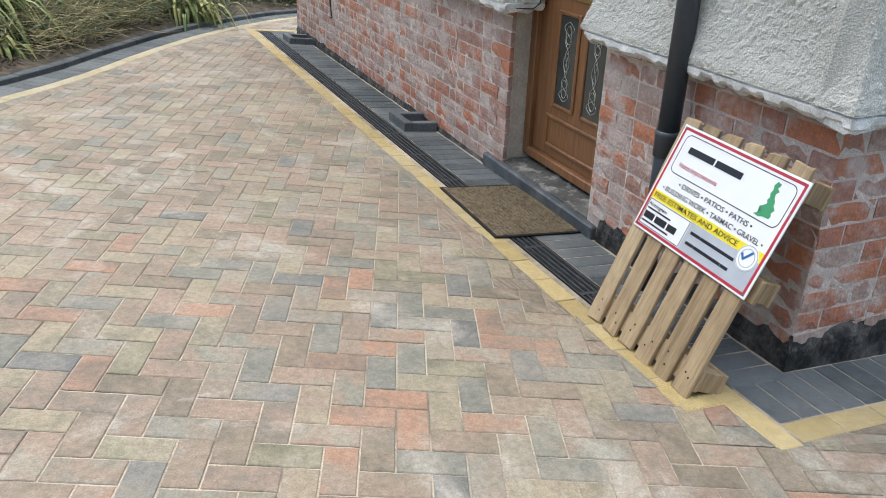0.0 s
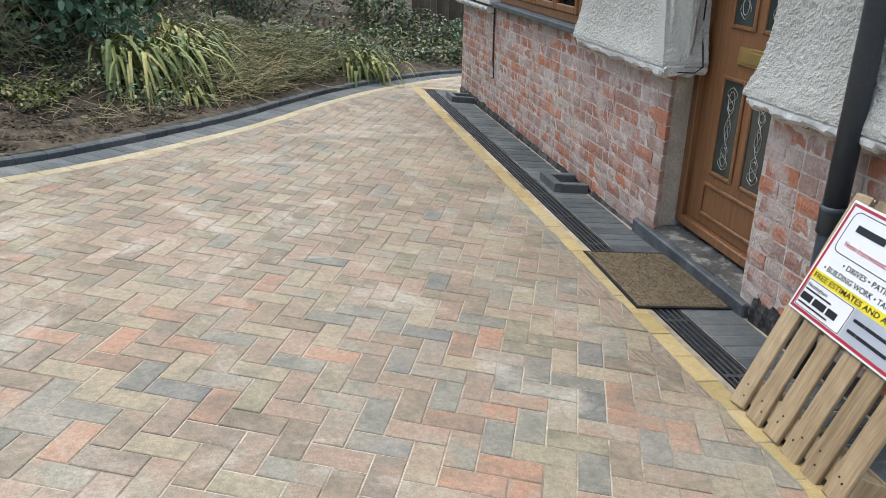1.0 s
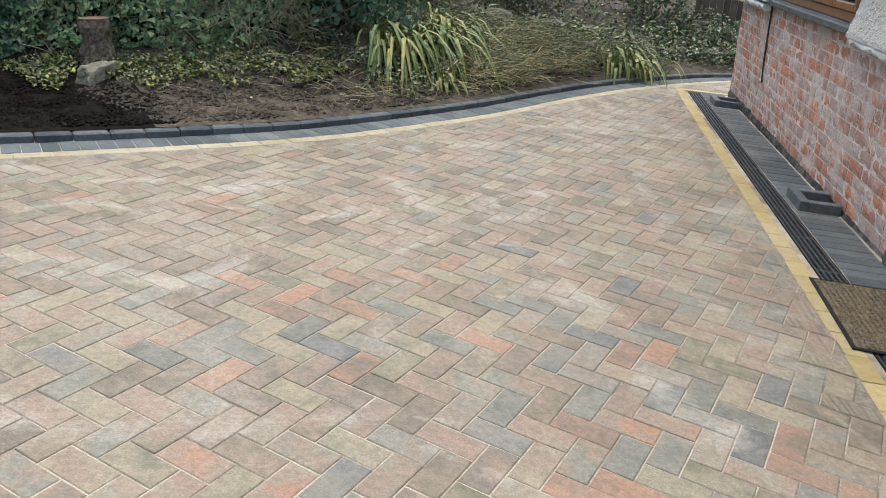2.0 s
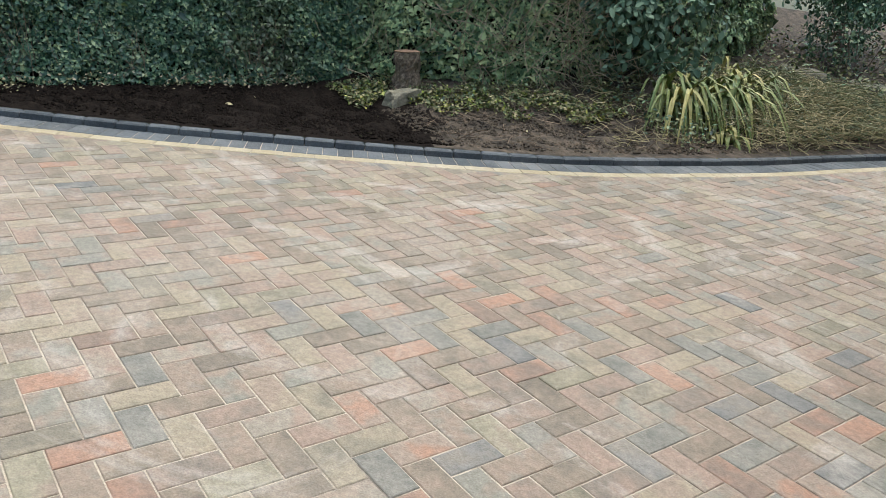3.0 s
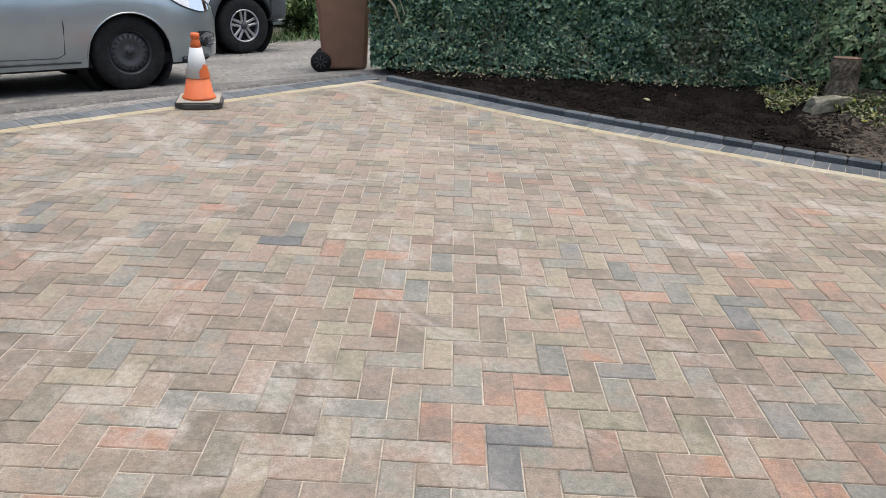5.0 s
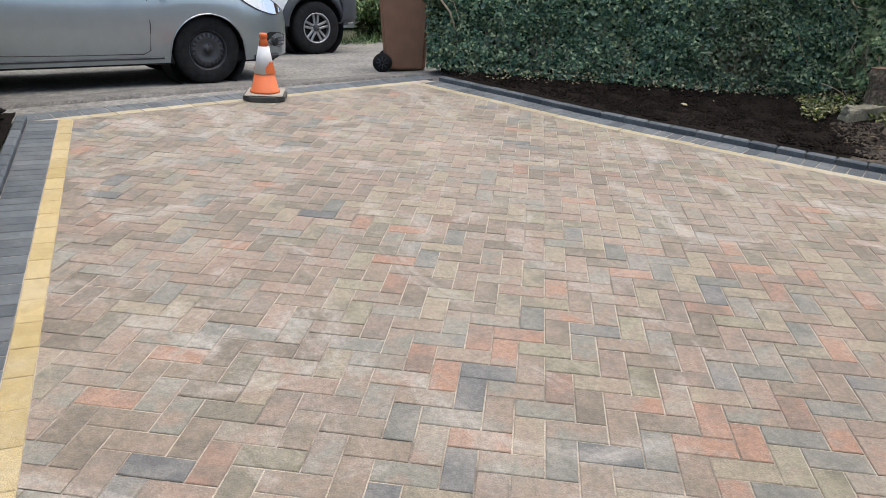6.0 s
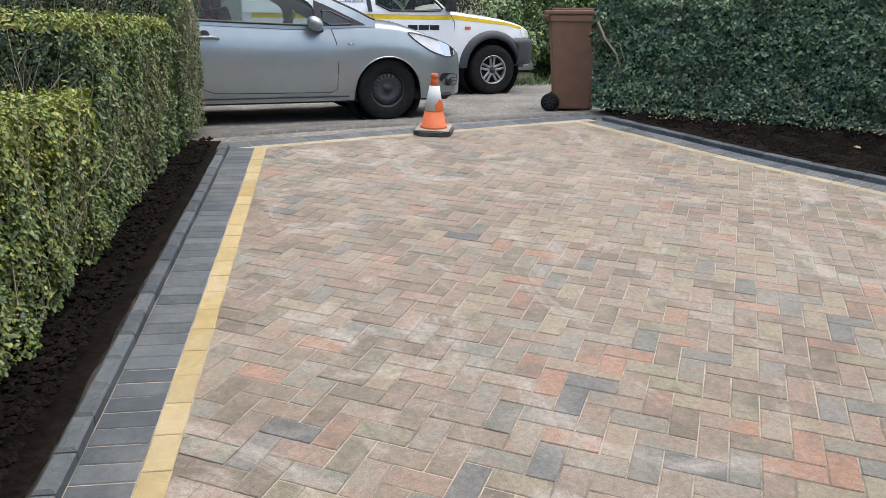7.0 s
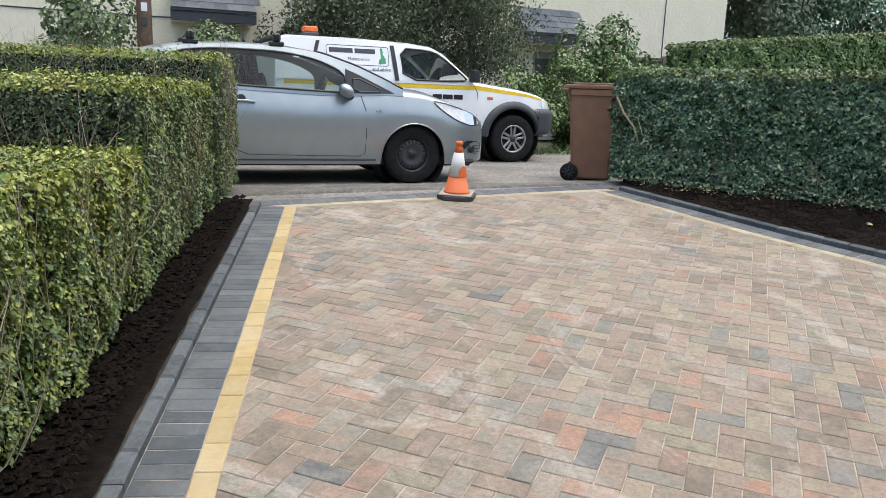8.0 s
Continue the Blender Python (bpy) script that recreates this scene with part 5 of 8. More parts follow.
def rounded(points, x, r=0.06):
    return sum(curve_at(points, x + r * k / 4) * w for k, w in zip(range(-4, 5), (1, 2, 3, 4, 5, 4, 3, 2, 1))) / 25


def grid_mesh(bm, rows, flip=False, mat=0):
    vs = [[bm.verts.new(p) for p in row] for row in rows]
    for a, b in zip(vs, vs[1:]):
        for i in range(len(a) - 1):
            q = (a[i], a[i + 1], b[i + 1], b[i])
            f = bm.faces.new(q[::-1] if flip else q)
            f.material_index = mat
    return vs


def body_side(xs, bottom, belt, half, mid, section, sign, steps=14):
    """One flank: a grid from the lower edge to the belt line, bulging by section(q)."""
    rows = []
    for x in xs:
        z0, z1, w = bottom(x), belt(x), half(x)
        row = []
        for k in range(steps + 1):
            z = z0 + (z1 - z0) * k / steps
            row.append((x, mid - sign * w * section((z - 0.2) / max(z1 - 0.2, 0.1)), z))
        rows.append(row)
    return rows


def holed_panel(outer, holes, place):
    """A flat (x, z) panel with holes, bent into place by place(x, z)."""
    bm = bmesh.new()
    for loop in [outer] + holes:
        vs = [bm.verts.new((x, 0, z)) for x, z in loop]
        for a, b in zip(vs, vs[1:] + vs[:1]):
            bm.edges.new((a, b))
    bmesh.ops.triangle_fill(bm, edges=bm.edges[:], use_beauty=True, normal=(0, -1, 0))
    for v in bm.verts:
        v.co = place(v.co.x, v.co.z)
    return bm


def pane_from(loop, place, inset=0.0):
    bm = bmesh.new()
    vs = [bm.verts.new(place(x, z)) for x, z in loop]
    f = bm.faces.new(vs)
    bmesh.ops.triangulate(bm, faces=[f])
    return bm


def soften(loop, n=3):
    """Rounds the corners of a closed (x, z) outline."""
    for _ in range(n):
        out = []
        for (ax, az), (bx, bz) in zip(loop, loop[1:] + loop[:1]):
            out += [(ax * 0.8 + bx * 0.2, az * 0.8 + bz * 0.2), (ax * 0.2 + bx * 0.8, az * 0.2 + bz * 0.8)]
        loop = out
    return loop


def wheel(parent, x, y, r, width, rim_r, rim_mat, style, label):
    """A tyre with a rim; the rim's face looks to -y."""
    s = r / 0.31
    tyre = part("wheel", lathe([(rim_r, 0.012), (rim_r + 0.02, 0.002), (r - 0.05, 0.0), (r - 0.022, 0.010), (r - 0.004, 0.028), (r, 0.05), (r, width - 0.05), (r - 0.004, width - 0.028), (r - 0.03, width), (rim_r, width - 0.01)], 56, "Y", False), RUBBER, parent, label, pose(x, y, r), smooth=True)
    part("rim_barrel", lathe([(rim_r, 0.012), (rim_r - 0.012, 0.022), (rim_r - 0.018, 0.06), (rim_r - 0.018, width - 0.02)], 48, "Y", False), rim_mat, tyre, smooth=True)
    if style == "steel":
        part("rim_disc", lathe([(0.0, 0.022), (0.035, 0.022), (0.04, 0.030), (0.075, 0.034), (0.10, 0.020), (0.125, 0.018), (rim_r - 0.02, 0.040), (rim_r - 0.015, 0.05)], 48, "Y", False), rim_mat, tyre, "dark grey steel disc", smooth=True)
        slot = boxes(((-0.011, 0.0165, 0.116), (0.011, 0.034, 0.152)), bevel=0.004)
        me = bpy.data.meshes.new("rim_slot")
        slot.to_mesh(me)
        slot.free()
        me.materials.append(INTERIOR)
        for k in range(20):
            link_mesh("rim_slot", me, tyre, "dark ventilation slot", pose(0, 0, 0, 0, 18 * k, 0))
        part("hub_cap", lathe([(0.0, 0.012), (0.028, 0.014), (0.032, 0.022)], 24, "Y"), BLACK_PLASTIC, tyre, smooth=True)
        for k in range(5):
            a = 2 * math.pi * k / 5
            part("wheel_nut", lathe([(0.0, -0.004), (0.009, -0.004), (0.010, 0.012)], 6, "Y"), STEEL, tyre, "", pose(0.055 * math.cos(a), 0.028, 0.055 * math.sin(a)))
    else:
        part("rim_back", lathe([(0.0, 0.07), (rim_r - 0.02, 0.07)], 32, "Y"), BLACK_PLASTIC, tyre)
        for k in range(5):
            bm = bmesh.new()
            for q in (-1, 1):
                box(bm, (-0.017, 0.022, 0.035), (0.017, 0.05, rim_r - 0.008), 0.007, m=pose(q * 0.016, 0, 0, 0, q * 6, 0))
            bmesh.ops.rotate(bm, cent=(0, 0, 0), matrix=Matrix.Rotation(2 * math.pi * k / 5, 3, "Y"), verts=bm.verts)
            part("spoke", bm, rim_mat, tyre)
        part("hub_cap", lathe([(0.0, 0.008), (0.04, 0.010), (0.05, 0.03), (0.055, 0.05)], 24, "Y"), STEEL, tyre, smooth=True)
        part("rim_lip", lathe([(rim_r + 0.004, 0.004), (rim_r + 0.004, 0.0), (rim_r - 0.012, 0.004), (rim_r - 0.014, 0.022)], 48, "Y", False), rim_mat, tyre, smooth=True)
    return tyre


def arch(xc, r, zc):
    return lambda x: zc + math.sqrt(max(r * r - (x - xc) ** 2, 0)) if abs(x - xc) < r else -1


def build_car():
    car = thing("car", pose(-4.34, -3.14, LANE_Z, 0, 0, LANE_TURN), "parked silver-blue three-door hatchback with black roof bars", "car")
    MID = 0.845
    half_pts = [(-3.13, 0.62), (-2.95, 0.76), (-2.5, 0.835), (-1.5, 0.845), (0.0, 0.845), (0.35, 0.84), (0.56, 0.82), (0.72, 0.775), (0.83, 0.69), (0.89, 0.58)]
    belt_pts = [(-3.13, 0.95), (-2.6, 0.995), (-1.8, 0.955), (-1.0, 0.922), (-0.6, 0.93), (-0.35, 0.945), (-0.1, 0.945), (0.15, 0.922), (0.4, 0.865), (0.62, 0.80), (0.78, 0.735), (0.89, 0.66)]
    half = lambda x: rounded(half_pts, x, 0.05)
    belt = lambda x: rounded(belt_pts, x, 0.1)
    af, ar = arch(0.0, 0.355, 0.285), arch(-2.51, 0.355, 0.285)
    bottom = lambda x: max(0.215 if x < 0.45 else 0.215 + (x - 0.45) * 0.08, af(x), ar(x))
    section = lambda q: 0.955 + 0.05 * math.sin(min(max(q, 0), 1) * math.pi * 0.9) - 0.045 * max(q - 0.75, 0) / 0.25
    xs = sorted(set([round(-3.13 + 0.035 * i, 4) for i in range(120) if -3.13 + 0.035 * i <= 0.89] + [0.89, -0.354, 0.354, -2.864, -2.156]))
    bm = bmesh.new()
    for sign in (1, -1):
        grid_mesh(bm, body_side(xs, bottom, belt, half, MID, section, sign), flip=sign < 0)
    # bonnet and nose: across between the belt lines, then down the front
    hood = [x for x in xs if x >= -0.30]
    rows = []
    for x in hood:
        w = half(x) * section(1.0)
        crown = 0.085 * min(1, (0.97 - x) / 0.8)
        rows.append([(x, MID - w * (1 - 2 * k / 16), belt(x) + crown * (1 - (1 - 2 * k / 16) ** 4)) for k in range(17)])
    grid_mesh(bm, rows, flip=True)
    xf = hood[-1]
    nose = []
    wf = half(xf) * section(1.0)
    for j in range(9):
        q = j / 8
        z = belt(xf) * (1 - q) + 0.25 * q
        bulge = 0.06 * math.sin(q * math.pi)
        nose.append([(xf + bulge * (1 - (1 - 2 * k / 16) ** 2) * 0.8, MID - (wf + (half(xf) - wf) * math.sin(q * 3.14)) * (1 - 2 * k / 16), z + 0.075 * 0.11 * (1 - (1 - 2 * k / 16) ** 4) * (1 - q)) for k in range(17)])
    grid_mesh(bm, nose, flip=True)
    tail = [[(-3.13 - 0.05 * math.sin(j / 6 * 3.1), MID - half(-3.13) * (1 - 2 * k / 8), belt(-3.13) * (1 - j / 6) + 0.25 * j / 6) for k in range(9)] for j in range(7)]
    grid_mesh(bm, tail)
    bmesh.ops.remove_doubles(bm, verts=bm.verts, dist=0.002)
    bmesh.ops.recalc_face_normals(bm, faces=bm.faces)
    body = part("body", bm, SILVER, car, "silver-blue metallic body", smooth=True)
    # greenhouse
    base_z = lambda x: belt(x)
    roof_pts = [(-3.08, 1.02), (-2.92, 1.17), (-2.72, 1.285), (-2.3, 1.36), (-1.75, 1.388), (-1.30, 1.375), (-0.98, 1.335), (-0.62, 1.222), (-0.28, 1.075), (-0.12, 0.985)]
    roof = lambda x: rounded(roof_pts, x, 0.10)
    lean = lambda x, z: 0.045 + 0.17 * max(0, (z - 0.93) / 0.45) ** 1.2

    def flank(sign, out=0.0):
        def place(x, z):
            y = MID - sign * (half(x) * 0.995 - lean(x, z) + out)
            return Vector((x, y, z))
        return place

    win = soften([(-2.36, 1.015), (-1.5, 0.972), (-0.78, 0.948), (-0.73, 0.965), (-0.75, 1.148), (-1.02, 1.268), (-1.38, 1.332), (-2.05, 1.338), (-2.46, 1.28)], 2)
    quarter = soften([(-0.66, 0.952), (-0.31, 0.962), (-0.66, 1.12)], 1)
    rear = soften([(-2.84, 1.05), (-2.53, 1.03), (-2.56, 1.26), (-2.72, 1.21)], 1)
    xs_roof = [-3.06 + 0.06 * i for i in range(49)]
    xs_roof = [x for x in xs_roof if x <= -0.12] + [-0.12]
    outer = [(x, base_z(x) - 0.012) for x in xs_roof] + [(x, roof(x)) for x in xs_roof[::-1]]
    for sign in (1, -1):
        part("pillar_frame", holed_panel(outer, [win, quarter, rear], flank(sign)), SILVER, car, smooth=False)
        for loop in (win, quarter, rear):
            g = part("side_window", pane_from(loop, flank(sign, 0.002)), CAR_GLASS, car, "tinted side glass")
            g.visible_shadow = False
        if sign == 1:
            for loop in (win, quarter):
                pts = [flank(sign, 0.004)(x, z) for x, z in loop]
                part("window_seal", tube([*pts, pts[0]], 0.011, 6), BLACK_PLASTIC, car)
    bm = bmesh.new()
    rows = []
    for x in [x for x in xs_roof if x <= -0.98]:
        w = half(x) * 0.995 - lean(x, roof(x))
        rows.append([(x, MID - w * (1 - 2 * k / 14), roof(x) + 0.045 * (1 - (1 - 2 * k / 14) ** 2)) for k in range(15)])
    grid_mesh(bm, rows, flip=True)
    part("roof", bm, SILVER, car, "silver-blue roof", smooth=True)
    bm = bmesh.new()
    rows = []
    for x in [x for x in xs_roof if x >= -1.0]:
        w = half(x) * 0.995 - lean(x, roof(x)) - 0.02
        rows.append([(x + 0.05 * (1 - (1 - 2 * k / 14) ** 2) * (1 if x > -0.9 else 0.3), MID - w * (1 - 2 * k / 14), roof(x) + 0.045 * (1 - (1 - 2 * k / 14) ** 2)) for k in range(15)])
    grid_mesh(bm, rows, flip=True)
    ws = part("windscreen", bm, CAR_GLASS, car, "tinted windscreen", smooth=True)
    ws.visible_shadow = False
    # added black bar imitates the dark look of the windscreen seen edge-on
    edge_xs = [x for x in xs_roof if x >= -1.05]
    part("windscreen_dark_strip", tube([flank(1, -0.012)(x, roof(x) + 0.010) for x in edge_xs], 0.012, 6), BLACK_PLASTIC, car, "black bar added for the dark strip of the edge-on windscreen")
    part("scuttle", boxes(((-0.36, 0.14, 0.90), (-0.10, 1.55, 0.965)), bevel=0.02), BLACK_PLASTIC, car)
    part("quarter_surround", pane_from([(-0.75, 0.942), (-0.22, 0.955), (-0.60, 1.135), (-0.735, 1.19)], flank(1, 0.005)), BLACK_PLASTIC, car, "black quarter window surround")
    part("quarter_glass", pane_from(quarter, flank(1, 0.009)), DOOR_GLASS, car, "dark quarter window glass")
    # door lines, handle, mirror, lamp, bumper details
    skin = lambda x, z, out=0.003: Vector((x, MID - half(x) * section((z - 0.2) / max(belt(x) - 0.2, 0.1)) - out, z))
    seam = [(-2.0, 0.955), (-2.03, 0.82), (-1.98, 0.55), (-1.86, 0.36), (-1.74, 0.315), (-1.2, 0.305), (-0.60, 0.300), (-0.54, 0.33), (-0.53, 0.55), (-0.54, 0.78), (-0.58, 0.915)]
    part("door_seam", tube([skin(x, z, 0.0005) for x, z in seam], 0.0045, 6), BLACK_PLASTIC, car, "dark door gap")
    part("sill_line", tube([skin(x, 0.262, 0.0) for x in [-2.12 + 0.1 * i for i in range(18)]], 0.012, 6), GREY_PLASTIC, car, "grey sill edge")
    handle = part("door_handle", tube([skin(-1.93, 0.825, 0.012), skin(-1.86, 0.835, 0.03), skin(-1.74, 0.835, 0.03), skin(-1.67, 0.825, 0.012)], 0.014, 8), SILVER, car, "silver door handle", smooth=True)
    part("handle_recess", lathe([(0.0, -0.001), (0.045, -0.001), (0.05, 0.004)], 20, "Y"), GREY_PLASTIC, car, "", Matrix.Translation(skin(-1.80, 0.85, 0.001)))
    bm = bmesh.new()
    bmesh.ops.create_uvsphere(bm, u_segments=20, v_segments=12, radius=1.0)
    for v in bm.verts:
        v.co = Vector((v.co.x * 0.075 - 0.02 * v.co.z, v.co.y * 0.10, v.co.z * 0.072))
    mirror = part("wing_mirror", bm, SILVER, car, "silver wing mirror", Matrix.Translation(skin(-0.76, 0.965, 0.11)), smooth=True)
    part("mirror_foot", tube([skin(-0.68, 0.905, 0.0) - skin(-0.76, 0.965, 0.11), Vector((0.0, 0.0, -0.05))], 0.026, 8), BLACK_PLASTIC, mirror, "black mirror foot")
    lamp = [(0.21, 0.89), (0.30, 0.88), (0.52, 0.835), (0.68, 0.775), (0.79, 0.71), (0.81, 0.655), (0.68, 0.635), (0.50, 0.685), (0.33, 0.785)]
    lamp = soften(lamp, 2)
    part("headlight_bowl", pane_from(lamp, lambda x, z: skin(x, min(z, belt(x) - 0.004), 0.002)), LAMP_BOWL, car, "headlight reflector")
    part("headlight", pane_from(lamp, lambda x, z: skin(x, min(z, belt(x) - 0.004), 0.010)), LAMP_GLASS, car, "clear headlight cover")
    pts = [skin(x, min(z, belt(x) - 0.004), 0.008) for x, z in lamp]
    part("headlight_seal", tube([*pts, pts[0]], 0.005, 5), GREY_PLASTIC, car)
    grille = [(0.56, 0.40), (0.60, 0.475), (0.74, 0.47), (0.85, 0.44), (0.85, 0.35), (0.72, 0.32)]
    part("lower_grille", pane_from(soften(grille, 1), lambda x, z: skin(x, z, 0.004)), BLACK_PLASTIC, car, "black bumper vent")
    for z in (0.35, 0.385, 0.42):
        part("vent_bar", tube([skin(x, z, 0.008) for x in (0.64, 0.73, 0.82)], 0.006, 5), GREY_PLASTIC, car)
    fog = lathe([(0.0, -0.012), (0.035, -0.010), (0.046, 0.0), (0.05, 0.012)], 24, "Y")
    part("fog_lamp", fog, BLACK_PLASTIC, car, "round fog lamp blank", Matrix.Translation(skin(0.70, 0.385, 0.008)) @ pose(0, 0, 0, 0, 0, 35))
    part("side_repeater", boxes(((-0.03, -0.004, -0.016), (0.03, 0.004, 0.016)), bevel=0.003), LAMP_GLASS, car, "", Matrix.Translation(skin(-0.40, 0.765, 0.002)))
    part("front_splitter", tube([Vector((0.46, MID - half(0.46) * 0.97, 0.235)), Vector((0.70, MID - half(0.70) * 0.99, 0.245)), Vector((0.85, MID - 0.52, 0.25)), Vector((0.90, MID, 0.25)), Vector((0.85, MID + 0.5, 0.25))], 0.025, 8), BLACK_PLASTIC, car)
    part("grille_bar", boxes(((0.89, MID - 0.38, 0.55), (0.945, MID + 0.38, 0.62)), bevel=0.02), CHROME, car)
    part("upper_grille", boxes(((0.87, MID - 0.42, 0.46), (0.935, MID + 0.42, 0.53)), bevel=0.01), BLACK_PLASTIC, car)
    # wheel arch lips and wells
    for xc in (0.0, -2.51):
        pts = []
        for k in range(25):
            a = math.pi * k / 24
            x, z = xc + 0.362 * math.cos(a), 0.285 + 0.362 * math.sin(a)
            pts.append(skin(x, z, 0.002))
        part("arch_lip", tube(pts, 0.006, 6), SILVER, car)
        well = lathe([(0.38, 0.0), (0.38, 0.32), (0.0, 0.32)], 32, "Y", False)
        part("wheel_well", well, INTERIOR, car, "", pose(xc, 0.06, 0.285))
        wheel(car, xc, 0.035, 0.318, 0.185, 0.185, STEEL, "steel", "black tyre with dark steel rim")
        wheel(car, xc, 2 * MID - 0.035 - 0.185, 0.318, 0.185, 0.185, STEEL, "steel", "black tyre with dark steel rim")
    part("underbody", boxes(((-3.0, 0.12, 0.19), (0.72, 2 * MID - 0.12, 0.30)), bevel=0.02), INTERIOR, car)
    # cabin
    for y in (0.44, 1.22):
        bm = bmesh.new()
        box(bm, (-1.43, y - 0.22, 0.50), (-0.95, y + 0.22, 0.64), 0.05, segments=2)
        box(bm, (-0.07, -0.22, 0.0), (0.07, 0.22, 0.55), 0.05, m=pose(-1.46, y, 0.58, 0, -16, 0), segments=2)
        seat = part("seat", bm, INTERIOR, car, "dark fabric seat")
        bm = bmesh.new()
        box(bm, (-0.05, -0.13, 0.0), (0.05, 0.13, 0.20), 0.045, segments=3)
        part("headrest", bm, GREY_PLASTIC, seat, "grey headrest", pose(-1.63, y, 1.10, 0, -10, 0))
        bm = bmesh.new()
        box(bm, (-0.053, -0.085, 0.035), (0.053, 0.085, 0.15), 0.03, segments=2)
        part("headrest_panel", bm, SEAT_RED, seat, "red headrest panel", pose(-1.63, y, 1.10, 0, -10, 0))
    part("rear_seat", boxes(((-2.75, 0.25, 0.5), (-2.35, 1.44, 1.05)), bevel=0.05), INTERIOR, car)
    part("dashboard", boxes(((-0.80, 0.12, 0.62), (-0.34, 1.57, 0.96)), bevel=0.05), INTERIOR, car)
    bm = lathe([(0.17, -0.012), (0.185, -0.012), (0.19, 0.0), (0.185, 0.012), (0.17, 0.012), (0.17, -0.012)], 28, "X")
    part("steering_wheel", bm, BLACK_PLASTIC, car, "", pose(-0.95, 0.44, 0.93, 0, 25, 0))
    part("cabin_floor", boxes(((-2.9, 0.12, 0.31), (-0.3, 1.57, 0.48))), INTERIOR, car)
    # roof bars
    for x in (-2.25, -1.42):
        bar = part("roof_bar", tube([(x, 0.16, roof(x) + 0.10), (x, MID, roof(x) + 0.125), (x, 2 * MID - 0.16, roof(x) + 0.10)], 0.016, 8), BLACK_PLASTIC, car, "black roof bar")
        for y in (0.235, 2 * MID - 0.235):
            bm = bmesh.new()
            box(bm, (x - 0.075, y - 0.03, roof(x) + 0.0), (x + 0.075, y + 0.03, roof(x) + 0.05), 0.012)
            box(bm, (x - 0.04, y - 0.045, roof(x) + 0.04), (x + 0.04, y + 0.03, roof(x) + 0.13), 0.02)
            part("bar_foot", bm, BLACK_PLASTIC, bar, "black roof bar foot")


build_car()


def build_van():
    van = thing("van", pose(-7.96, -3.09, LANE_Z, 0, 0, LANE_TURN) , "white high-sided off-road van with yellow stripe and orange beacon", "van")
    MID = 0.86
    half_pts = [(-3.5, 0.84), (-0.6, 0.85), (0.2, 0.83), (0.5, 0.79), (0.66, 0.70), (0.70, 0.60)]
    belt_pts = [(-3.5, 1.13), (-0.75, 1.13), (-0.6, 1.12), (0.2, 1.02), (0.5, 0.955), (0.65, 0.89), (0.70, 0.82)]
    half = lambda x: rounded(half_pts, x, 0.05)
    belt = lambda x: rounded(belt_pts, x, 0.05)
    af, ar = arch(0.0, 0.44, 0.36), arch(-2.35, 0.44, 0.36)
    bottom = lambda x: max(0.40, af(x), ar(x))
    section = lambda q: 0.97 + 0.035 * math.sin(min(max(q, 0), 1) * math.pi) - 0.01 * q
    xs = sorted(set([round(-3.5 + 0.05 * i, 4) for i in range(85) if -3.5 + 0.05 * i <= 0.70] + [0.70, -0.439, 0.439]))
    bm = bmesh.new()
    for sign in (1, -1):
        grid_mesh(bm, body_side(xs, bottom, belt, half, MID, section, sign), flip=sign < 0)
    hood = [x for x in xs if x >= -0.70]
    rows = [[(x, MID - half(x) * section(1.0) * (1 - 2 * k / 14), belt(x) + 0.06 * (1 - (1 - 2 * k / 14) ** 4)) for k in range(15)] for x in hood]
    grid_mesh(bm, rows, flip=True)
    nose = [[(0.70 + 0.02 * math.sin(j / 5 * 3), MID - half(0.70) * (1 - 2 * k / 14), belt(0.70) * (1 - j / 5) + 0.45 * j / 5) for k in range(15)] for j in range(6)]
    grid_mesh(bm, nose, flip=True)
    bmesh.ops.remove_doubles(bm, verts=bm.verts, dist=0.002)
    bmesh.ops.recalc_face_normals(bm, faces=bm.faces)
    part("body", bm, WHITE_PAINT, van, "white painted body", smooth=True)
    lean = lambda z: 0.02 + 0.13 * max(0, (z - 1.13) / 0.52) ** 1.3

    def flank(sign, out=0.0):
        return lambda x, z: Vector((x, MID - sign * (0.845 - lean(z) + out), z))

    outer = [(-3.5, 1.10), (-0.64, 1.10), (-0.68, 1.15), (-1.14, 1.53), (-1.30, 1.605), (-1.6, 1.635), (-2.4, 1.66), (-3.3, 1.655), (-3.5, 1.60)]
    win = soften([(-1.73, 1.15), (-0.83, 1.15), (-0.77, 1.19), (-1.19, 1.51), (-1.35, 1.56), (-1.77, 1.575)], 1)
    for sign in (1, -1):
        part("upper_side", holed_panel(outer, [win], flank(sign)), WHITE_PAINT, van)
        g = part("side_window", pane_from(win, flank(sign, 0.002)), CAR_GLASS, van, "dark cab side glass")
        g.visible_shadow = False
    pts = [flank(1, 0.004)(x, z) for x, z in win]
    part("window_frame", tube([*pts, pts[0]], 0.014, 6), BLACK_PLASTIC, van, "black window seal")
    part("pillar_band", pane_from([(-1.86, 1.13), (-1.80, 1.13), (-1.83, 1.38), (-1.86, 1.605), (-1.92, 1.605), (-1.89, 1.38)], flank(1, 0.012)), BLACK_PLASTIC, van, "black door pillar")
    part("rear_window_edge", pane_from([(-3.02, 1.37), (-2.95, 1.62), (-2.90, 1.62), (-2.97, 1.37)], flank(1, 0.006)), BLACK_PLASTIC, van)
    bm = bmesh.new()
    roof_line = [(-3.5, 1.60), (-3.3, 1.655), (-2.4, 1.66), (-1.6, 1.635), (-1.30, 1.605), (-1.14, 1.53)]
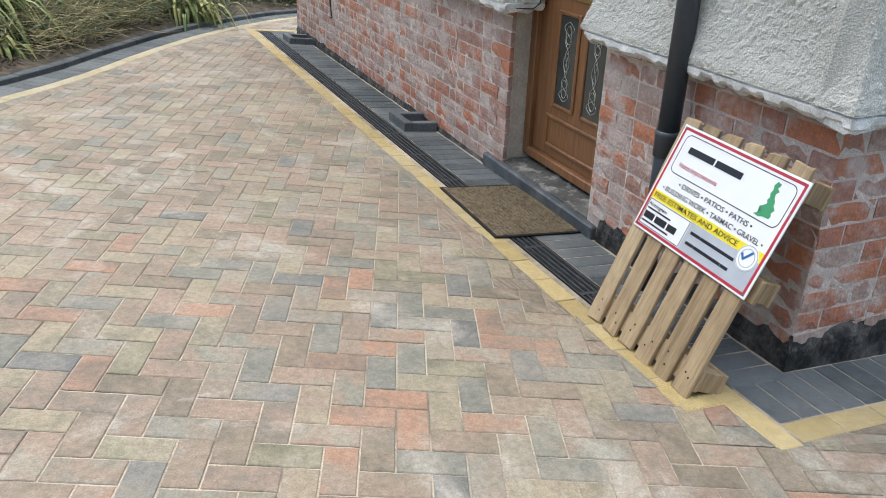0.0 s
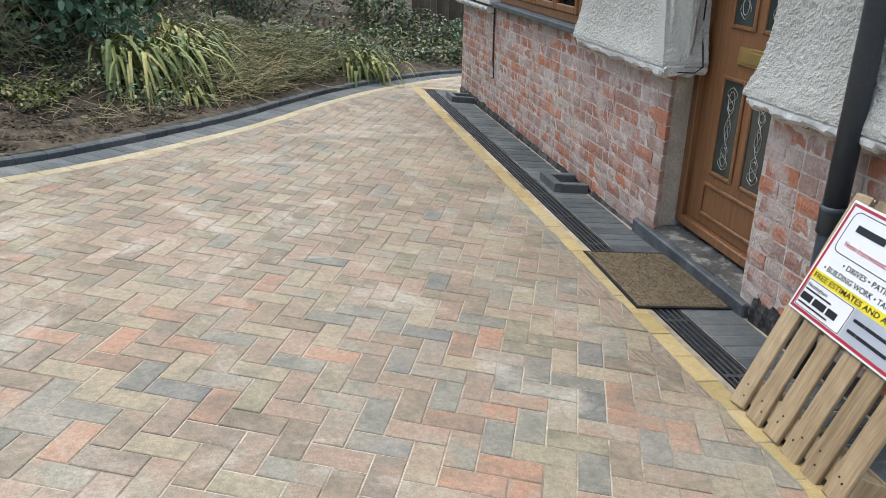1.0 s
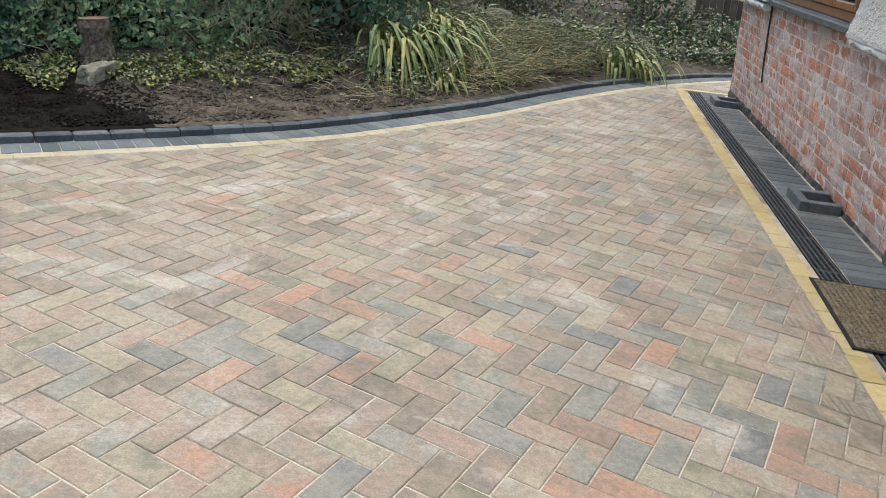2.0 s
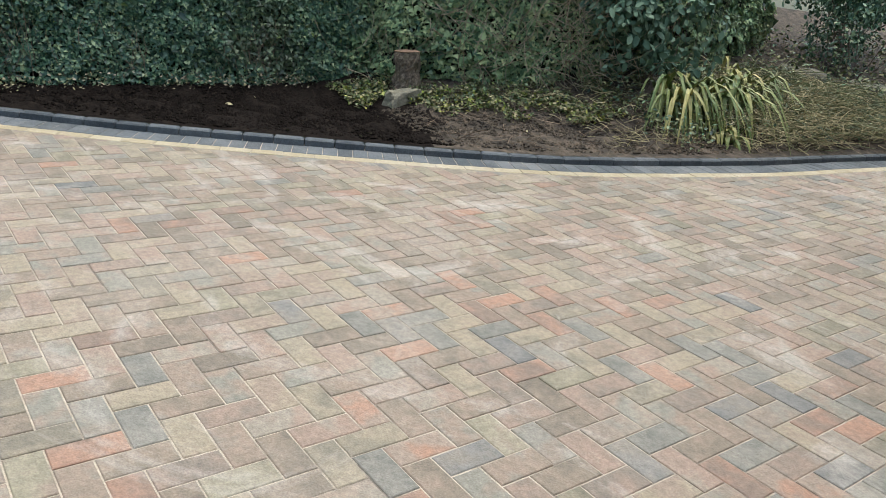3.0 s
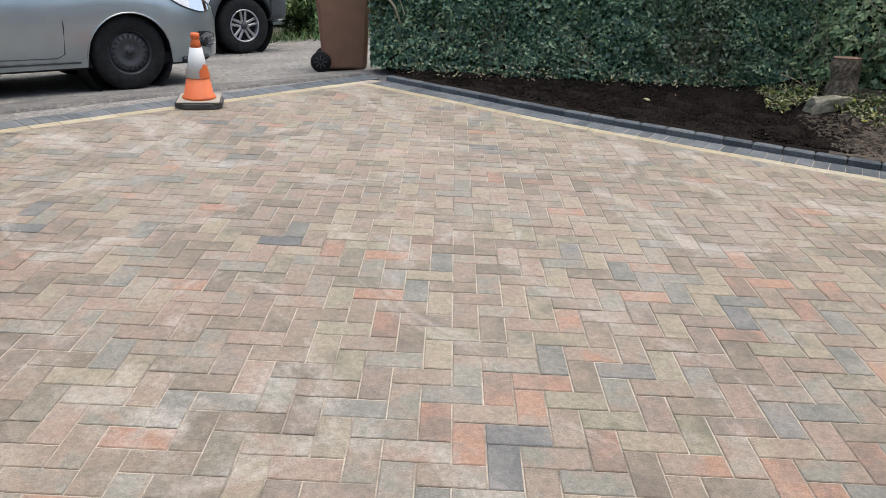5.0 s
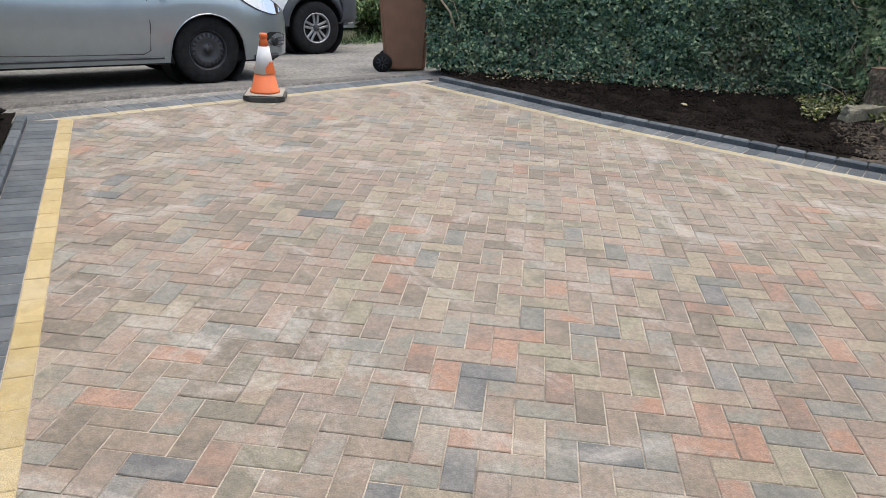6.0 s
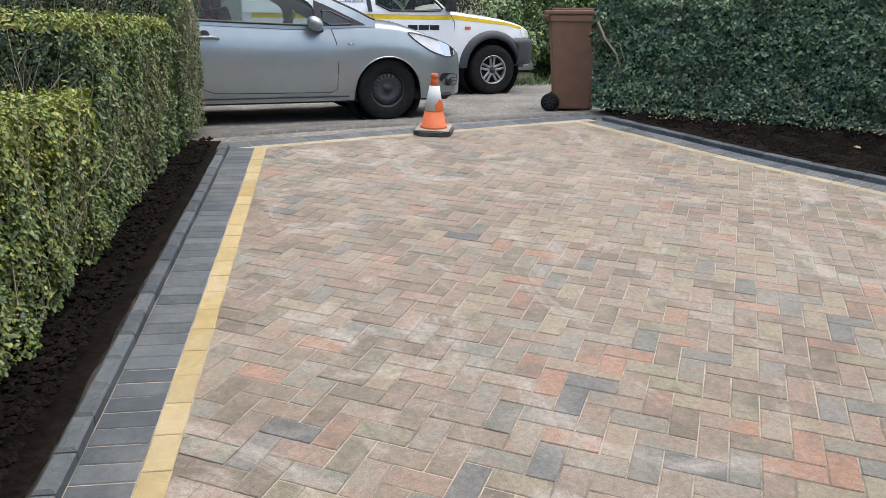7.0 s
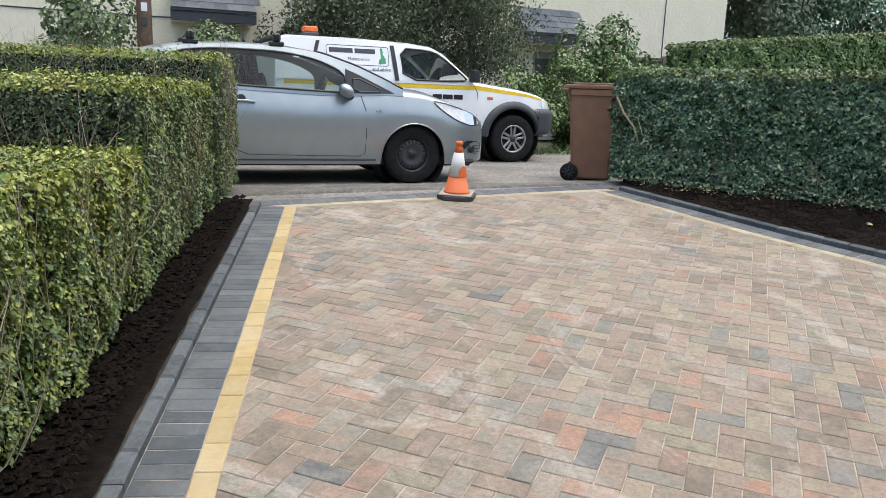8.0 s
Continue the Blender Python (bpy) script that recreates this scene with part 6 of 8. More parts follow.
    grid_mesh(bm, [[(x, MID - (0.845 - lean(z)) * (1 - 2 * k / 12), z + 0.04 * (1 - (1 - 2 * k / 12) ** 4)) for k in range(13)] for x, z in roof_line], flip=True)
    part("roof", bm, WHITE_PAINT, van, "white roof", smooth=True)
    bm = bmesh.new()
    grid_mesh(bm, [[(x + 0.05 * (1 - (1 - 2 * k / 12) ** 2), MID - (0.82 - lean(z)) * (1 - 2 * k / 12), z + 0.04 * (1 - (1 - 2 * k / 12) ** 4)) for k in range(13)] for x, z in ((-1.14, 1.53), (-0.92, 1.35), (-0.68, 1.15))], flip=True)
    g = part("windscreen", bm, CAR_GLASS, van, "windscreen", smooth=True)
    g.visible_shadow = False
    part("rear_wall", boxes(((-3.52, 0.04, 0.45), (-3.49, 1.68, 1.59)), bevel=0.01), WHITE_PAINT, van)
    part("cab_wall", boxes(((-1.98, 0.22, 0.5), (-1.95, 1.50, 1.57))), INTERIOR, van)
    skin = lambda x, z, out=0.003: Vector((x, MID - half(x) * section((z - 0.2) / max(belt(x) - 0.2, 0.1)) - out, z))
    rows = []
    for i in range(50):
        x = -3.4 + 3.95 * i / 49
        zt = 1.105 if x < -0.6 else 1.105 - (x + 0.6) * 0.115
        th = 0.065 if x < -0.6 else 0.065 - 0.03 * (x + 0.6)
        rows.append([skin(x, min(zt, belt(x) - 0.006)), skin(x, min(zt, belt(x) - 0.006) - th)])
    bm = bmesh.new()
    grid_mesh(bm, rows)
    part("yellow_stripe", bm, plain("amber_yellow_stripe", (0.78, 0.53, 0.02), 0.4), van, "yellow side stripe")
    part("door_seam", tube([skin(x, z, 0.0) for x, z in ((-1.80, 1.10), (-1.80, 0.7), (-1.72, 0.46), (-0.72, 0.44), (-0.62, 0.60), (-0.60, 1.0), (-0.66, 1.11))], 0.006, 6), GREY_PLASTIC, van)
    part("side_indicator", boxes(((-0.045, -0.006, -0.02), (0.045, 0.006, 0.02)), bevel=0.004), ORANGE, van, "orange side indicator", Matrix.Translation(skin(-0.40, 0.93, 0.004)))
    # arch flares, bumper, lamps
    for xc in (0.0, -2.35):
        rows = []
        for k in range(25):
            a = math.pi * k / 24
            rows.append([skin(xc + r * math.cos(a), max(0.38 + r * math.sin(a) * 0.97, 0.38), o) for r, o in ((0.535, 0.0), (0.52, 0.035), (0.46, 0.05), (0.425, 0.045), (0.42, -0.02))])
        bm = bmesh.new()
        grid_mesh(bm, rows)
        part("arch_flare", bm, GREY_PLASTIC, van, "dark grey wheel arch flare", smooth=True)
        part("wheel_well", lathe([(0.45, 0.0), (0.45, 0.32), (0.0, 0.32)], 32, "Y", False), INTERIOR, van, "", pose(xc, 0.07, 0.36))
        wheel(van, xc, 0.0, 0.35, 0.235, 0.20, ALLOY, "alloy", "chunky black tyre on a five-spoke alloy rim")
        wheel(van, xc, 1.48, 0.35, 0.235, 0.20, ALLOY, "alloy", "chunky black tyre on a five-spoke alloy rim")
    bm = bmesh.new()
    rows = []
    outline = [(0.40, -0.005), (0.55, 0.01), (0.68, 0.10), (0.755, 0.28), (0.77, MID), (0.755, 2 * MID - 0.28)]
    for x, y in outline:
        rows.append([(x - 0.07, y + 0.05, 0.80), (x - 0.01, y, 0.77), (x, y, 0.72), (x, y, 0.50), (x - 0.03, y + 0.01, 0.43), (x - 0.12, y + 0.06, 0.40)])
    grid_mesh(bm, rows)
    part("bumper", bm, GREY_PLASTIC, van, "dark grey plastic bumper", smooth=True)
    lamp = soften([(0.50, 0.80), (0.46, 0.90), (0.54, 0.935), (0.66, 0.87), (0.68, 0.80)], 1)
    part("headlight_bowl", pane_from(lamp, lambda x, z: skin(x, min(z, belt(x) - 0.01), 0.004)), LAMP_BOWL, van)
    part("headlight", pane_from(lamp, lambda x, z: skin(x, min(z, belt(x) - 0.01), 0.012)), LAMP_GLASS, van, "clear headlight")
    bm = bmesh.new()
    box(bm, (-0.05, -0.09, -0.085), (0.05, 0.09, 0.085), 0.03, segments=2)
    mirror = part("wing_mirror", bm, BLACK_PLASTIC, van, "black wing mirror", pose(-0.70, -0.06, 1.23))
    part("mirror_arm", tube([(0.0, 0.05, -0.05), (0.03, 0.16, -0.07)], 0.02, 6), BLACK_PLASTIC, mirror)
    part("underbody", boxes(((-3.4, 0.2, 0.28), (0.5, 1.5, 0.48))), INTERIOR, van)
    part("seat", boxes(((-1.75, 0.25, 0.7), (-1.55, 1.5, 1.35)), bevel=0.05), INTERIOR, van)
    part("dashboard", boxes(((-1.0, 0.1, 0.85), (-0.65, 1.6, 1.10)), bevel=0.04), INTERIOR, van)
    bm = lathe([(0.18, -0.012), (0.195, 0.0), (0.18, 0.012), (0.18, -0.012)], 24, "X")
    part("steering_wheel", bm, BLACK_PLASTIC, van, "", pose(-1.12, 0.45, 1.18, 0, 25, 0))
    beacon = part("beacon", boxes(((-3.02, 0.60, 1.75), (-2.82, 0.80, 1.835)), bevel=0.02), ORANGE, van, "orange roof beacon")
    part("beacon_foot", boxes(((-3.03, 0.59, 1.68), (-2.81, 0.81, 1.75)), bevel=0.01), GREY_PLASTIC, beacon)
    # side print: x to the right along the flank
    m = Matrix(((1, 0, 0, -2.82), (0, 0.25, -0.963, 0.0), (0, 0.98, 0.27, 1.265), (0, 0, 0, 1)))
    m.translation.y = flank(1, 0.008)(0, 1.275).y
    part("print_panel", boxes(((-0.02, -0.005, -0.003), (0.92, 0.335, -0.001))), SIGN_WHITE, van, "white printed panel", m)
    part("print_frame", ring_plate(0.0, 0.05, 0.88, 0.32, 0.04, 0.008, 0.0, 0.001), GREY_PLASTIC, van, "thin rounded frame", m)
    bars(0.04, 0.215, (0.33, 0.29), 0.065, GREY_PLASTIC, van, m, "title_bar", gap=0.4)
    lettering("Maintanence", 0.30, 0.115, 0.30, 0.048, GREY_PLASTIC, van, m)
    lettering("and advice", 0.64, -0.01, 0.26, 0.04, SIGN_BLACK, van, m)
    part("map_mark", map_shape(0.70, 0.075, 0.225, 0.0), SIGN_GREEN, van, "green island shape", m)
    q = Matrix(((1, 0, 0, -1.30), (0, 0, -1, skin(-1.2, 0.92, 0.006).y), (0, 1, 0, 0.90), (0, 0, 0, 1)))
    bars(0.0, 0.0, (0.14, 0.15, 0.14), 0.065, SIGN_BLACK, van, q, "print_bar")


build_van()

# ---- planting on the bank ----
DULL_WEED = material("dull_weed_leaf", [(0.055, 0.075, 0.03), (0.105, 0.125, 0.05), (0.19, 0.19, 0.085)], 0.65, 5.0, 0.0, island=0.8, spread=(0.2, 0.85))

def bank_z(x, y):
    """Height of the bed's surface at a plan place, from the nearest point of the kerb line."""
    p = Vector((x, y))
    off = min((p - q).length for q in curve_line)
    return drive_z(x, y) + bank_rise(y, max(off - 0.385, 0))


def strap_clump(x, y, n, length, seed, spread=0.35, lean=(0.75, -0.55), label="arching strap-leaved clump, green fading to yellow", elong=(0.25, 0.25)):
    """A clump of long folded leaves that arch over."""
    rng = np.random.default_rng(seed)
    plant = thing("strap_leaf_plant", Matrix.Identity(4), label, "plant", group="strap-leaved plants on the bank")
    verts, faces = [], []
    for _ in range(n):
        bx, by = x + rng.normal(0, elong[0]), y + rng.normal(0, elong[1])
        z = bank_z(bx, by)
        a = rng.uniform(0, 2 * math.pi)
        d = Vector((0.6 * math.cos(a) + lean[0], 0.6 * math.sin(a) + lean[1], 0))
        d.normalize()
        side = Vector((-d.y, d.x, 0))
        L = length * rng.uniform(0.55, 1.15)
        w = rng.uniform(0.014, 0.027)
        reach = spread * rng.uniform(0.6, 1.5)
        rise = L * rng.uniform(0.28, 0.52)
        base = len(verts)
        k = 7
        for i in range(k + 1):
            q = i / k
            p = Vector((bx, by, z)) + d * (reach * L * 1.6 * q) + Vector((0, 0, rise * math.sin(q * math.pi * 0.62) * 1.05 - (0.20 + rise * 1.25) * max(0, q - 0.3) ** 1.7 * 1.7))
            ww = w * (1 - q ** 2) + 0.001
            verts += [p - side * ww, p - Vector((0, 0, ww * 0.6)), p + side * ww]
        for i in range(k):
            o = base + 3 * i
            faces += [(o, o + 1, o + 4, o + 3), (o + 1, o + 2, o + 5, o + 4)]
    tagged(link_mesh("foliage", raw_mesh("foliage", verts, faces, [STRAP]), plant), kind="stuff")
    return plant


strap_clump(-2.92, 4.88, 75, 0.86, 1, elong=(0.10, 0.10))
strap_clump(-2.78, 5.35, 75, 0.84, 2, elong=(0.10, 0.12))
strap_clump(-2.98, 5.80, 80, 0.88, 3, elong=(0.12, 0.12), label="arching yellowing strap-leaved clump on the bank")
strap_clump(-1.78, 7.95, 110, 0.60, 4, elong=(0.18, 0.22), label="arching fresh green strap-leaved clump by the kerb")
strap_clump(-2.42, 4.95, 24, 0.34, 5, elong=(0.06, 0.08), label="small yellowing strap-leaved tuft by the kerb")


def dead_litter(name, boxes_xy, n, length, mat, label, seed, height=0.12, width=(0.002, 0.005)):
    """Loose dry stalks lying over the bank."""
    rng = np.random.default_rng(seed)
    a, b, w = [], [], []
    for _ in range(n):
        x0, y0, x1, y1 = boxes_xy[rng.integers(len(boxes_xy))]
        x, y = rng.uniform(x0, x1), rng.uniform(y0, y1)
        p = Vector((x, y))
        off = min((p - q).length for q in curve_line)
        if off < 0.46:
            continue
        z = bank_z(x, y) + rng.uniform(0.0, height)
        t = rng.uniform(0, 6.28)
        L = length * rng.uniform(0.4, 1.3)
        a.append((x, y, z)), b.append((x + L * math.cos(t), y + L * math.sin(t), z + rng.uniform(-0.06, 0.10))), w.append(rng.uniform(*width))
    ob = link_mesh(name, stalk_mesh(name, a, b, w, [mat], rng=rng))
    return tagged(ob, label, "plant litter", kind="stuff")


dead_litter("dry_stalks", [(-3.1, 4.9, -2.0, 6.2), (-3.4, 5.4, -1.8, 7.6), (-3.0, 5.6, -1.9, 7.4)], 2300, 0.34, STRAW, "dry straw-coloured stalks lying over the bank", 31, 0.22)
dead_litter("grass_blades", [(-3.4, 5.4, -1.8, 7.8), (-2.6, 6.4, -1.5, 8.6)], 2600, 0.30, DULL_WEED, "dull green grass blades lying over the bank", 34, 0.24, (0.003, 0.007))
dead_litter("dry_stalks", [(-3.6, 3.6, -2.3, 4.6)], 220, 0.20, STRAW, "dry straw-coloured stalks on the earth", 32, 0.10)
dead_litter("roots", [(-3.5, 2.4, -2.0, 4.6), (-2.9, 4.0, -1.8, 7.0)], 260, 0.22, TWIG, "brown roots and twigs lying on the earth", 33, 0.03)


def scatter_leaves(name, areas, n, size, mats, label, seed, height=0.06, shape="oval", category="ground cover"):
    rng = np.random.default_rng(seed)
    P, N, S, I = [], [], [], []
    for _ in range(n):
        x0, y0, x1, y1 = areas[rng.integers(len(areas))]
        x, y = rng.uniform(x0, x1), rng.uniform(y0, y1)
        if min((Vector((x, y)) - q).length for q in curve_line[::3]) < 0.45:
            continue
        if noise.noise(Vector((x * 3, y * 3, seed))) < -0.15:
            continue
        P.append((x, y, bank_z(x, y) + 0.01 + rng.uniform(0, height))), N.append((0, 0, 1)), S.append(size * rng.uniform(0.5, 1.2)), I.append(rng.integers(len(mats)))
    me = leaf_mesh(name, P, N, S, mats, rng, shape, index=I)
    return tagged(link_mesh(name, me), label, category, kind="stuff")


scatter_leaves("ground_ivy", [(-4.7, 2.3, -4.1, 2.9), (-4.25, 2.8, -3.75, 3.5), (-3.9, 3.3, -3.4, 4.1), (-3.55, 3.9, -3.1, 4.5)], 5200, 0.032, [PRIVET, DULL_WEED, DULL_WEED, STRAW, IVY], "pale green ground cover with fallen leaves", 41)
scatter_leaves("ground_ivy", [(-4.55, 2.2, -3.95, 2.75), (-4.05, 2.75, -3.55, 3.35), (-3.7, 3.2, -3.2, 3.9), (-3.3, 3.7, -2.95, 4.3)], 3600, 0.040, [PRIVET_TOP, DULL_WEED, DULL_WEED, PRIVET, STRAW], "yellow-green ground cover below the thicket", 46)
scatter_leaves("fallen_leaves", [(-4.6, 0.5, -2.2, 4.2), (-3.2, 3.8, -2.0, 6.8)], 46, 0.06, [STRAW], "pale fallen leaves on the soil", 42, 0.005, category="fallen leaves")

scatter_leaves("fallen_leaves", [(-5.02, -1.0, -4.78, 2.3)], 900, 0.030, [STRAW, DULL_WEED, PALE_TWIG], "dry leaves and clippings along the foot of the ivy hedge", 47, 0.10, category="fallen leaves")
scatter_leaves("weeds", [(-3.6, 5.8, -2.0, 9.0), (-3.8, 5.0, -2.6, 7.5), (-2.4, 7.8, -1.2, 9.8), (-3.4, 4.2, -2.2, 6.0)], 9000, 0.045, [DULL_WEED, DULL_WEED, IVY], "low weeds and grass over the bank", 43, 0.22, category="weeds")
scatter_leaves("weeds", [(-4.6, 3.2, -3.2, 5.2)], 900, 0.04, [DULL_WEED], "sparse low weeds on the earth", 44, 0.06, category="weeds")
scatter_leaves("weeds", [(-4.2, 7.4, -1.6, 10.8), (-2.0, 9.4, -0.2, 11.2)], 9000, 0.06, [DULL_WEED, IVY, DULL_WEED], "rough weeds behind the rocks", 45, 0.30, category="weeds")
# clods of earth on the beds
def clods(name, areas, n, size, mat, label, seed):
    rng = np.random.default_rng(seed)
    verts, faces = [], []
    for _ in range(n):
        x0, y0, x1, y1 = areas[rng.integers(len(areas))]
        x, y = rng.uniform(x0, x1), rng.uniform(y0, y1)
        p = Vector((x, y))
        off = min((p - q).length for q in curve_line[::2])
        d = LEFT_END - LEFT_CORNER
        left = d.cross(p - LEFT_CORNER) / d.length
        if d.normalized().dot(p - LEFT_CORNER) < 0.14 and left < 0:
            continue
        if left < -2.0:
            continue
        if left > -0.40 and (off < 0.46 or inside_drive(p) or y < -1.2 or x > -2.0 and y < 2.0):
            continue
        z = bank_z(x, y) if left > -0.5 else drive_z(x, y) + 0.055
        r = size * rng.uniform(0.3, 1.0)
        base = len(verts)
        for i in range(6):
            v = Vector(((1, 0, 0), (-1, 0, 0), (0, 1, 0), (0, -1, 0), (0, 0, 1), (0, 0, -1))[i]) * r * rng.uniform(0.6, 1.2)
            verts.append((x + v.x, y + v.y, z + v.z * 0.7 + r * 0.2))
        for a, b, c in ((0, 2, 4), (2, 1, 4), (1, 3, 4), (3, 0, 4), (2, 0, 5), (1, 2, 5), (3, 1, 5), (0, 3, 5)):
            faces.append((base + a, base + b, base + c))
    return tagged(link_mesh(name, raw_mesh(name, verts, faces, [mat])), label, "soil", kind="stuff")


def inside_drive(p):
    c = False
    for a, b in zip(OUTLINE, OUTLINE[1:] + OUTLINE[:1]):
        if (a.y > p.y) != (b.y > p.y) and p.x < (b.x - a.x) * (p.y - a.y) / (b.y - a.y) + a.x:
            c = not c
    return c


clods("soil_crumbs", [(-5.2, -1.0, -3.5, 2.3), (-4.6, 0.5, -2.8, 2.4)], 11000, 0.021, SOIL, "dark soil crumbs on the bed", 51)
clods("soil_crumbs", [(-2.6, -4.4, 2.6, -1.2)], 24000, 0.026, SOIL, "dark soil crumbs below the clipped hedge", 52)
clods("earth_clods", [(-3.9, 2.3, -2.1, 4.4), (-3.0, 4.0, -1.8, 8.0)], 9000, 0.022, EARTH, "dry earth clods on the bank", 53)


def build_rock(x, y, sx, sy, sz, seed, turn=0.0, label="rough grey-brown garden rock on the bank", lift=0.0, mat=None):
    bm = bmesh.new()
    bmesh.ops.create_icosphere(bm, subdivisions=3, radius=1.0)
    for v in bm.verts:
        n = v.co.normalized()
        k = 1 + 0.30 * noise.noise(n * 1.3 + Vector((seed, 0, 0))) + 0.12 * noise.noise(n * 3.5 + Vector((0, seed, 0)))
        c = Vector([max(-0.72, min(0.72, q)) for q in n]) * 1.25 * k
        v.co = Vector((c.x * sx, c.y * sy, c.z * sz))
    z = bank_z(x, y)
    ob = part("rock", bm, mat or ROCK, None, "", pose(x, y, z + sz * 0.45 + lift, 0, 8, turn))
    return tagged(ob, label, "rock", group="rocks on the bank")


PALE_STONE = material("pale_mossy_stone", [(0.16, 0.15, 0.105), (0.27, 0.25, 0.185)], 0.9, 14.0, 0.9, 60.0, second=(0.13, 0.14, 0.06), second_scale=6.0, second_amount=0.6, mottle=0.25)
build_rock(-4.02, 2.68, 0.06, 0.20, 0.095, 3, 14, "pale flat stone slab at the hedge foot", -0.02, PALE_STONE)
for i, (x, y, q) in enumerate(((-3.3, 7.6, 0.28), (-2.85, 8.2, 0.26), (-2.45, 8.8, 0.24), (-2.1, 7.6, 0.24), (-2.0, 9.3, 0.22), (-1.6, 9.5, 0.18), (-1.25, 9.9, 0.20), (-0.9, 10.3, 0.22))):
    build_rock(x, y, q, q * 0.85, q * 0.7, 11 + i, 37 * i, lift=-0.05)


def build_stump():
    x, y = -4.30, 2.90
    stump = thing("tree_stump", pose(x, y, bank_z(x, y) - 0.03), "short sawn brown tree stump at the hedge foot", "tree stump")
    prof = [(0.15, 0.0), (0.125, 0.05)] + [(0.112 + 0.008 * math.sin(k), 0.05 + 0.031 * k) for k in range(1, 11)]
    bm = lathe(prof, 40)
    for v in bm.verts:
        k = 1 + 0.16 * noise.noise(Vector((v.co.x * 14, v.co.y * 14, v.co.z * 6))) + 0.13 * noise.noise(Vector((v.co.x * 38, v.co.y * 38, v.co.z * 24)))
        v.co.x *= k
        v.co.y *= k
    part("bark", bm, material("reddish_stump_bark", [(0.045, 0.034, 0.024), (0.12, 0.092, 0.066), (0.21, 0.175, 0.13)], 0.95, 30.0, 1.0, 60.0, second=(0.085, 0.085, 0.04), second_scale=9.0, second_amount=0.7, mottle=0.4), stump, "rough brown bark")
    bm = lathe([(0.0, 0.366), (0.07, 0.368), (0.114, 0.362), (0.112, 0.355)], 20)
    part("sawn_top", bm, plain("sawn_wood_top", (0.22, 0.14, 0.09), 0.9), stump, "sawn reddish top")


build_stump()


def bush(name, x, y, z0, sx, sy, sz, n, size, mats, label, seed, category="shrub", shape="oval", stems=14, hollow=0.55):
    """A loose bush: stems from the ground and leaves in an uneven crown with gaps."""
    rng = np.random.default_rng(seed)
    b = thing(name, Matrix.Identity(4), label, category)
    P, N, S, I = [], [], [], []
    lumps = [(rng.normal(0, 0.42), rng.normal(0, 0.42), rng.uniform(-0.5, 0.75), rng.uniform(0.35, 0.65)) for _ in range(9)]
    tries = 0
    while len(P) < n and tries < n * 12:
        tries += 1
        lx, ly, lz, lr = lumps[rng.integers(len(lumps))]
        v = rng.normal(0, 1, 3)
        v /= np.linalg.norm(v)
        r = lr * rng.uniform(hollow, 1.05) ** 0.5
        q = np.array((lx, ly, lz)) + v * r
        if q[2] < -1 or noise.noise(Vector(q * 2.6) + Vector((seed, 0, 0))) < -0.12:
            continue
        P.append((x + q[0] * sx, y + q[1] * sy, z0 + (q[2] + 1) * sz))
        N.append(v + np.array((0, 0, 0.4))), S.append(size * rng.uniform(0.6, 1.25)), I.append(rng.integers(len(mats)))
    me = leaf_mesh("foliage", P, N, S, mats, rng, shape, index=I)
    tagged(link_mesh("foliage", me, b), kind="stuff")
    a, e, w = [], [], []
    for _ in range(stems):
        ang = rng.uniform(0, 6.28)
        a.append((x + 0.12 * sx * math.cos(ang), y + 0.12 * sy * math.sin(ang), z0 - 0.05))
        lx, ly, lz, lr = lumps[rng.integers(len(lumps))]
        e.append((x + lx * sx, y + ly * sy, z0 + (lz + 1.2) * sz)), w.append(0.012 * max(sx, 0.6) * rng.uniform(0.5, 1.2))
    tagged(link_mesh("branchwork", stalk_mesh("branchwork", a, e, w, [BARK], rng=rng, steps=5), b), kind="stuff")
    return b


# thicket behind the bank, with bare stems, and the broad-leaved shrub in front of it
hedge_block("ivy_thicket", [(-6.4, 2.7), (-5.0, 2.7), (-4.38, 3.12), (-3.78, 3.87), (-3.48, 4.52), (-3.60, 5.4), (-3.74, 6.25), (-4.0, 7.3), (-4.4, 8.6), (-6.4, 8.6)], lambda p: bank_z(p.x, p.y), lambda p: 2.4 + 0.2 * noise.noise(Vector((p.x * 2, p.y * 2, 1))), IVY_PALE, IVY, 0.052, 3700, "wild thicket of ivy and brambles with bare stems", 15, shape="ivy", twigs=14, rough=0.10, category="thicket", young=0.30, top_share=0.1)
bush("shrub", -3.40, 4.95, bank_z(-3.40, 4.95) - 0.03, 0.60, 0.66, 0.85, 3000, 0.088, [SHRUB], "broad-leaved grey-green shrub on the bank", 61)
bush("shrub", -3.95, 6.6, bank_z(-3.9, 6.6), 0.8, 0.9, 1.0, 7000, 0.045, [IVY, SHRUB], "dense dark green conifer-like shrub", 62)
bush("shrub", -0.95, 10.6, bank_z(-1.0, 10.4), 0.55, 0.5, 0.35, 1500, 0.05, [IVY], "low dark green shrub by the rocks", 63)
bush("shrub", -4.0, 9.6, bank_z(-3.6, 9.3), 1.1, 1.0, 0.9, 4000, 0.07, [IVY, SHRUB], "dark green shrub at the back of the bank", 65)
bush("shrub", -2.4, 10.7, bank_z(-2.2, 10.3), 0.9, 0.8, 0.6, 3200, 0.06, [IVY, DULL_WEED], "dull green shrub in front of the fence", 66)
bush("shrub", -3.3, 8.6, bank_z(-3.3, 8.6), 0.8, 0.8, 0.7, 3000, 0.055, [IVY, SHRUB], "dark green shrub behind the rocks", 64)


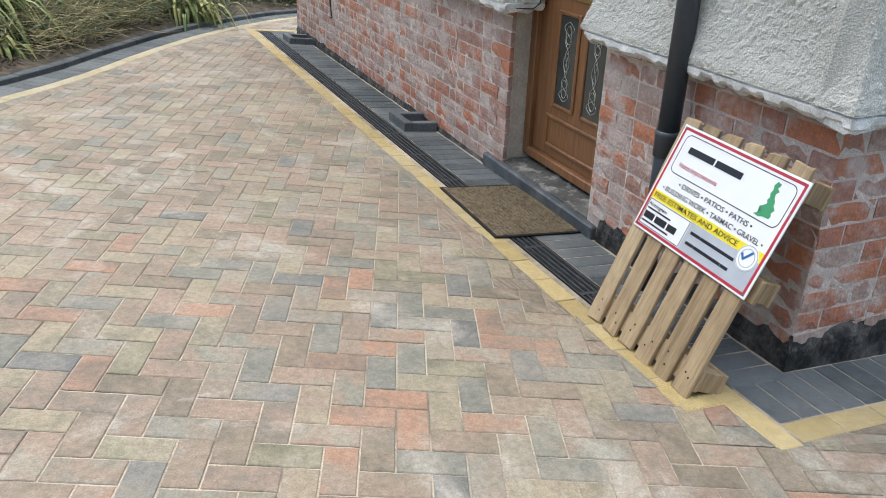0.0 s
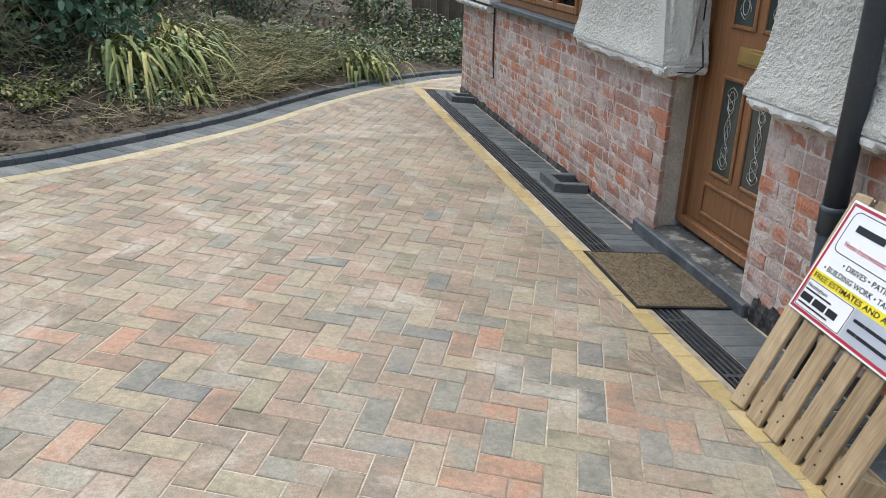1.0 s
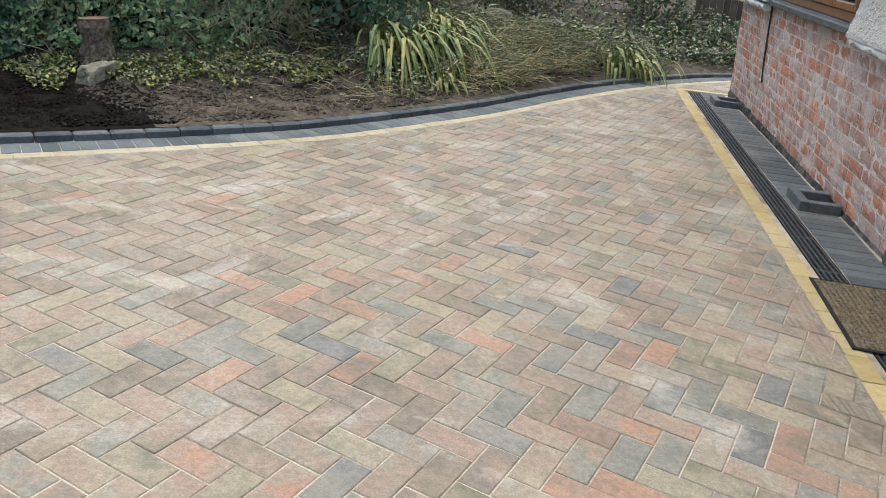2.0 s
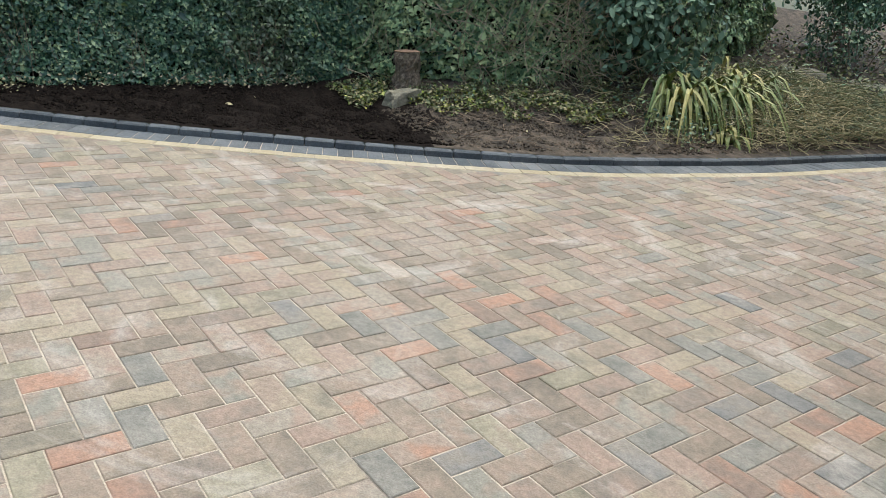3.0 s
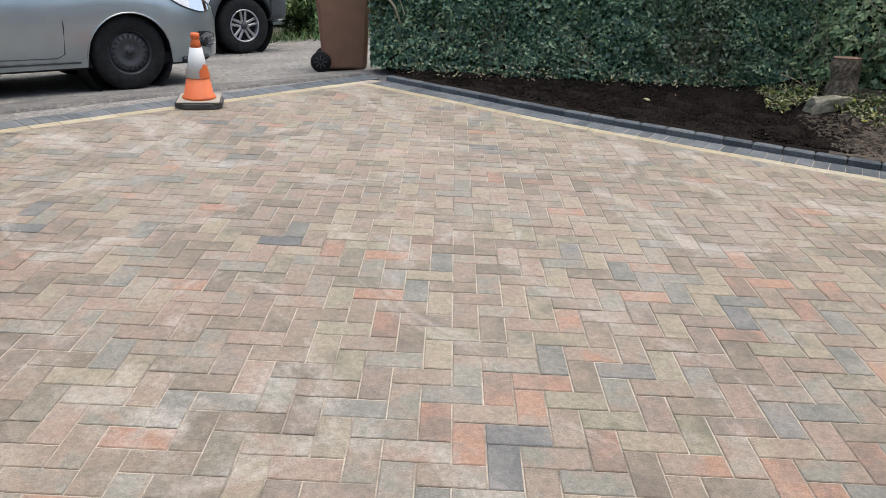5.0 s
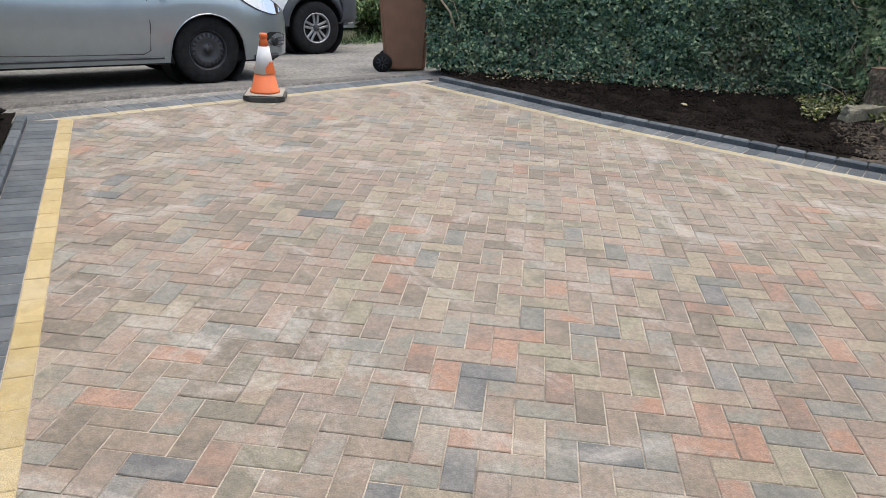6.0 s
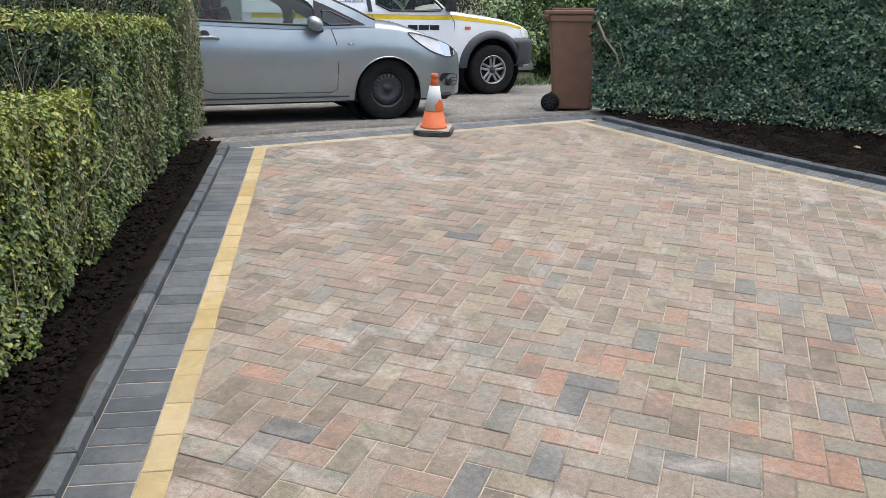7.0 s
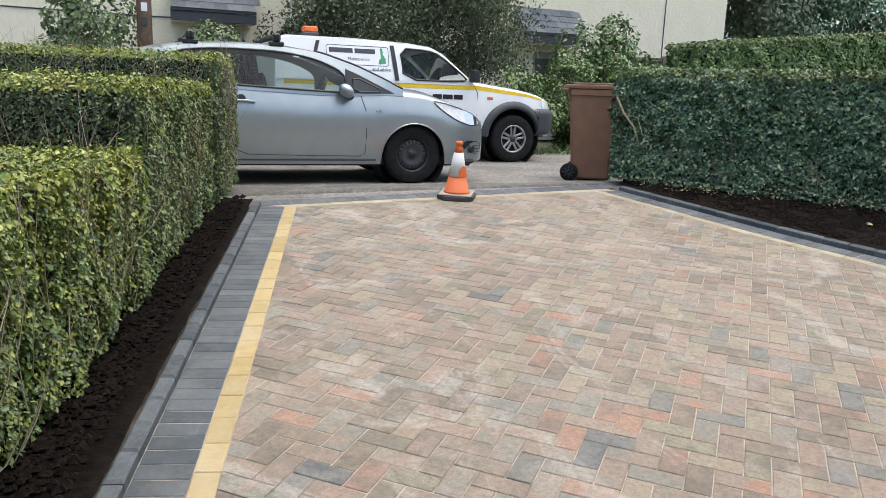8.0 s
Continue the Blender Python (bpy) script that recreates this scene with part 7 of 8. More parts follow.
def bare_stems(n, area, seed):
    rng = np.random.default_rng(seed)
    a, b, w = [], [], []
    for _ in range(n):
        x, y = rng.uniform(area[0], area[2]), rng.uniform(area[1], area[3])
        z = bank_z(x, y)
        a.append((x, y, z)), b.append((x + rng.normal(0, 0.35), y + rng.normal(0, 0.45), z + rng.uniform(0.9, 2.2))), w.append(rng.uniform(0.0015, 0.005))
    ob = link_mesh("bramble_stems", stalk_mesh("bramble_stems", a, b, w, [TWIG], rng=rng, steps=7))
    return tagged(ob, "bare brown bramble stems against the ivy", "brambles", kind="stuff")


def tangled_twigs(n, seed):
    """Thin pale twigs running every way over the face of the thicket."""
    rng = np.random.default_rng(seed)
    a, b, w = [], [], []
    line = [Vector((-5.1, 2.2)), Vector((-4.36, 3.10)), Vector((-3.75, 3.86)), Vector((-3.44, 4.52)), Vector((-3.70, 6.2))]
    for _ in range(n):
        i = rng.integers(1, 3) if rng.random() < 0.7 else rng.integers(0, 4)
        p = line[i].lerp(line[i + 1], rng.uniform(0, 1)) + Vector((rng.uniform(0.06, 0.18), 0))
        z = bank_z(p.x, p.y) + rng.uniform(0.1, 1.7)
        d = (line[i + 1] - line[i]).normalized()
        t, L = rng.uniform(-1.5, 1.5), rng.uniform(0.15, 0.6)
        a.append((p.x, p.y, z)), b.append((p.x + d.x * L * math.cos(t) + rng.uniform(-0.02, 0.08), p.y + d.y * L * math.cos(t), z + L * math.sin(t))), w.append(rng.uniform(0.003, 0.0065))
    ob = link_mesh("twig_tangle", stalk_mesh("twig_tangle", a, b, w, [PALE_TWIG], rng=rng, steps=5))
    return tagged(ob, "pale dry twigs tangled over the ivy", "brambles", kind="stuff")


bare_stems(12, (-4.1, 3.35, -3.9, 3.75), 73)
bare_stems(9, (-3.62, 4.0, -3.42, 4.6), 72)
tangled_twigs(520, 74)


def build_fence():
    f = thing("wooden_fence", pose(-1.9, 11.9, bank_z(-1.2, 10.9) - 0.1, 0, 0, 20), "weathered brown close-boarded fence behind the rocks", "fence")
    wood = material("weathered_fence_wood", [(0.06, 0.045, 0.035), (0.13, 0.10, 0.075)], 0.9, 8.0, 0.5, 40.0, random_mix=0.4)
    bm = bmesh.new()
    box(bm, (0, 0, 0), (0.10, 0.02, 1.5), 0.004)
    me = bpy.data.meshes.new("board")
    bm.to_mesh(me)
    bm.free()
    me.materials.append(wood)
    for i in range(36):
        link_mesh("board", me, f, "", pose(i * 0.105, 0.004 * (i % 2), 0))
    for z in (0.3, 1.2):
        part("rail", boxes(((0, 0.03, z), (3.8, 0.07, z + 0.08))), wood, f)


build_fence()

# ---- across the lane ----
def lane_m(a, b, z=LANE_Z, turn=0.0):
    p = lane_point(a, b)
    return pose(p.x, p.y, z, 0, 0, LANE_TURN + turn)


def build_cottage():
    """Cream roughcast cottages: x along the lane, y away from it."""
    m = lane_m(0, 9.0)
    c = thing("cottage", m, "cream roughcast cottage row with slate porch roofs", "house")
    x0, x1, h = -14.0, 10.76, 5.2
    doors = ((-1.75, -0.90), (5.50, 6.36))
    cuts = [x0] + [q for d in doors for q in d] + [x1]
    for i in range(0, len(cuts), 2):
        part("wall", boxes(((cuts[i], 0, -0.3), (cuts[i + 1], 0.3, h))), CREAM, c, "cream roughcast wall")
    for a, b in doors:
        part("wall", boxes(((a + 0.002, 0, 2.05), (b - 0.002, 0.3, h))), CREAM, c)
        d = part("door", boxes(((a + 0.05, 0.16, 0.0), (b - 0.05, 0.20, 2.0)), bevel=0.005), plain("grey_door_paint", (0.30, 0.33, 0.31), 0.5), c, "grey-green glazed porch door")
        part("door_frame", boxes(((a, 0.10, 0.0), (a + 0.05, 0.24, 2.05)), ((b - 0.05, 0.10, 0.0), (b, 0.24, 2.05)), ((a + 0.051, 0.10, 2.0), (b - 0.051, 0.24, 2.05))), SIGN_WHITE, c, "white door frame")
        part("door_pane", boxes(((a + 0.14, 0.15, 0.9), (b - 0.14, 0.158, 1.85))), DOOR_GLASS, d, "glazed panel")
    part("end_wall", boxes(((x0, 0.302, -0.3), (x0 + 0.3, 7, h)), ((x1 - 0.3, 0.302, -0.3), (x1, 7, h)), ((x0, 7.002, -0.3), (x1, 7.3, h))), CREAM, c)
    bm = extrude_outline([(0, 0), (0.15, 0), (3.9, 2.6), (7.65, 0), (7.8, 0), (3.9, 2.8)], x0 - 0.2, x1 + 0.2)
    part("roof", bm, ROOF, c, "grey slate main roof", pose(0, -0.25, h) @ Matrix(((0, 1, 0, 0), (1, 0, 0, 0), (0, 0, 1, 0), (0, 0, 0, 1))))
    for a, b in ((-2.25, -0.75), (4.95, 6.45)):
        # lean-to porch roof of slate courses over the door
        roof = part("porch_roof", boxes(((a, -0.95, -0.03), (b, -0.10, 0.0))), ROOF, c, "slate porch roof", pose(0, -0.64, 2.36) @ pose(0, 0, 0, 42, 0, 0) @ Matrix.Translation((0, 0.95, 0)))
        n = int((b - a) / 0.25)
        bm = bmesh.new()
        box(bm, (0, 0, 0), (0.245, 0.22, 0.008), 0.001)
        me = bpy.data.meshes.new("slate")
        bm.to_mesh(me)
        bm.free()
        me.materials.append(ROOF)
        for r in range(4):
            for k in range(n):
                link_mesh("slate", me, roof, "", pose(a + k * 0.25 + (0.12 if r % 2 else 0), -0.96 + r * 0.2, 0.004 + 0.001 * r, -2.5, 0, 0))
        part("fascia", boxes(((a - 0.02, -0.62, 2.13), (b + 0.02, -0.58, 2.30)), ((a - 0.02, -0.64, 2.305), (b + 0.02, -0.57, 2.36)), bevel=0.005), GREY_PLASTIC, c, "grey fascia and gutter")
        part("porch_soffit", boxes(((a, -0.578, 2.13), (b, -0.002, 2.16))), SIGN_WHITE, c)
    part("downpipe", tube([(0.05, -0.06, 0), (0.05, -0.06, 5.1)], 0.035, 10), SIGN_WHITE, c, "cream downpipe")
    part("cable", tube([(-14 + 1.0 * i, -0.01, 2.22 + 0.01 * math.sin(i)) for i in range(13)], 0.012, 6), GREY_PLASTIC, c, "grey cable along the wall")
    part("cable", tube([(8.95, -0.012, 0.3), (8.95, -0.012, 2.5), (8.98, -0.012, 5.0)], 0.012, 6), GREY_PLASTIC, c)


build_cottage()


def build_pole():
    p = lane_point(-2.75, 6.5)
    pole = thing("telegraph_pole", pose(p.x, p.y, LANE_Z - 0.2), "brown wooden telegraph pole with small plates", "pole")
    part("shaft", tube([(0, 0, 0), (0, 0, 3), (0, 0, 7.5)], 0.125, 18, 0.8), material("tarred_pole_wood", [(0.13, 0.075, 0.05), (0.22, 0.14, 0.10)], 0.85, 9.0, 0.5, 30.0), pole, smooth=True)
    q = LANE_OUT * -1
    for z, mat in ((2.28, SIGN_WHITE), (2.06, GREY_PLASTIC)):
        part("plate", boxes(((-0.045, -0.132, z), (0.045, -0.121, z + 0.13)), bevel=0.003), mat, pole, "small plate", pose(0, 0, 0, 0, 0, LANE_TURN))


build_pole()


def lane_bush(a, b, w, h, n, size, mats, label, seed, name="shrub", category="shrub", **k):
    p = lane_point(a, b)
    return bush(name, p.x, p.y, LANE_Z, w, w, h / 2, n, size, mats, label, seed, category, **k)


DARK_GREEN = material("dark_evergreen_leaf", [(0.026, 0.042, 0.026), (0.056, 0.080, 0.046), (0.105, 0.135, 0.075)], 0.7, 5.0, 0.0, island=0.85, spread=(0.15, 0.88), spec=0.2)
MID_GREEN = material("mid_green_leaf", [(0.065, 0.13, 0.04), (0.125, 0.22, 0.07), (0.22, 0.31, 0.115)], 0.5, 5.0, 0.0, island=0.8, spread=(0.2, 0.85))
DULL_GREEN = material("dull_grey_green_leaf", [(0.065, 0.092, 0.05), (0.105, 0.138, 0.072), (0.16, 0.185, 0.10)], 0.7, 5.0, 0.0, island=0.8, spread=(0.2, 0.85))
lane_bush(-3.6, 6.9, 1.0, 2.3, 7500, 0.08, [MID_GREEN, DULL_GREEN], "leafy green shrub beside the telegraph pole", 81)
lane_bush(-1.9, 6.8, 0.95, 2.1, 6500, 0.075, [MID_GREEN, DULL_GREEN], "loose green shrub below the porch roof", 82)
lane_bush(0.2, 6.6, 0.9, 2.0, 3800, 0.07, [DULL_GREEN, MID_GREEN], "loose sprawling shrub by the cream wall", 83)
lane_bush(5.75, 6.1, 0.85, 2.65, 7500, 0.085, [DULL_GREEN, MID_GREEN, MID_GREEN], "loose shrub with reddish tips by the cream wall", 84)
lane_bush(4.75, 5.6, 0.75, 1.7, 6500, 0.07, [MID_GREEN, PRIVET], "dense green shrub at the lane's far edge", 85)
lane_bush(3.6, 5.6, 0.8, 1.35, 5000, 0.07, [MID_GREEN, PRIVET], "low green shrub at the lane's far edge", 86)


lane_bush(2.3, 7.9, 1.4, 4.2, 19000, 0.064, [DARK_GREEN], "dark dense evergreen behind the slender trees", 87)
lane_bush(0.7, 8.0, 1.2, 3.4, 15000, 0.064, [DARK_GREEN], "dark dense evergreen by the cream wall", 88)


def build_tree(a, b, h, crown, n, seed, label, size=0.06, mats=None):
    """A tapered trunk with limbs and an open crown."""
    rng = np.random.default_rng(seed)
    p = lane_point(a, b)
    tree = thing("tree", pose(p.x, p.y, LANE_Z - 0.05), label, "tree", group="trees across the lane")
    pts = [(0.12 * math.sin(k * 0.8 + seed), 0.08 * math.cos(k * 0.7), h * 0.75 * k / 6) for k in range(7)]
    part("trunk", tube(pts, 0.10, 10, 0.45), BARK, tree, "grey-brown trunk", smooth=True)
    s, e, w = [], [], []
    P, N, S = [], [], []
    for _ in range(26):
        z = rng.uniform(0.28, 0.75) * h
        t = rng.uniform(0, 6.28)
        L = crown * rng.uniform(0.5, 1.0)
        end = (L * math.cos(t), L * math.sin(t), z + rng.uniform(-0.1, 0.8))
        k = min(int(z / (h * 0.75) * 6), 5)
        s.append((pts[k][0], pts[k][1], z)), e.append(end), w.append(rng.uniform(0.015, 0.04))
        for _ in range(n // 26):
            q = rng.uniform(0.3, 1.1)
            c = np.array((pts[k][0], pts[k][1], z)) * (1 - q) + np.array(end) * q + rng.normal(0, 0.24, 3)
            P.append(c), N.append(rng.normal(0, 1, 3) + np.array((0, 0, 0.5))), S.append(size * rng.uniform(0.6, 1.2))
    tagged(link_mesh("branchwork", stalk_mesh("branchwork", s, e, w, [BARK], rng=rng, steps=5), tree), kind="stuff")
    tagged(link_mesh("crown", leaf_mesh("crown", P, N, S, mats or [DULL_GREEN], rng, "oval", droop=1.2), tree, "drooping grey-green leaves"), kind="stuff")


build_tree(2.2, 6.4, 4.6, 1.35, 22000, 91, "slender tree with drooping grey-green leaves")
build_tree(3.0, 6.6, 4.8, 1.05, 19000, 92, "leaning tree with drooping grey-green leaves")
build_tree(0.9, 6.9, 4.4, 1.25, 19000, 93, "slender tree with drooping grey-green leaves")


def far_hedge(a0, a1, b, z1, label, seed, depth=1.0, mats=(PRIVET, PRIVET_TOP), rise=0.0, density=1900, size=0.062):
    c = [lane_point(a0, b), lane_point(a1, b), lane_point(a1, b + depth), lane_point(a0, b + depth)]
    hedge_block("hedge", c[::-1] if (c[1] - c[0]).cross(c[2] - c[1]) < 0 else c, lambda p: LANE_Z - 0.02, lambda p: z1 + rise * ((p - LANE_EDGE).dot(LANE_DIR) - a0) + 0.04 * noise.noise(Vector((p.x, p.y, 0))), *mats, size, density, label, seed, twigs=4, rough=0.06, top_share=0.2)


far_hedge(7.6, 16.0, 6.0, 2.50, "broad clipped green hedge across the lane with yellow-green top", 95, rise=0.10, mats=(MID_GREEN, PRIVET))
far_hedge(4.6, 7.55, 5.25, 0.95, "low dense green growth along the lane's far edge", 96, mats=(MID_GREEN, PRIVET))
far_hedge(-9.0, 3.6, 5.7, 1.0, "low green hedge along the lane's far edge", 97, mats=(DULL_GREEN, MID_GREEN), density=1500)


def build_lane_fence():
    m = lane_m(6.9, 7.5)
    f = thing("panel_fence", m, "grey weathered panel fence beside the cream cottage", "fence")
    wood = material("grey_fence_wood", [(0.16, 0.14, 0.12), (0.27, 0.24, 0.20)], 0.9, 8.0, 0.4, 40.0, random_mix=0.4)
    for i in range(24):
        part("board", boxes(((i * 0.085, 0.0, 0.0), (i * 0.085 + 0.08, 0.02, 1.85)), bevel=0.003), wood, f)
    part("rail", boxes(((-0.02, -0.03, 1.86), (2.06, 0.05, 1.91)), bevel=0.005), wood, f)
    part("post", boxes(((0.98, -0.05, 0), (1.06, -0.002, 1.95)), bevel=0.005), wood, f)


build_lane_fence()
for i, (a, b, h, w) in enumerate(((13.5, 13, 5.5, 2.4), (16.5, 14, 6.5, 2.8), (11.6, 15.0, 5.0, 2.2), (20, 14, 6.0, 3.0))):
    p = lane_point(a, b)
    bush("tree", p.x, p.y, LANE_Z + 0.2, w, w, h / 2, 17000, 0.15, [SHRUB, IVY] if i % 2 else [SHRUB, DULL_GREEN], "dark blue-green tree in the distance", 100 + i, "tree", stems=20, hollow=0.25)
# verge: rough stones and grass at the far lane edge
rngv = np.random.default_rng(7)
A, B, Wd = [], [], []
for _ in range(1800):
    p = lane_point(rngv.uniform(-3, 9), rngv.uniform(4.7, 5.3))
    A.append((p.x, p.y, LANE_Z - 0.01)), B.append((p.x + rngv.normal(0, 0.08), p.y + rngv.normal(0, 0.08), LANE_Z + rngv.uniform(0.05, 0.22))), Wd.append(0.006)
tagged(link_mesh("verge_grass", stalk_mesh("verge_grass", A, B, Wd, [MID_GREEN], rng=rngv, steps=3)), "tufts of rough grass along the lane", "grass", kind="stuff")

# ---- pieces: pavers, edgings, bricks ----
DRIVE = thing("driveway", SLOPE, "new herringbone block-paved driveway in mixed autumn colours", "driveway", kind="structure")


def block_mesh(name, lx, ly, mat, top=0.0, depth=0.03, chamfer=0.003, gap=0.0025, batter=0.0):
    """A chamfered paving block centred on its own middle, top face at z = top."""
    a, b = lx / 2 - gap, ly / 2 - gap
    verts, faces = [], []
    for q, z in ((0, top - depth), (0, top - chamfer * 0.8), (chamfer, top)):
        for i, (sx, sy) in enumerate(((-1, -1), (1, -1), (1, 1), (-1, 1))):
            shift = batter if (sy > 0 and z == top) else 0
            verts.append((sx * (a - q), sy * (b - q) - shift, z))
    for r in range(2):
        for i in range(4):
            faces.append((r * 4 + i, r * 4 + (i + 1) % 4, r * 4 + 4 + (i + 1) % 4, r * 4 + 4 + i))
    faces.append((8, 9, 10, 11))
    return raw_mesh(name, verts, faces, [mat])


def clip_convex(subject, clip):
    """Part of a polygon inside a convex one."""
    out = list(subject)
    k = len(clip)
    for i in range(k):
        a, b = clip[i], clip[(i + 1) % k]
        e = b - a
        src, out = out, []
        for j in range(len(src)):
            p, q = src[j - 1], src[j]
            sp, sq = e.cross(p - a), e.cross(q - a)
            if (sp >= 0) != (sq >= 0):
                out.append(p + (q - p) * (sp / (sp - sq)))
            if sq >= 0:
                out.append(q)
        if not out:
            break
    return out


def inside(p, poly):
    c = False
    for a, b in zip(poly, poly[1:] + poly[:1]):
        if (a.y > p.y) != (b.y > p.y) and p.x < (b.x - a.x) * (p.y - a.y) / (b.y - a.y) + a.x:
            c = not c
    return c


TONE_ODDS = (0.30, 0.17, 0.15, 0.18, 0.08, 0.04, 0.08)
# blocks of a marked colour: lower-left lattice cell -> tone
MARKED = {(4, 8): 4, (5, 9): 4, (6, 6): 4, (5, 5): 4, (7, 4): 4, (10, 11): 4, (10, 10): 4, (12, 9): 4, (6, 11): 5, (9, 14): 5, (9, 10): 5, (11, 8): 5, (4, 9): 3, (8, 5): 1, (8, 8): 6,
    (-1, 0): 4, (0, 1): 5, (-5, -8): 4, (1, -3): 4, (1, -2): 4, (-4, 0): 4, (-6, 3): 4, (2, -5): 3, (4, -3): 5, (2, -1): 6, (3, -5): 4, (-8, 9): 4, (-5, 7): 5, (-6, 10): 4, (8, -3): 4, (11, -5): 5}


OUTLINE_TRIS = [[OUTLINE[i] for i in tri] for tri in geometry.tessellate_polygon([[p.to_3d() for p in OUTLINE]])]
OUTLINE_TRIS = [t if (t[1] - t[0]).cross(t[2] - t[0]) > 0 else t[::-1] for t in OUTLINE_TRIS]


def build_paving():
    rng = random.Random(8)
    full = [[block_mesh("paver", 0.2, 0.1, m) for m in PAVERS], [block_mesh("paver", 0.1, 0.2, m) for m in PAVERS]]
    verts, faces, idx = [], [], []
    count = 0
    for p in range(-52, 64):
        for q in range(-38, 114):
            kind = (q - p) % 4
            if kind not in (0, 1):
                continue
            lx, ly = ((0.2, 0.1), (0.1, 0.2))[kind]
            x0, y0 = p * 0.1, q * 0.1
            corners = [Vector(c) for c in ((x0, y0), (x0 + lx, y0), (x0 + lx, y0 + ly), (x0, y0 + ly))]
            tone = MARKED.get((p, q))
            r = rng.random()
            if tone is None:
                big = noise.noise(Vector((x0 * 0.7, y0 * 0.7, 4))) * 0.12
                r = min(max(r + big, 0), 0.999)
                acc = 0
                for tone, o in enumerate(TONE_ODDS):
                    acc += o
                    if r < acc:
                        break
            lift = rng.uniform(-0.0012, 0.0012)
            # the brighter packs were laid round the door; further out the mix is browner
            rich = math.exp(-(((x0 - 0.9) ** 2 + (y0 - 0.6) ** 2) / 3.0))
            if rng.random() > 0.35 + 0.65 * rich and (p, q) not in MARKED:
                tone = {4: 2, 5: 0, 6: 1, 3: 0, 1: 1}.get(tone, tone)
            hits = [inside(c, OUTLINE) for c in corners]
            if not any(hits):
                continue
            mid = Vector((x0 + lx / 2, y0 + ly / 2))
            if all(hits):
                near = (mid - Vector((1.05, 0.15))).length
                if near < 1.37:
                    ob = new("paver", full[kind][tone])
                    ob.parent = DRIVE
                    ob.matrix_basis = pose(mid.x, mid.y, lift, rng.uniform(-0.5, 0.5), rng.uniform(-0.5, 0.5), rng.uniform(-0.3, 0.3))
                    count += 1
                    continue
                base = len(verts)
                a, b = lx / 2 - 0.0025, ly / 2 - 0.0025
                tilt = (rng.uniform(-0.006, 0.006), rng.uniform(-0.006, 0.006))
                for c, z in ((0, -0.02), (0, -0.0024), (0.003, 0.0)):
                    for sx, sy in ((-1, -1), (1, -1), (1, 1), (-1, 1)):
                        dx, dy = sx * (a - c), sy * (b - c)
                        verts.append((mid.x + dx, mid.y + dy, z + lift + tilt[0] * dx + tilt[1] * dy))
                for g in range(2):
                    for i in range(4):
                        faces.append((base + g * 4 + i, base + g * 4 + (i + 1) % 4, base + g * 4 + 4 + (i + 1) % 4, base + g * 4 + 4 + i))
                faces.append(tuple(base + 8 + i for i in range(4)))
                idx += [tone] * 9
            else:
                g = 0.002
                cell = [Vector(c) for c in ((x0 + g, y0 + g), (x0 + lx - g, y0 + g), (x0 + lx - g, y0 + ly - g), (x0 + g, y0 + ly - g))]
                for tri in OUTLINE_TRIS:
                    poly = clip_convex(tri, cell)
                    if len(poly) < 3:
                        continue
                    base = len(verts)
                    verts += [(v.x, v.y, lift - 0.001) for v in poly]
                    faces.append(tuple(range(base, base + len(poly))))
                    idx.append(tone)
    me = raw_mesh("pavers", verts, faces, PAVERS_FAR, idx)
    tagged(link_mesh("pavers", me, DRIVE, "herringbone pavers of mixed brown, buff, grey and terracotta"), kind="stuff")
    lane_n = Vector((FAR_CORNER.y - LEFT_CORNER.y, LEFT_CORNER.x - FAR_CORNER.x)).normalized() * -1
    pts = [LEFT_CORNER + lane_n * 0.295 + Vector((0.25, -0.2)), Vector((6.6, 0.9)), beside(4.2, -0.006), beside(-0.29, -0.006), beside(-0.29, -0.10), beside(-0.43, -0.10), beside(-0.43, 7.45), beside(2.5, 7.45), Vector((2.6, 11.2))] + [offset_point(curve_line, i, 0.36)[0] for i in range(len(curve_line) - 1, 0, -4)] + [FAR_CORNER + lane_n * 0.295 + Vector((-0.1, 0.1))]
    bm = bmesh.new()
    for ring in (pts, [beside(-0.294, -0.004), beside(0.03, -0.004), beside(0.03, 7.44), beside(-0.294, 7.44)]):
        vs = [bm.verts.new((p.x, p.y, -0.0038)) for p in ring]
        for tri in geometry.tessellate_polygon([[v.co for v in vs]]):
            bm.faces.new([vs[i] for i in tri])
    for f in bm.faces:
        f.normal_update()
        if f.normal.z < 0:
            f.normal_flip()
    part("sand_bed", bm, SAND, DRIVE, "pale jointing sand between the blocks")


def run_blocks(line, mesh, name, off, step, parent, offset_along=0.0, limit=None, up=0.0, seed=0, turn=0.0, jitter=0.0012):
    """Lays blocks along a plan line, off metres to its left."""
    rng = random.Random(seed)
    made = []
    dist, want = 0.0, step / 2 + offset_along
    ring = [Vector(p) for p in line]
    shifted = []
    for i in range(len(ring)):
        q, d = offset_point(ring, i, off)
        shifted.append(q)
    for a, b in zip(shifted, shifted[1:]):
        g = (b - a).length
        while want <= dist + g:
            p = a + (b - a) * ((want - dist) / g)
            d = (b - a).normalized()
            ob = new(name, mesh)
            ob.parent = parent
            ob.matrix_basis = pose(p.x, p.y, up + rng.uniform(-jitter, jitter), rng.uniform(-0.4, 0.4), rng.uniform(-0.4, 0.4), math.degrees(math.atan2(d.y, d.x)) + turn + rng.uniform(-0.5, 0.5))
            made.append(ob)
            want += step
        dist += g
    return made


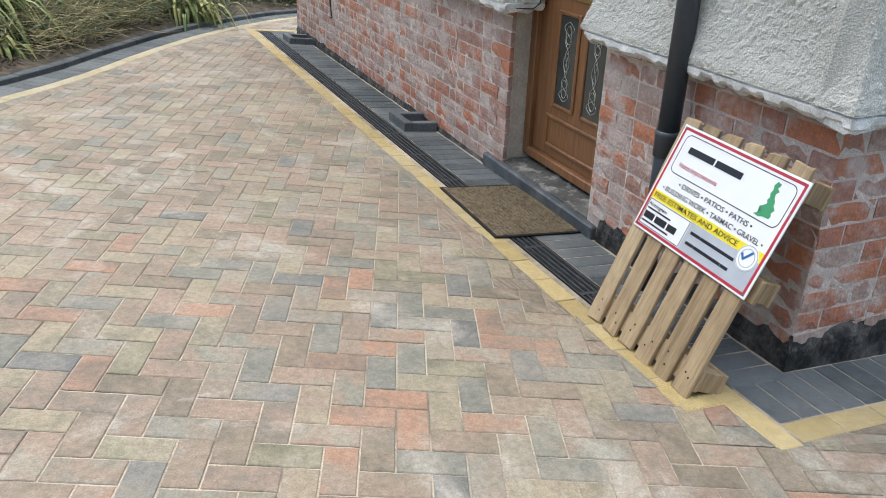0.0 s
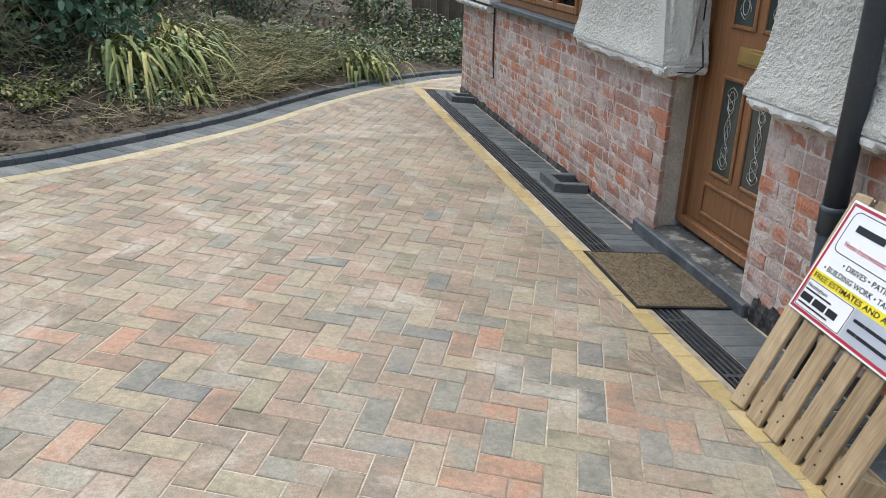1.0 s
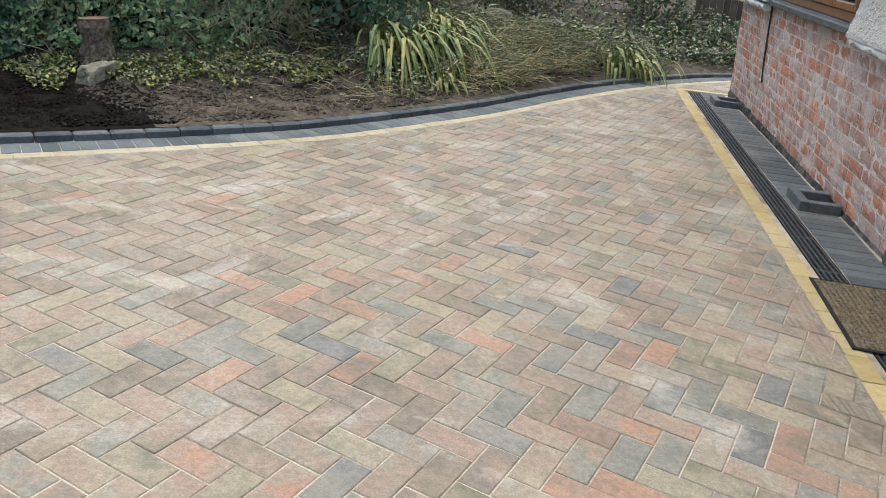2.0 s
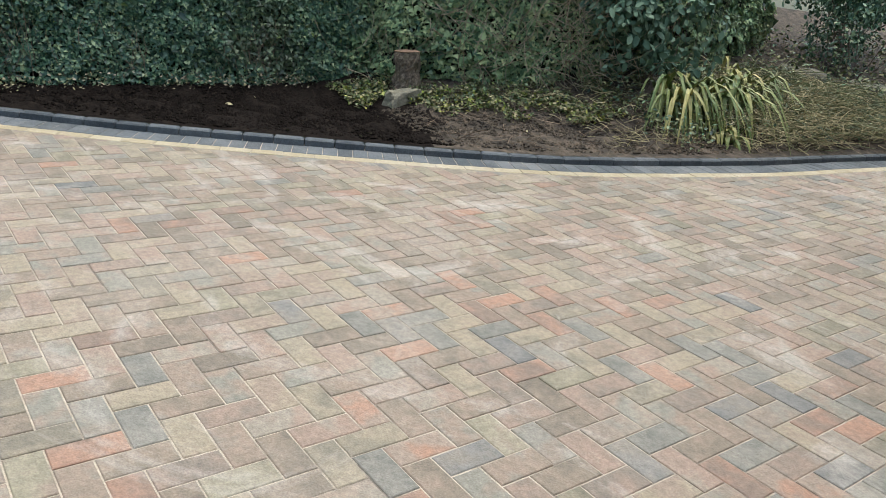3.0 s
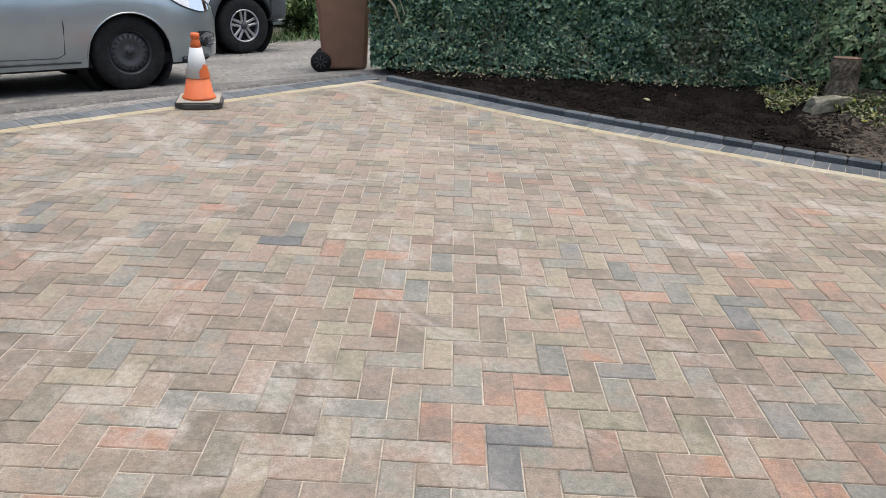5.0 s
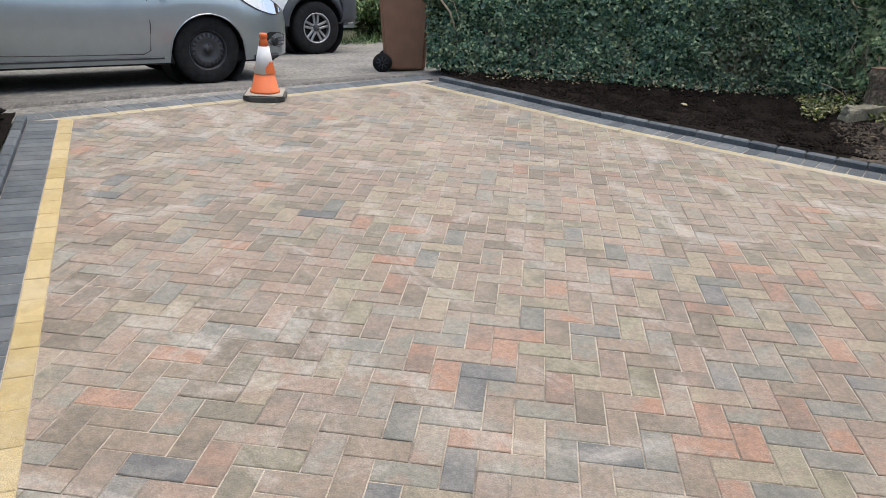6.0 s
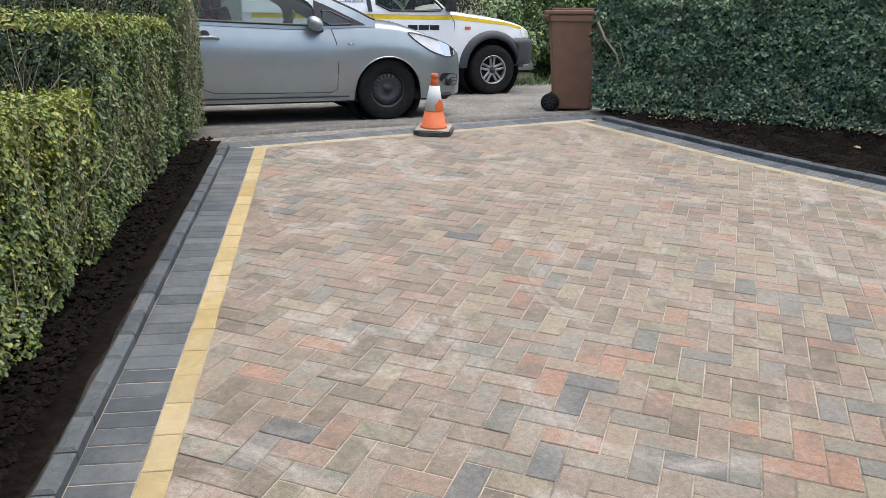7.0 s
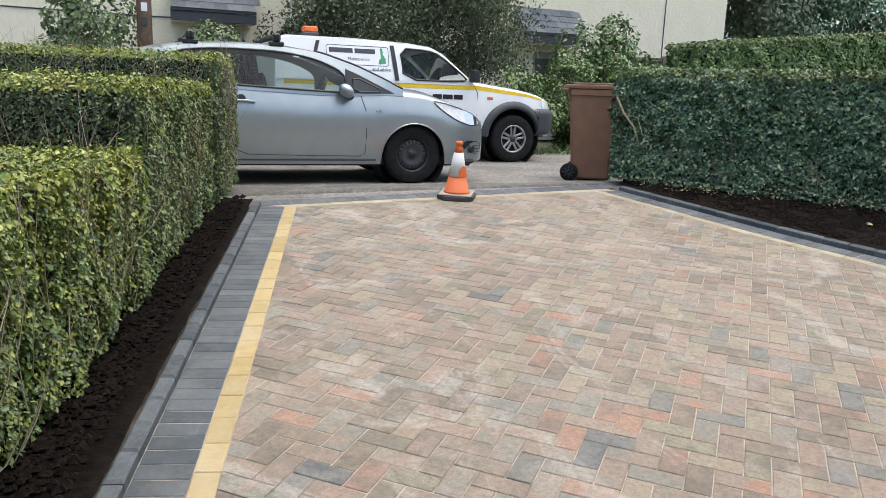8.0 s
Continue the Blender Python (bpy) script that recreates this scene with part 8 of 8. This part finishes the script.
def build_edging():
    yellow = block_mesh("buff_edging_block", 0.2, 0.1, YELLOW)
    dusty = block_mesh("buff_edging_block", 0.2, 0.1, YELLOW_DUSTY)
    blue = block_mesh("charcoal_border_block", 0.1, 0.2, BLUE, gap=0.0015, chamfer=0.004)
    kerb = block_mesh("kerb_block", 0.205, 0.076, KERB, top=0.046, depth=0.12, chamfer=0.012, gap=0.003)
    left = [LEFT_END, LEFT_CORNER]          # runs towards the lane with the bed on its left
    lane = [LEFT_CORNER + (LEFT_CORNER - FAR_CORNER).normalized() * 0.31, FAR_CORNER + (FAR_CORNER - LEFT_CORNER).normalized() * 0.32]
    edge = thing("edging", SLOPE, "buff and charcoal block edging round the driveway", "edging", kind="structure")
    kerbs = thing("kerb", SLOPE, "dark charcoal concrete kerb blocks round the planting beds", "kerb", kind="structure")
    curve = smooth_line(curve_line[::-1], 0.05)[::-1]
    # the curve runs away from the lane with its bed on the left
    for line, skip, k in ((curve, 0.0, True), ([a for a in left[::-1]], 0.0, True), (lane[::-1], 0.0, False)):
        sign = 1 if line is curve else -1
        run_blocks(line if k else [FAR_CORNER, LEFT_CORNER], dusty if line is curve or not k else yellow, "buff_block", 0.05 * sign, 0.2, edge, seed=1)
        run_blocks(line, blue, "charcoal_block", 0.2 * sign, 0.101, edge, seed=2)
        if k:
            run_blocks(line, kerb, "kerb_block", 0.336 * sign, 0.206, kerbs, seed=3, jitter=0.002)
    # along the house: buff row, charcoal row, and the apron round the near corner
    front = [beside(-0.51, -0.12), beside(-0.51, 7.5)]
    run_blocks(front, yellow, "buff_block", 0.0, 0.2, edge, seed=4)
    run_blocks([beside(-0.56, 7.50), beside(0.6, 7.50)], yellow, "buff_block", 0.0, 0.2, edge, seed=5)
    run_blocks([beside(-0.155, -0.05), beside(-0.155, 7.4)], block_mesh("charcoal_border_block", 0.1, 0.268, BLUE, gap=0.002, chamfer=0.005), "charcoal_block", 0.0, 0.101, edge, seed=6)
    run_blocks([beside(-0.46, -0.07), beside(-0.34, -0.07)], yellow, "buff_block", 0.0, 0.12, edge, seed=7)
    run_blocks([beside(-0.34, -0.02), beside(-0.34, -0.36)], yellow, "buff_block", 0.0, 0.17, edge, seed=7)
    run_blocks([beside(-0.28, -0.31), beside(3.6, -0.31)], yellow, "buff_block", 0.0, 0.2, edge, seed=8)
    run_blocks([beside(-0.28, -0.135), beside(3.6, -0.135)], block_mesh("charcoal_border_block", 0.1, 0.245, BLUE, gap=0.002, chamfer=0.005), "charcoal_block", 0.0, 0.101, edge, seed=9)


def build_bricks():
    """Flemish bond over the base of the front and gable walls, with rounded and chipped faces."""
    rng = random.Random(21)
    course, joint = 0.083, 0.010
    S, Hd = 0.228, 0.108

    def brick_shape(length, seed):
        r = random.Random(seed)
        bm = bmesh.new()
        n = 5 if length > 0.15 else 3
        h = course - joint
        front = [[bm.verts.new((r.uniform(-0.003, 0.002) - (0.0 if 0 < i < n and 0 < k < 2 else -0.004), -length / 2 + length * i / n, h * k / 2)) for k in range(3)] for i in range(n + 1)]
        back = [[bm.verts.new((0.03, -length / 2 + length * i / n, h * k / 2)) for k in (0, 2)] for i in (0, n)]
        for i in range(n):
            for k in range(2):
                bm.faces.new((front[i][k], front[i][k + 1], front[i + 1][k + 1], front[i + 1][k]))
        bm.faces.new([front[i][2] for i in range(n + 1)] + [back[1][1], back[0][1]])
        bm.faces.new([front[i][0] for i in range(n, -1, -1)] + [back[0][0], back[1][0]])
        bm.faces.new((front[0][0], back[0][0], back[0][1], front[0][2], front[0][1]))
        bm.faces.new((front[n][1], front[n][2], back[1][1], back[1][0], front[n][0]))
        bmesh.ops.recalc_face_normals(bm, faces=bm.faces)
        me = bpy.data.meshes.new("brick")
        bm.to_mesh(me)
        bm.free()
        return me

    shapes = {L: [brick_shape(L, i + 10 * k) for i in range(6)] for k, L in enumerate((S, Hd))}
    cut = {}
    joined = bmesh.new()
    total = 0

    def lay(length, s, z, gable, parent_near):
        nonlocal total
        key = min((S, Hd), key=lambda q: abs(q - length))
        if abs(key - length) > 0.012:
            kk = round(length, 2)
            if kk not in cut:
                cut[kk] = brick_shape(kk, int(kk * 1000))
            me = cut[kk]
        else:
            me = rng.choice(shapes[key])
        m = (pose(s, 0, z, 0, 0, 90) if gable else pose(0, s, z)) @ pose(rng.uniform(-0.002, 0.003), 0, 0, rng.uniform(-0.5, 0.5), 0, rng.uniform(-0.6, 0.6))
        if parent_near and total < 300:
            if not me.materials:
                me.materials.append(BRICK)
            ob = new("brick", me)
            ob.parent = base_gable if gable else base_front
            ob.matrix_basis = m
            total += 1
        else:
            k = len(joined.verts)
            joined.from_mesh(me)
            joined.verts.ensure_lookup_table()
            bmesh.ops.transform(joined, matrix=m, verts=joined.verts[k:])

    rows = int((RENDER_Z + 0.03 - BASE_Z) / course)
    for r in range(3, rows + 1):
        z = BASE_Z + r * course - 0.03
        for s0, s1, gable in ((0.0, DOOR_S0, False), (DOOR_S1, WALL_LENGTH, False), (0.0, 2.2, True)):
            s = s0 + joint / 2 if not gable else s0 + 0.004 + joint / 2
            k = r % 2 if not gable else (r + 1) % 2
            first = True
            while s < s1 - 0.03:
                L = (Hd, S)[k % 2]
                if first and k == 0 and s0 > 0:
                    L = Hd
                L = min(L, s1 - joint / 2 - s)
                if L > 0.025:
                    lay(L, s + L / 2, z, gable, (gable and s < 1.0) or (not gable and s < 3.2))
                s += L + joint
                k += 1
                first = False
    part("bricks", joined, BRICK_FAR, base_front, "old red bricks with pale worn limewash")["kind"] = "stuff"


build_paving()
build_edging()
build_bricks()
